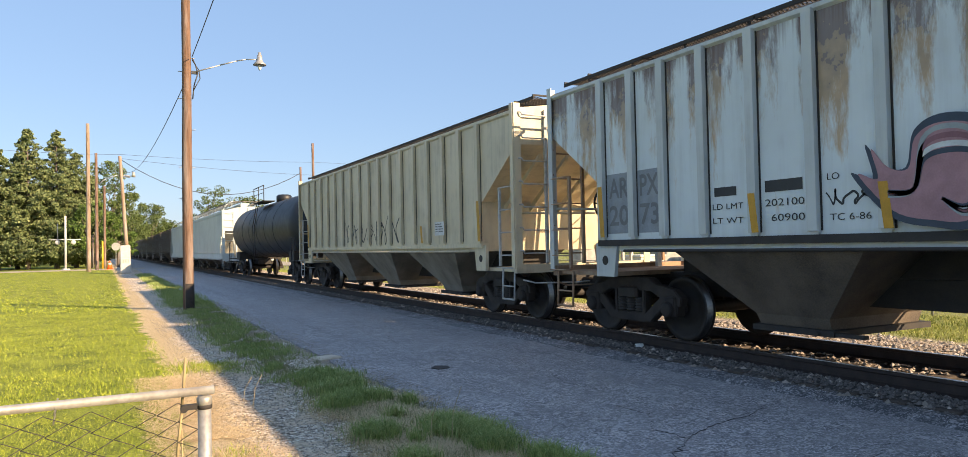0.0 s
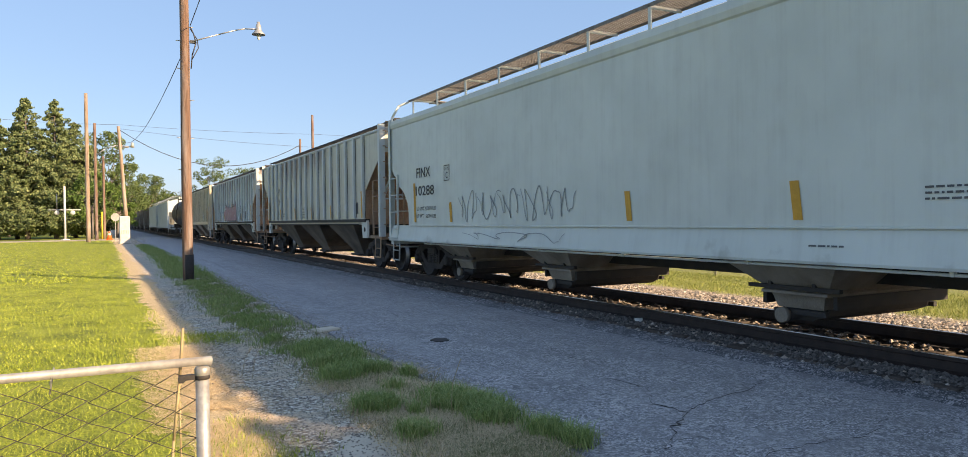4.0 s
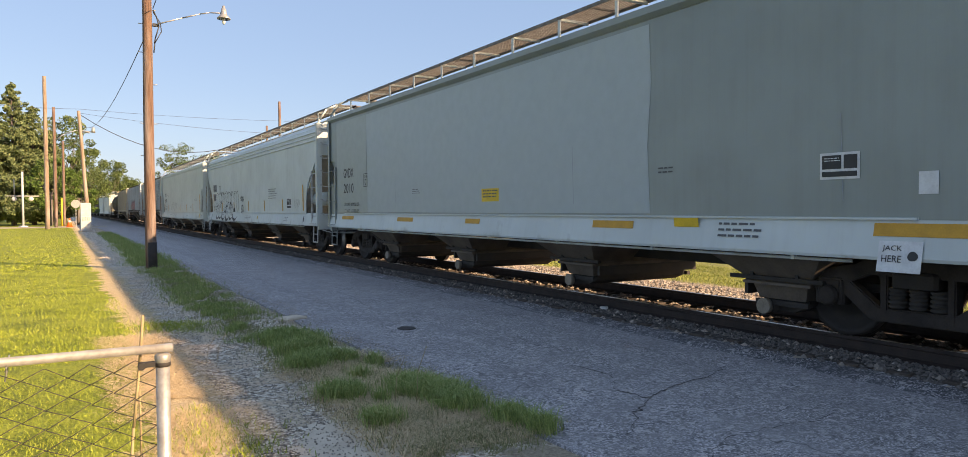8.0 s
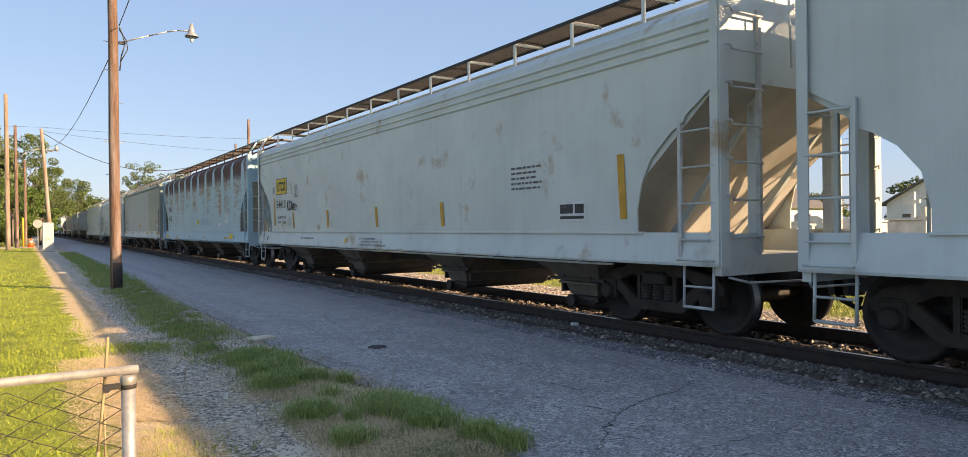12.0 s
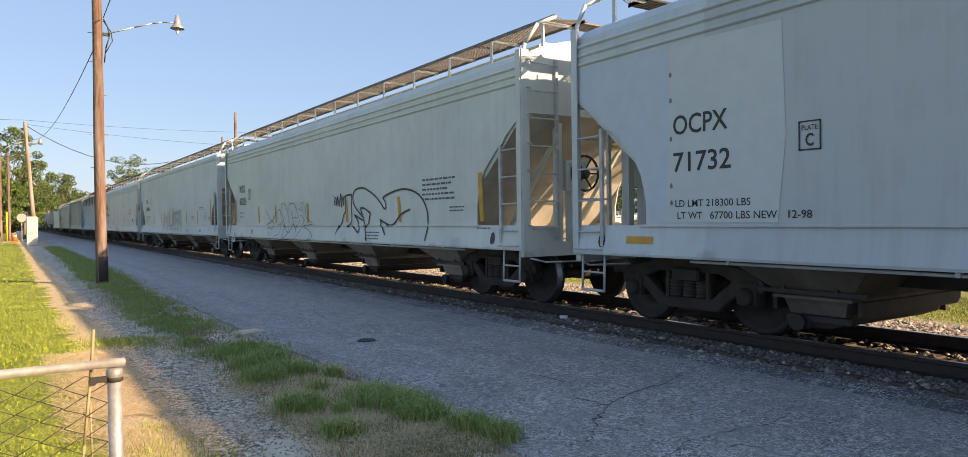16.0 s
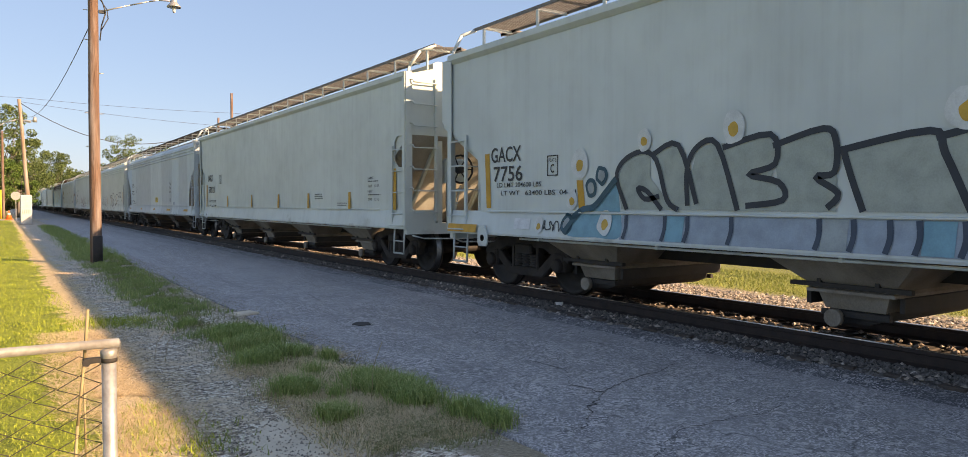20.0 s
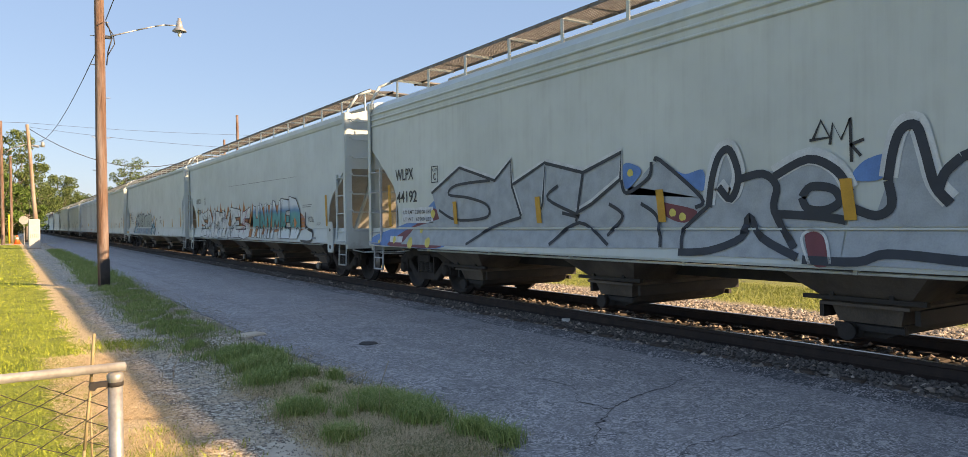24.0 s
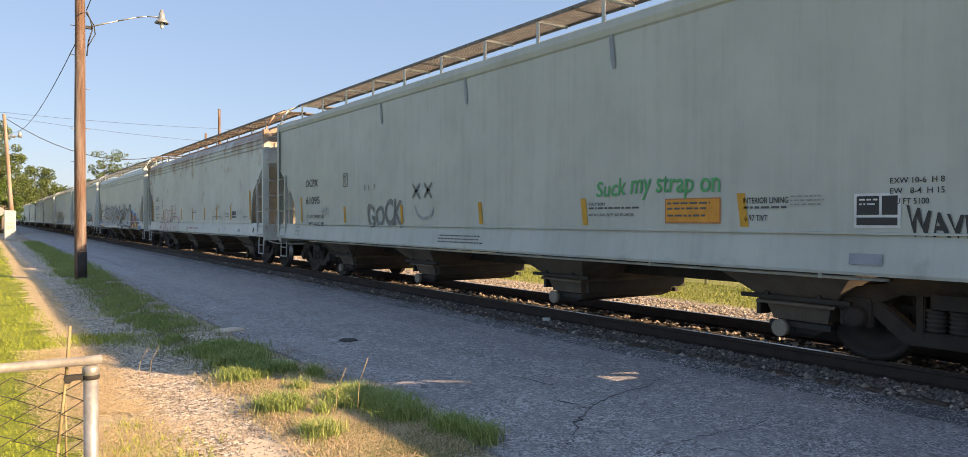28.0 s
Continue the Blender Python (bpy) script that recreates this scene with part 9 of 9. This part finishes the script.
# grey, maroon and blue car
blob("w9", [(0.1, 0.95), (0.15, 1.1), (0.9, 1.25), (1.5, 1.35), (2.2, 1.5), (2.9, 1.8), (3.3, 1.4), (3.2, 0.95), (1.5, 0.92)], "skyblue", 0.002)
blob("w9", [(0.9, 0.95), (1.5, 1.2), (2.2, 1.4), (2.8, 1.65), (3.1, 1.3), (3.1, 0.95), (1.8, 0.92)], "maroon", 0.004)
blob("w9", [(12.9, 0.95), (12.95, 1.6), (13.2, 1.9), (13.7, 1.85), (14.1, 1.7), (14.4, 1.75), (14.8, 1.7), (15.2, 1.5), (15.7, 1.4), (16.0, 1.15), (16.75, 0.92), (14.5, 0.92)], "skyblue", 0.002)
blob("w9", [(12.9, 0.95), (13.0, 1.55), (13.3, 1.78), (13.8, 1.68), (14.3, 1.55), (14.7, 1.58), (15.1, 1.35), (15.5, 1.2), (15.8, 0.97), (14.5, 0.93)], "maroon", 0.004)
for i, (s, z, r) in enumerate(((13.6, 0.98, 0.08), (14.02, 0.99, 0.14), (14.5, 1.17, 0.08), (14.87, 1.06, 0.13), (15.47, 0.99, 0.13), (14.2, 1.5, 0.06), (14.88, 1.5, 0.08), (15.0, 1.38, 0.05), (13.2, 1.6, 0.07), (1.2, 1.05, 0.07), (1.9, 1.0, 0.11), (2.6, 1.02, 0.1), (2.3, 1.25, 0.06), (2.75, 1.55, 0.08), (0.5, 1.0, 0.05), (16.1, 1.0, 0.06), (16.4, 0.97, 0.05))):
    disc("w9", s, z, r, "sun_yellow", 0.008, 1.0, 400 + i)
marks("w9", "WLPX", "44192", 1.22, 1.98, 2.45, 0.22, 0.22, (2.7, 2.12, 0.25), (1.27, 2.12))
rect("w9", 1.5, 2.75, 1.38, 1.68, "silver", 0.006)
words("w9", "LD LMT 220100 LBS", 1.56, 2.68, 1.56, 1.63, "ink", 0.006, 0.01)
words("w9", "LT WT   65900 LBS", 1.56, 2.68, 1.42, 1.49, "ink", 0.006, 0.01)
for k, pts in enumerate((
        [(2.72, 1.93), (3.72, 2.35), (4.81, 2.07), (5.26, 2.35), (5.32, 1.95), (5.52, 1.51), (4.75, 1.26), (4.08, 0.97), (1.53, 0.97), (2.01, 1.3), (2.98, 1.45)],
        [(5.25, 1.95), (6.13, 2.25), (6.96, 2.06), (7.7, 2.26), (7.75, 1.83), (7.99, 1.59), (8.18, 1.04), (4.08, 0.97), (4.75, 1.26), (5.52, 1.51)],
        [(7.75, 1.83), (7.79, 1.71), (8.18, 2.03), (8.34, 2.1), (8.96, 1.63), (9.08, 1.52), (8.85, 1.06), (8.18, 1.04), (7.99, 1.59)],
        [(9.09, 1.63), (9.22, 2.08), (9.37, 2.15), (9.5, 1.84), (9.87, 1.87), (9.96, 1.66), (10.18, 0.98), (8.68, 0.98), (8.91, 1.28)],
        [(9.87, 1.87), (10.29, 1.97), (10.55, 1.84), (10.72, 1.57), (10.66, 1.34), (10.63, 0.97), (10.18, 0.98), (9.95, 1.53)],
        [(10.72, 1.54), (10.95, 1.42), (11.06, 1.72), (11.17, 2.14), (11.3, 2.19), (11.38, 1.91), (11.47, 1.65), (11.66, 1.84), (11.68, 0.94), (10.63, 0.95)],
        [(11.66, 1.84), (12.0, 1.95), (12.4, 1.75), (12.75, 2.1), (13.1, 2.05), (13.25, 1.4), (13.4, 0.95), (11.68, 0.94)])):
    shape("w9", pts, "steel_spray", 0.006 + 0.0012 * k)
THIN = (
    [(2.72, 1.93), (3.72, 2.33), (4.81, 2.05), (5.26, 2.34), (5.28, 1.95), (5.52, 1.47)],
    [(4.68, 2.06), (3.61, 2.03), (3.35, 1.88), (4.01, 1.8), (4.58, 1.66), (4.54, 1.46), (3.59, 1.43), (2.99, 1.61)],
    [(5.52, 1.45), (4.75, 1.3), (3.97, 1.01)],
    [(5.28, 1.95), (6.13, 2.24), (6.06, 1.64), (5.95, 1.44)],
    [(6.13, 2.23), (6.96, 2.04), (7.7, 2.25), (7.68, 1.91), (7.13, 1.61), (6.81, 1.49)],
    [(6.96, 2.04), (6.88, 1.7), (6.81, 1.37)],
    [(6.42, 1.89), (6.18, 1.71), (6.88, 1.45), (6.51, 1.5)],
    [(7.44, 1.19), (7.72, 1.44), (7.47, 1.6)],
    [(6.24, 1.05), (6.88, 1.36), (7.47, 1.07)],
    [(7.7, 1.9), (7.79, 1.73), (8.17, 1.9), (8.22, 2.09)],
    [(8.28, 2.09), (8.36, 2.1), (8.98, 1.63), (8.89, 1.52)],
    [(8.04, 1.59), (8.31, 1.42), (8.38, 1.06)],
    [(8.71, 1.05), (8.73, 1.27), (9.08, 1.54)],
)
for k, pts in enumerate(THIN):
    if k in (0, 3, 4):
        edge("w9", [(a, z + 0.025) for a, z in pts], 0.085, "egg_white", 0.0142 + 0.00008 * k, "pale sprayed halo", 1)
    edge("w9", pts, 0.048, "night", 0.0162 + 0.0002 * k, n=1 if k in (0, 3, 4) else 5)
for k, pts in enumerate((
        [(9.08, 1.52), (9.13, 1.83), (9.23, 2.08), (9.37, 2.13), (9.48, 1.84), (9.38, 1.6), (9.22, 1.74)],
        [(9.5, 1.81), (9.78, 1.85), (9.94, 1.71), (9.91, 1.46), (10.15, 1.09)],
        [(8.67, 1.01), (9.11, 1.04), (9.52, 1.19), (9.61, 1.41), (9.77, 1.19), (10.19, 1)],
        [(9.91, 1.81), (10.29, 1.96), (10.58, 1.83), (10.71, 1.62)],
        [(10.22, 1.59), (10.32, 1.69), (10.54, 1.66), (10.61, 1.54), (10.47, 1.46), (10.28, 1.48), (10.22, 1.59)],
        [(9.95, 1.43), (10.41, 1.4), (10.67, 1.36)],
        [(11.06, 1.71), (11.11, 1.99), (11.18, 2.15), (11.3, 2.17), (11.37, 1.96), (11.45, 1.65), (11.57, 1.49)],
        [(10.72, 1.48), (10.95, 1.4), (11.09, 1.49), (11.06, 1.71)],
        [(11.66, 1.87), (11.53, 1.75), (11.47, 1.58)],
        [(10.25, 0.98), (10.8, 0.98), (11.07, 1.06), (11.67, 1.02)],
        [(11.66, 1.87), (12.0, 1.97), (12.3, 1.75), (12.45, 1.4)], [(12.4, 1.7), (12.75, 2.12), (13.1, 2.06), (13.25, 1.45), (13.42, 1.0)], [(11.9, 1.6), (12.05, 1.35), (12.2, 1.2), (12.5, 1.15)], [(11.67, 1.02), (12.4, 1.0), (13.4, 0.98)])):
    if k in (0, 3, 6, 11):
        edge("w9", [(a, z + 0.03) for a, z in pts], 0.17, "egg_white", 0.0152 + 0.00008 * k, "pale sprayed halo")
    edge("w9", pts, 0.085, "night", 0.0192 + 0.0002 * k)
blob("w9", [(7.73, 2.07), (7.86, 2.1), (8.05, 2), (7.94, 1.86), (7.77, 1.79)], "skyblue", 0.0135)
blob("w9", [(8.5, 2), (8.74, 1.91), (9, 1.94), (8.98, 1.7)], "skyblue", 0.0135)
blob("w9", [(10.72, 1.74), (10.84, 1.9), (11.06, 1.94), (11, 1.73)], "skyblue", 0.014)
blob("w9", [(8.33, 1.59), (8.54, 1.57), (8.91, 1.48), (8.73, 1.35), (8.44, 1.43)], "maroon", 0.0138)
blob("w9", [(10.25, 1.21), (10.34, 1.26), (10.46, 1.2), (10.53, 0.95), (10.36, 0.94)], "maroon", 0.0148)
edge("w9", [(10.33, 0.94), (10.22, 1.19), (10.34, 1.27), (10.47, 1.2), (10.54, 0.95)], 0.03, "egg_white", 0.021)
edge("w9", [(10.34, 2.15), (10.42, 2.32), (10.51, 2.15), (10.3, 2.14)], 0.03, "ink", 0.008, "black handwritten tag", 1)
edge("w9", [(10.51, 2.08), (10.54, 2.28), (10.62, 2.12), (10.71, 2.31), (10.72, 1.9)], 0.03, "ink", 0.008, "black handwritten tag", 1)
edge("w9", [(10.71, 2.06), (10.84, 2.1)], 0.03, "ink", 0.008, "black handwritten tag", 1)
edge("w9", [(10.71, 2.07), (10.81, 1.95)], 0.03, "ink", 0.008, "black handwritten tag", 1)
disc("w9", 7.86, 1.98, 0.05, "sun_yellow", 0.0165)
disc("w9", 8.55, 1.47, 0.05, "sun_yellow", 0.0165)
disc("w9", 8.7, 1.42, 0.05, "sun_yellow", 0.0165)
stripes("w9", [0.95, 3.55, 5.94, 8.35, 10.67, 13.2, 15.9], (1.36, 1.75), (1.32, 2.16), 0.12, 0.026)
data_board("w9", 13.52, 14.05, 1.34, 1.66)
for k, row in enumerate(("LINING", "--------------", "TIVT   1-15", "PAINT", "--------------", "TIVT   1-15")):
    z = 1.99 - k * 0.07 - (0.03 if k > 2 else 0)
    if k in (1, 4):
        small_print("w9", 14.3, 14.3 + 0.043 * len(row), z - 0.055, z, 1, "ink", 172 + k, 0.02)
    else:
        words("w9", row, 14.3, 14.3 + 0.043 * len(row), z - 0.05, z, "ink", 0.0, 0.02)
rect("w9", 1.0, 1.55, 1.0, 1.12, "silver", 0.006)
rect("w9", 15.6, 16.1, 1.06, 1.15, "silver", 0.006)
scribble("w9", 15.1, 15.6, 1.5, 1.8, "grey_tag", 173, 5, 0.015)

# stained car with red tags
rect("ao", 1.64, 2.52, 2.19, 2.46, "silver", 0.003)
rect("ao", 1.64, 2.56, 1.78, 2.04, "silver", 0.003)
words("ao", "AOKX", 1.70, 2.40, 2.20, 2.41, "ink", 0.012)
words("ao", "62145", 1.72, 2.50, 1.80, 2.01, "ink", 0.012)
words("ao", "LD LMT 220500 LB", 1.66, 2.56, 1.58, 1.64, "ink", 0.006)
words("ao", "LT WT   65500 LB", 1.68, 2.56, 1.43, 1.49, "ink", 0.006)
plate_c("ao", 3.15, 1.95, 0.25)
scribble("ao", 0.3, 0.85, 2.95, 3.2, "red", 180, 4, 0.03)
stroke("ao", [(0.5, 2.95), (0.8, 2.75), (0.55, 2.72), (0.95, 2.45), (1.0, 2.95), (1.1, 2.4), (1.35, 2.7)], 0.025, "red")
outline("ao", "red", 0.026,
        [(3.38, 1.33), (3.2, 1.46), (2.97, 1.45), (2.95, 1.3), (3.2, 1.22), (3.18, 1.05), (2.98, 0.95), (2.86, 1.05), (3.02, 1.25)],
        [(3.3, 1.0), (3.32, 1.3), (3.45, 1.5), (3.6, 1.6), (3.66, 1.4), (3.63, 0.92)],
        [(3.6, 1.59), (3.8, 1.72), (3.94, 1.76), (3.9, 1.5), (4.0, 1.2), (3.95, 0.95), (3.75, 0.93), (3.72, 1.3)],
        [(3.94, 1.78), (4.1, 1.83), (4.3, 1.75), (4.4, 1.6), (4.35, 1.4), (4.45, 1.2), (4.1, 1.02), (4.05, 1.35), (4.2, 1.4)],
        [(4.37, 1.73), (4.45, 1.8), (4.55, 1.6), (4.66, 1.5), (4.55, 1.3), (4.6, 1.05), (4.3, 0.96)],
        [(4.66, 1.77), (4.93, 1.74), (4.85, 1.5), (4.96, 1.36), (4.75, 1.3), (4.78, 0.98), (4.6, 0.95)],
        [(4.93, 1.76), (5.05, 1.9), (5.25, 1.93), (5.3, 1.75), (5.2, 1.5), (5.31, 1.34), (5.1, 1.3), (4.95, 1.4)],
        [(5.3, 1.4), (5.33, 1.8), (5.39, 1.97), (5.6, 1.94), (5.85, 1.9)],
        [(5.96, 2.02), (5.95, 1.8), (5.93, 1.62), (5.6, 1.66), (5.53, 1.58), (5.73, 1.38), (5.9, 1.55)],
        [(5.1, 1.25), (5.4, 1.4), (5.8, 1.52), (6.32, 1.49), (6.6, 1.38), (6.72, 1.29), (6.55, 1.2), (6.48, 0.92)],
        [(5.0, 1.2), (5.15, 1.1), (5.1, 0.95), (5.3, 1.0), (5.35, 0.92)])
words("ao", "MOXIE", 5.68, 6.05, 0.98, 1.1, "red", 0.0, 0.009, warp=0.2, seed=2)
stripes("ao", [1.05, 3.45, 5.2, 7.05, 8.89, 10.78, 12.41, 14.18, 16.25], (1.38, 1.82), (1.38, 2.26), 0.12)
words("ao", "DO NOT HAMMER ON SIDES OF CAR", 8.0, 9.95, 1.04, 1.10, "red", 0.006)
data_board("ao", 14.35, 14.82, 1.42, 1.68)
small_print("ao", 8.9, 9.6, 1.6, 1.72, 2, "ink", 187)
small_print("ao", 11.9, 13.2, 1.4, 1.5, 2, "ink", 188)
scribble("ao", 14.95, 15.55, 1.52, 1.72, "grey_tag", 189, 4, 0.012)
small_print("ao", 15.55, 16.05, 1.4, 1.5, 2, "ink", 190)
small_print("ao", 13.6, 14.1, 1.45, 1.6, 3, "ink", 191)
rect("ao", 15.1, 15.35, 1.0, 1.1, "plate_mid")
disc("ao", 12.9, 1.05, 0.06, "yellow_sign", 0.006)
rect("ao", 2.9, 3.1, 1.0, 1.1, "plate_mid")
disc("ao", 16.7, 1.08, 0.05, "ink", 0.006, 1.7)

# grey and green tags car
marks("o6", "OCPX", "61095", 1.98, 2.76, 2.36, 0.17, 0.25, (4.25, 2.12, 0.24), (2.0, 2.87), ("196900", "66100"))
words("o6", "GOCK", 5.5, 7.0, 1.27, 1.78, "grey_tag", 0.03, 0.007, warp=0.2, seed=3, name="graffiti", label="dark grey sprayed tag")
for a in (5.35, 5.55, 5.8):
    stroke("o6", [(a, 2.0), (a + 0.05 * (a - 5.3), 2.12)], 0.03, "grey_tag")
for s in (7.42, 7.85):
    stroke("o6", [(s, 1.80), (s + 0.28, 2.06)], 0.07, "grey_tag")
    stroke("o6", [(s, 2.06), (s + 0.28, 1.78)], 0.07, "grey_tag")
stroke("o6", [(7.5, 1.66), (7.6, 1.5), (7.85, 1.42), (8.1, 1.48), (8.2, 1.62)], 0.06, "ltgrey")
words("o6", "Suck my strap on", 12.36, 14.26, 1.64, 1.93, "green", 0.012, 0.008, warp=0.1, seed=2, name="graffiti", label="loose green handwritten spray words")
rect("o6", 13.50, 14.28, 1.36, 1.645, "orange_spray", 0.005, label="orange sticker with print")
rect("o6", 13.52, 14.26, 1.38, 1.63, "orange_sign", 0.006, label="orange sticker with print")
small_print("o6", 13.54, 14.14, 1.48, 1.6, 2, "ink", 206, 0.009)
small_print("o6", 13.54, 14.14, 1.40, 1.46, 1, "ink", 207, 0.009)
words("o6", "INTERIOR LINING", 14.56, 15.08, 1.57, 1.63, "ink", 0.008)
small_print("o6", 14.57, 15.06, 1.48, 1.54, 1, "ink", 201)
words("o6", "6-97 TIVT", 14.58, 14.85, 1.39, 1.45, "ink", 0.008)
words("o6", "CAUTION", 12.2, 12.5, 1.58, 1.62, "ink", 0.006)
words("o6", "WITH CLEAN, SOFT SOLED SHOES", 12.2, 13.0, 1.44, 1.48, "ink", 0.004)
small_print("o6", 12.2, 13.1, 1.50, 1.56, 1, "ink", 208)
data_board("o6", 15.74, 16.15, 1.33, 1.64)
words("o6", "EXW 10-6  H 8", 16.06, 16.5, 1.72, 1.77, "ink", 0.006)
words("o6", "EW   8-4  H 15", 16.06, 16.5, 1.63, 1.68, "ink", 0.006)
words("o6", "CU FT 5100", 16.06, 16.38, 1.54, 1.59, "ink", 0.006)
words("o6", "WAVE", 16.2, 16.75, 1.25, 1.52, "ink", 0.02, 0.008, warp=0.2, seed=4, name="graffiti", label="black handwritten tag")
stripes("o6", [1.65, 4.31, 6.97, 9.64, 12.09, 14.53, 17.0], (1.33, 1.68), (1.33, 1.95), 0.1)
small_print("o6", 8.4, 9.9, 0.98, 1.14, 3, "ink", 209)
rect("o6", 15.72, 16.02, 1.0, 1.1, "plate_mid", 0.012)
words("o6", "JACK HERE", 1.3, 1.62, 1.18, 1.215, "ink", 0.004)
words("o6", "LIFT HERE", 1.32, 1.62, 1.09, 1.125, "ink", 0.004)
words("o6", "PULL HERE", 1.3, 1.62, 1.0, 1.035, "ink", 0.004)
small_print("o6", 15.1, 15.45, 1.52, 1.64, 3, "faint", 210)
scribble("o6", 3.0, 3.5, 1.45, 1.75, "faint", 211, 5, 0.015)
for s in (6.1, 9.2, 12.6):
    stroke("o6", [(s, 3.78), (s + 0.03, 3.5), (s + 0.06, 3.3)], 0.08, "plate_mid", 0.012)


def lifting_plate(key, s, z0=0.70, z1=1.44, w=0.17):
    """A pierced lifting plate welded over the sill."""
    H = LEN[key] / 2
    y = H - s
    b = bmesh.new()
    prism(b, [(y - w * 0.8, z0), (y + w * 0.8, z0), (y + w, z0 + 0.06), (y + w, z1 - 0.14), (y + w * 0.7, z1), (y - w * 0.5, z1), (y - w, z1 - 0.14), (y - w, z0 + 0.06)], "x", -1.66, -1.635)
    recalc(b)
    part("lifting_plate", b, P_white_b, TRAIN[key], "white pierced lifting plate")
    b = bmesh.new()
    rod(b, (-1.664, y, z0 + 0.13), (-1.655, y, z0 + 0.13), 0.055, 14)
    rod(b, (-1.664, y, z1 - 0.2), (-1.655, y, z1 - 0.2), 0.04, 14)
    part("plate_hole", b, M["soot"], TRAIN[key], "dark round hole")


lifting_plate("u4", 16.62)
lifting_plate("u4", 0.8)
for key in ("ga", "w6", "gp"):
    lifting_plate(key, 1.15, 0.72, 1.05, 0.14)


# ---- what moves ----
def motions():
    """The train rolls away at an even speed, and its wheels turn."""
    for car, y0 in CARS:
        walk(car, [(t, pose(TRACK_X, y0 + V * t, RAIL_Z)) for t in (0.0, 7.0, 14.0, 21.0, 28.0)])
    sets = [o for o in TRUCK.children if o.name.startswith("wheelset")]
    keyed = {}
    for o in sets:
        at = o.location.copy()
        walk(o, [(k / FPS, pose(*at, -math.degrees(V * k / FPS / 0.457) % 360)) for k in range(28 * FPS + 1)])
        keyed[round(at.y, 2)] = o
    for o in [x for x in scene.objects if x.name.startswith("wheelset") and x not in sets]:
        src = keyed[round(o.location.y, 2)]
        o.rotation_mode = "QUATERNION"
        o.animation_data_create()
        o.animation_data.action = src.animation_data.action
        o.animation_data.action_slot = src.animation_data.action_slot


motions()
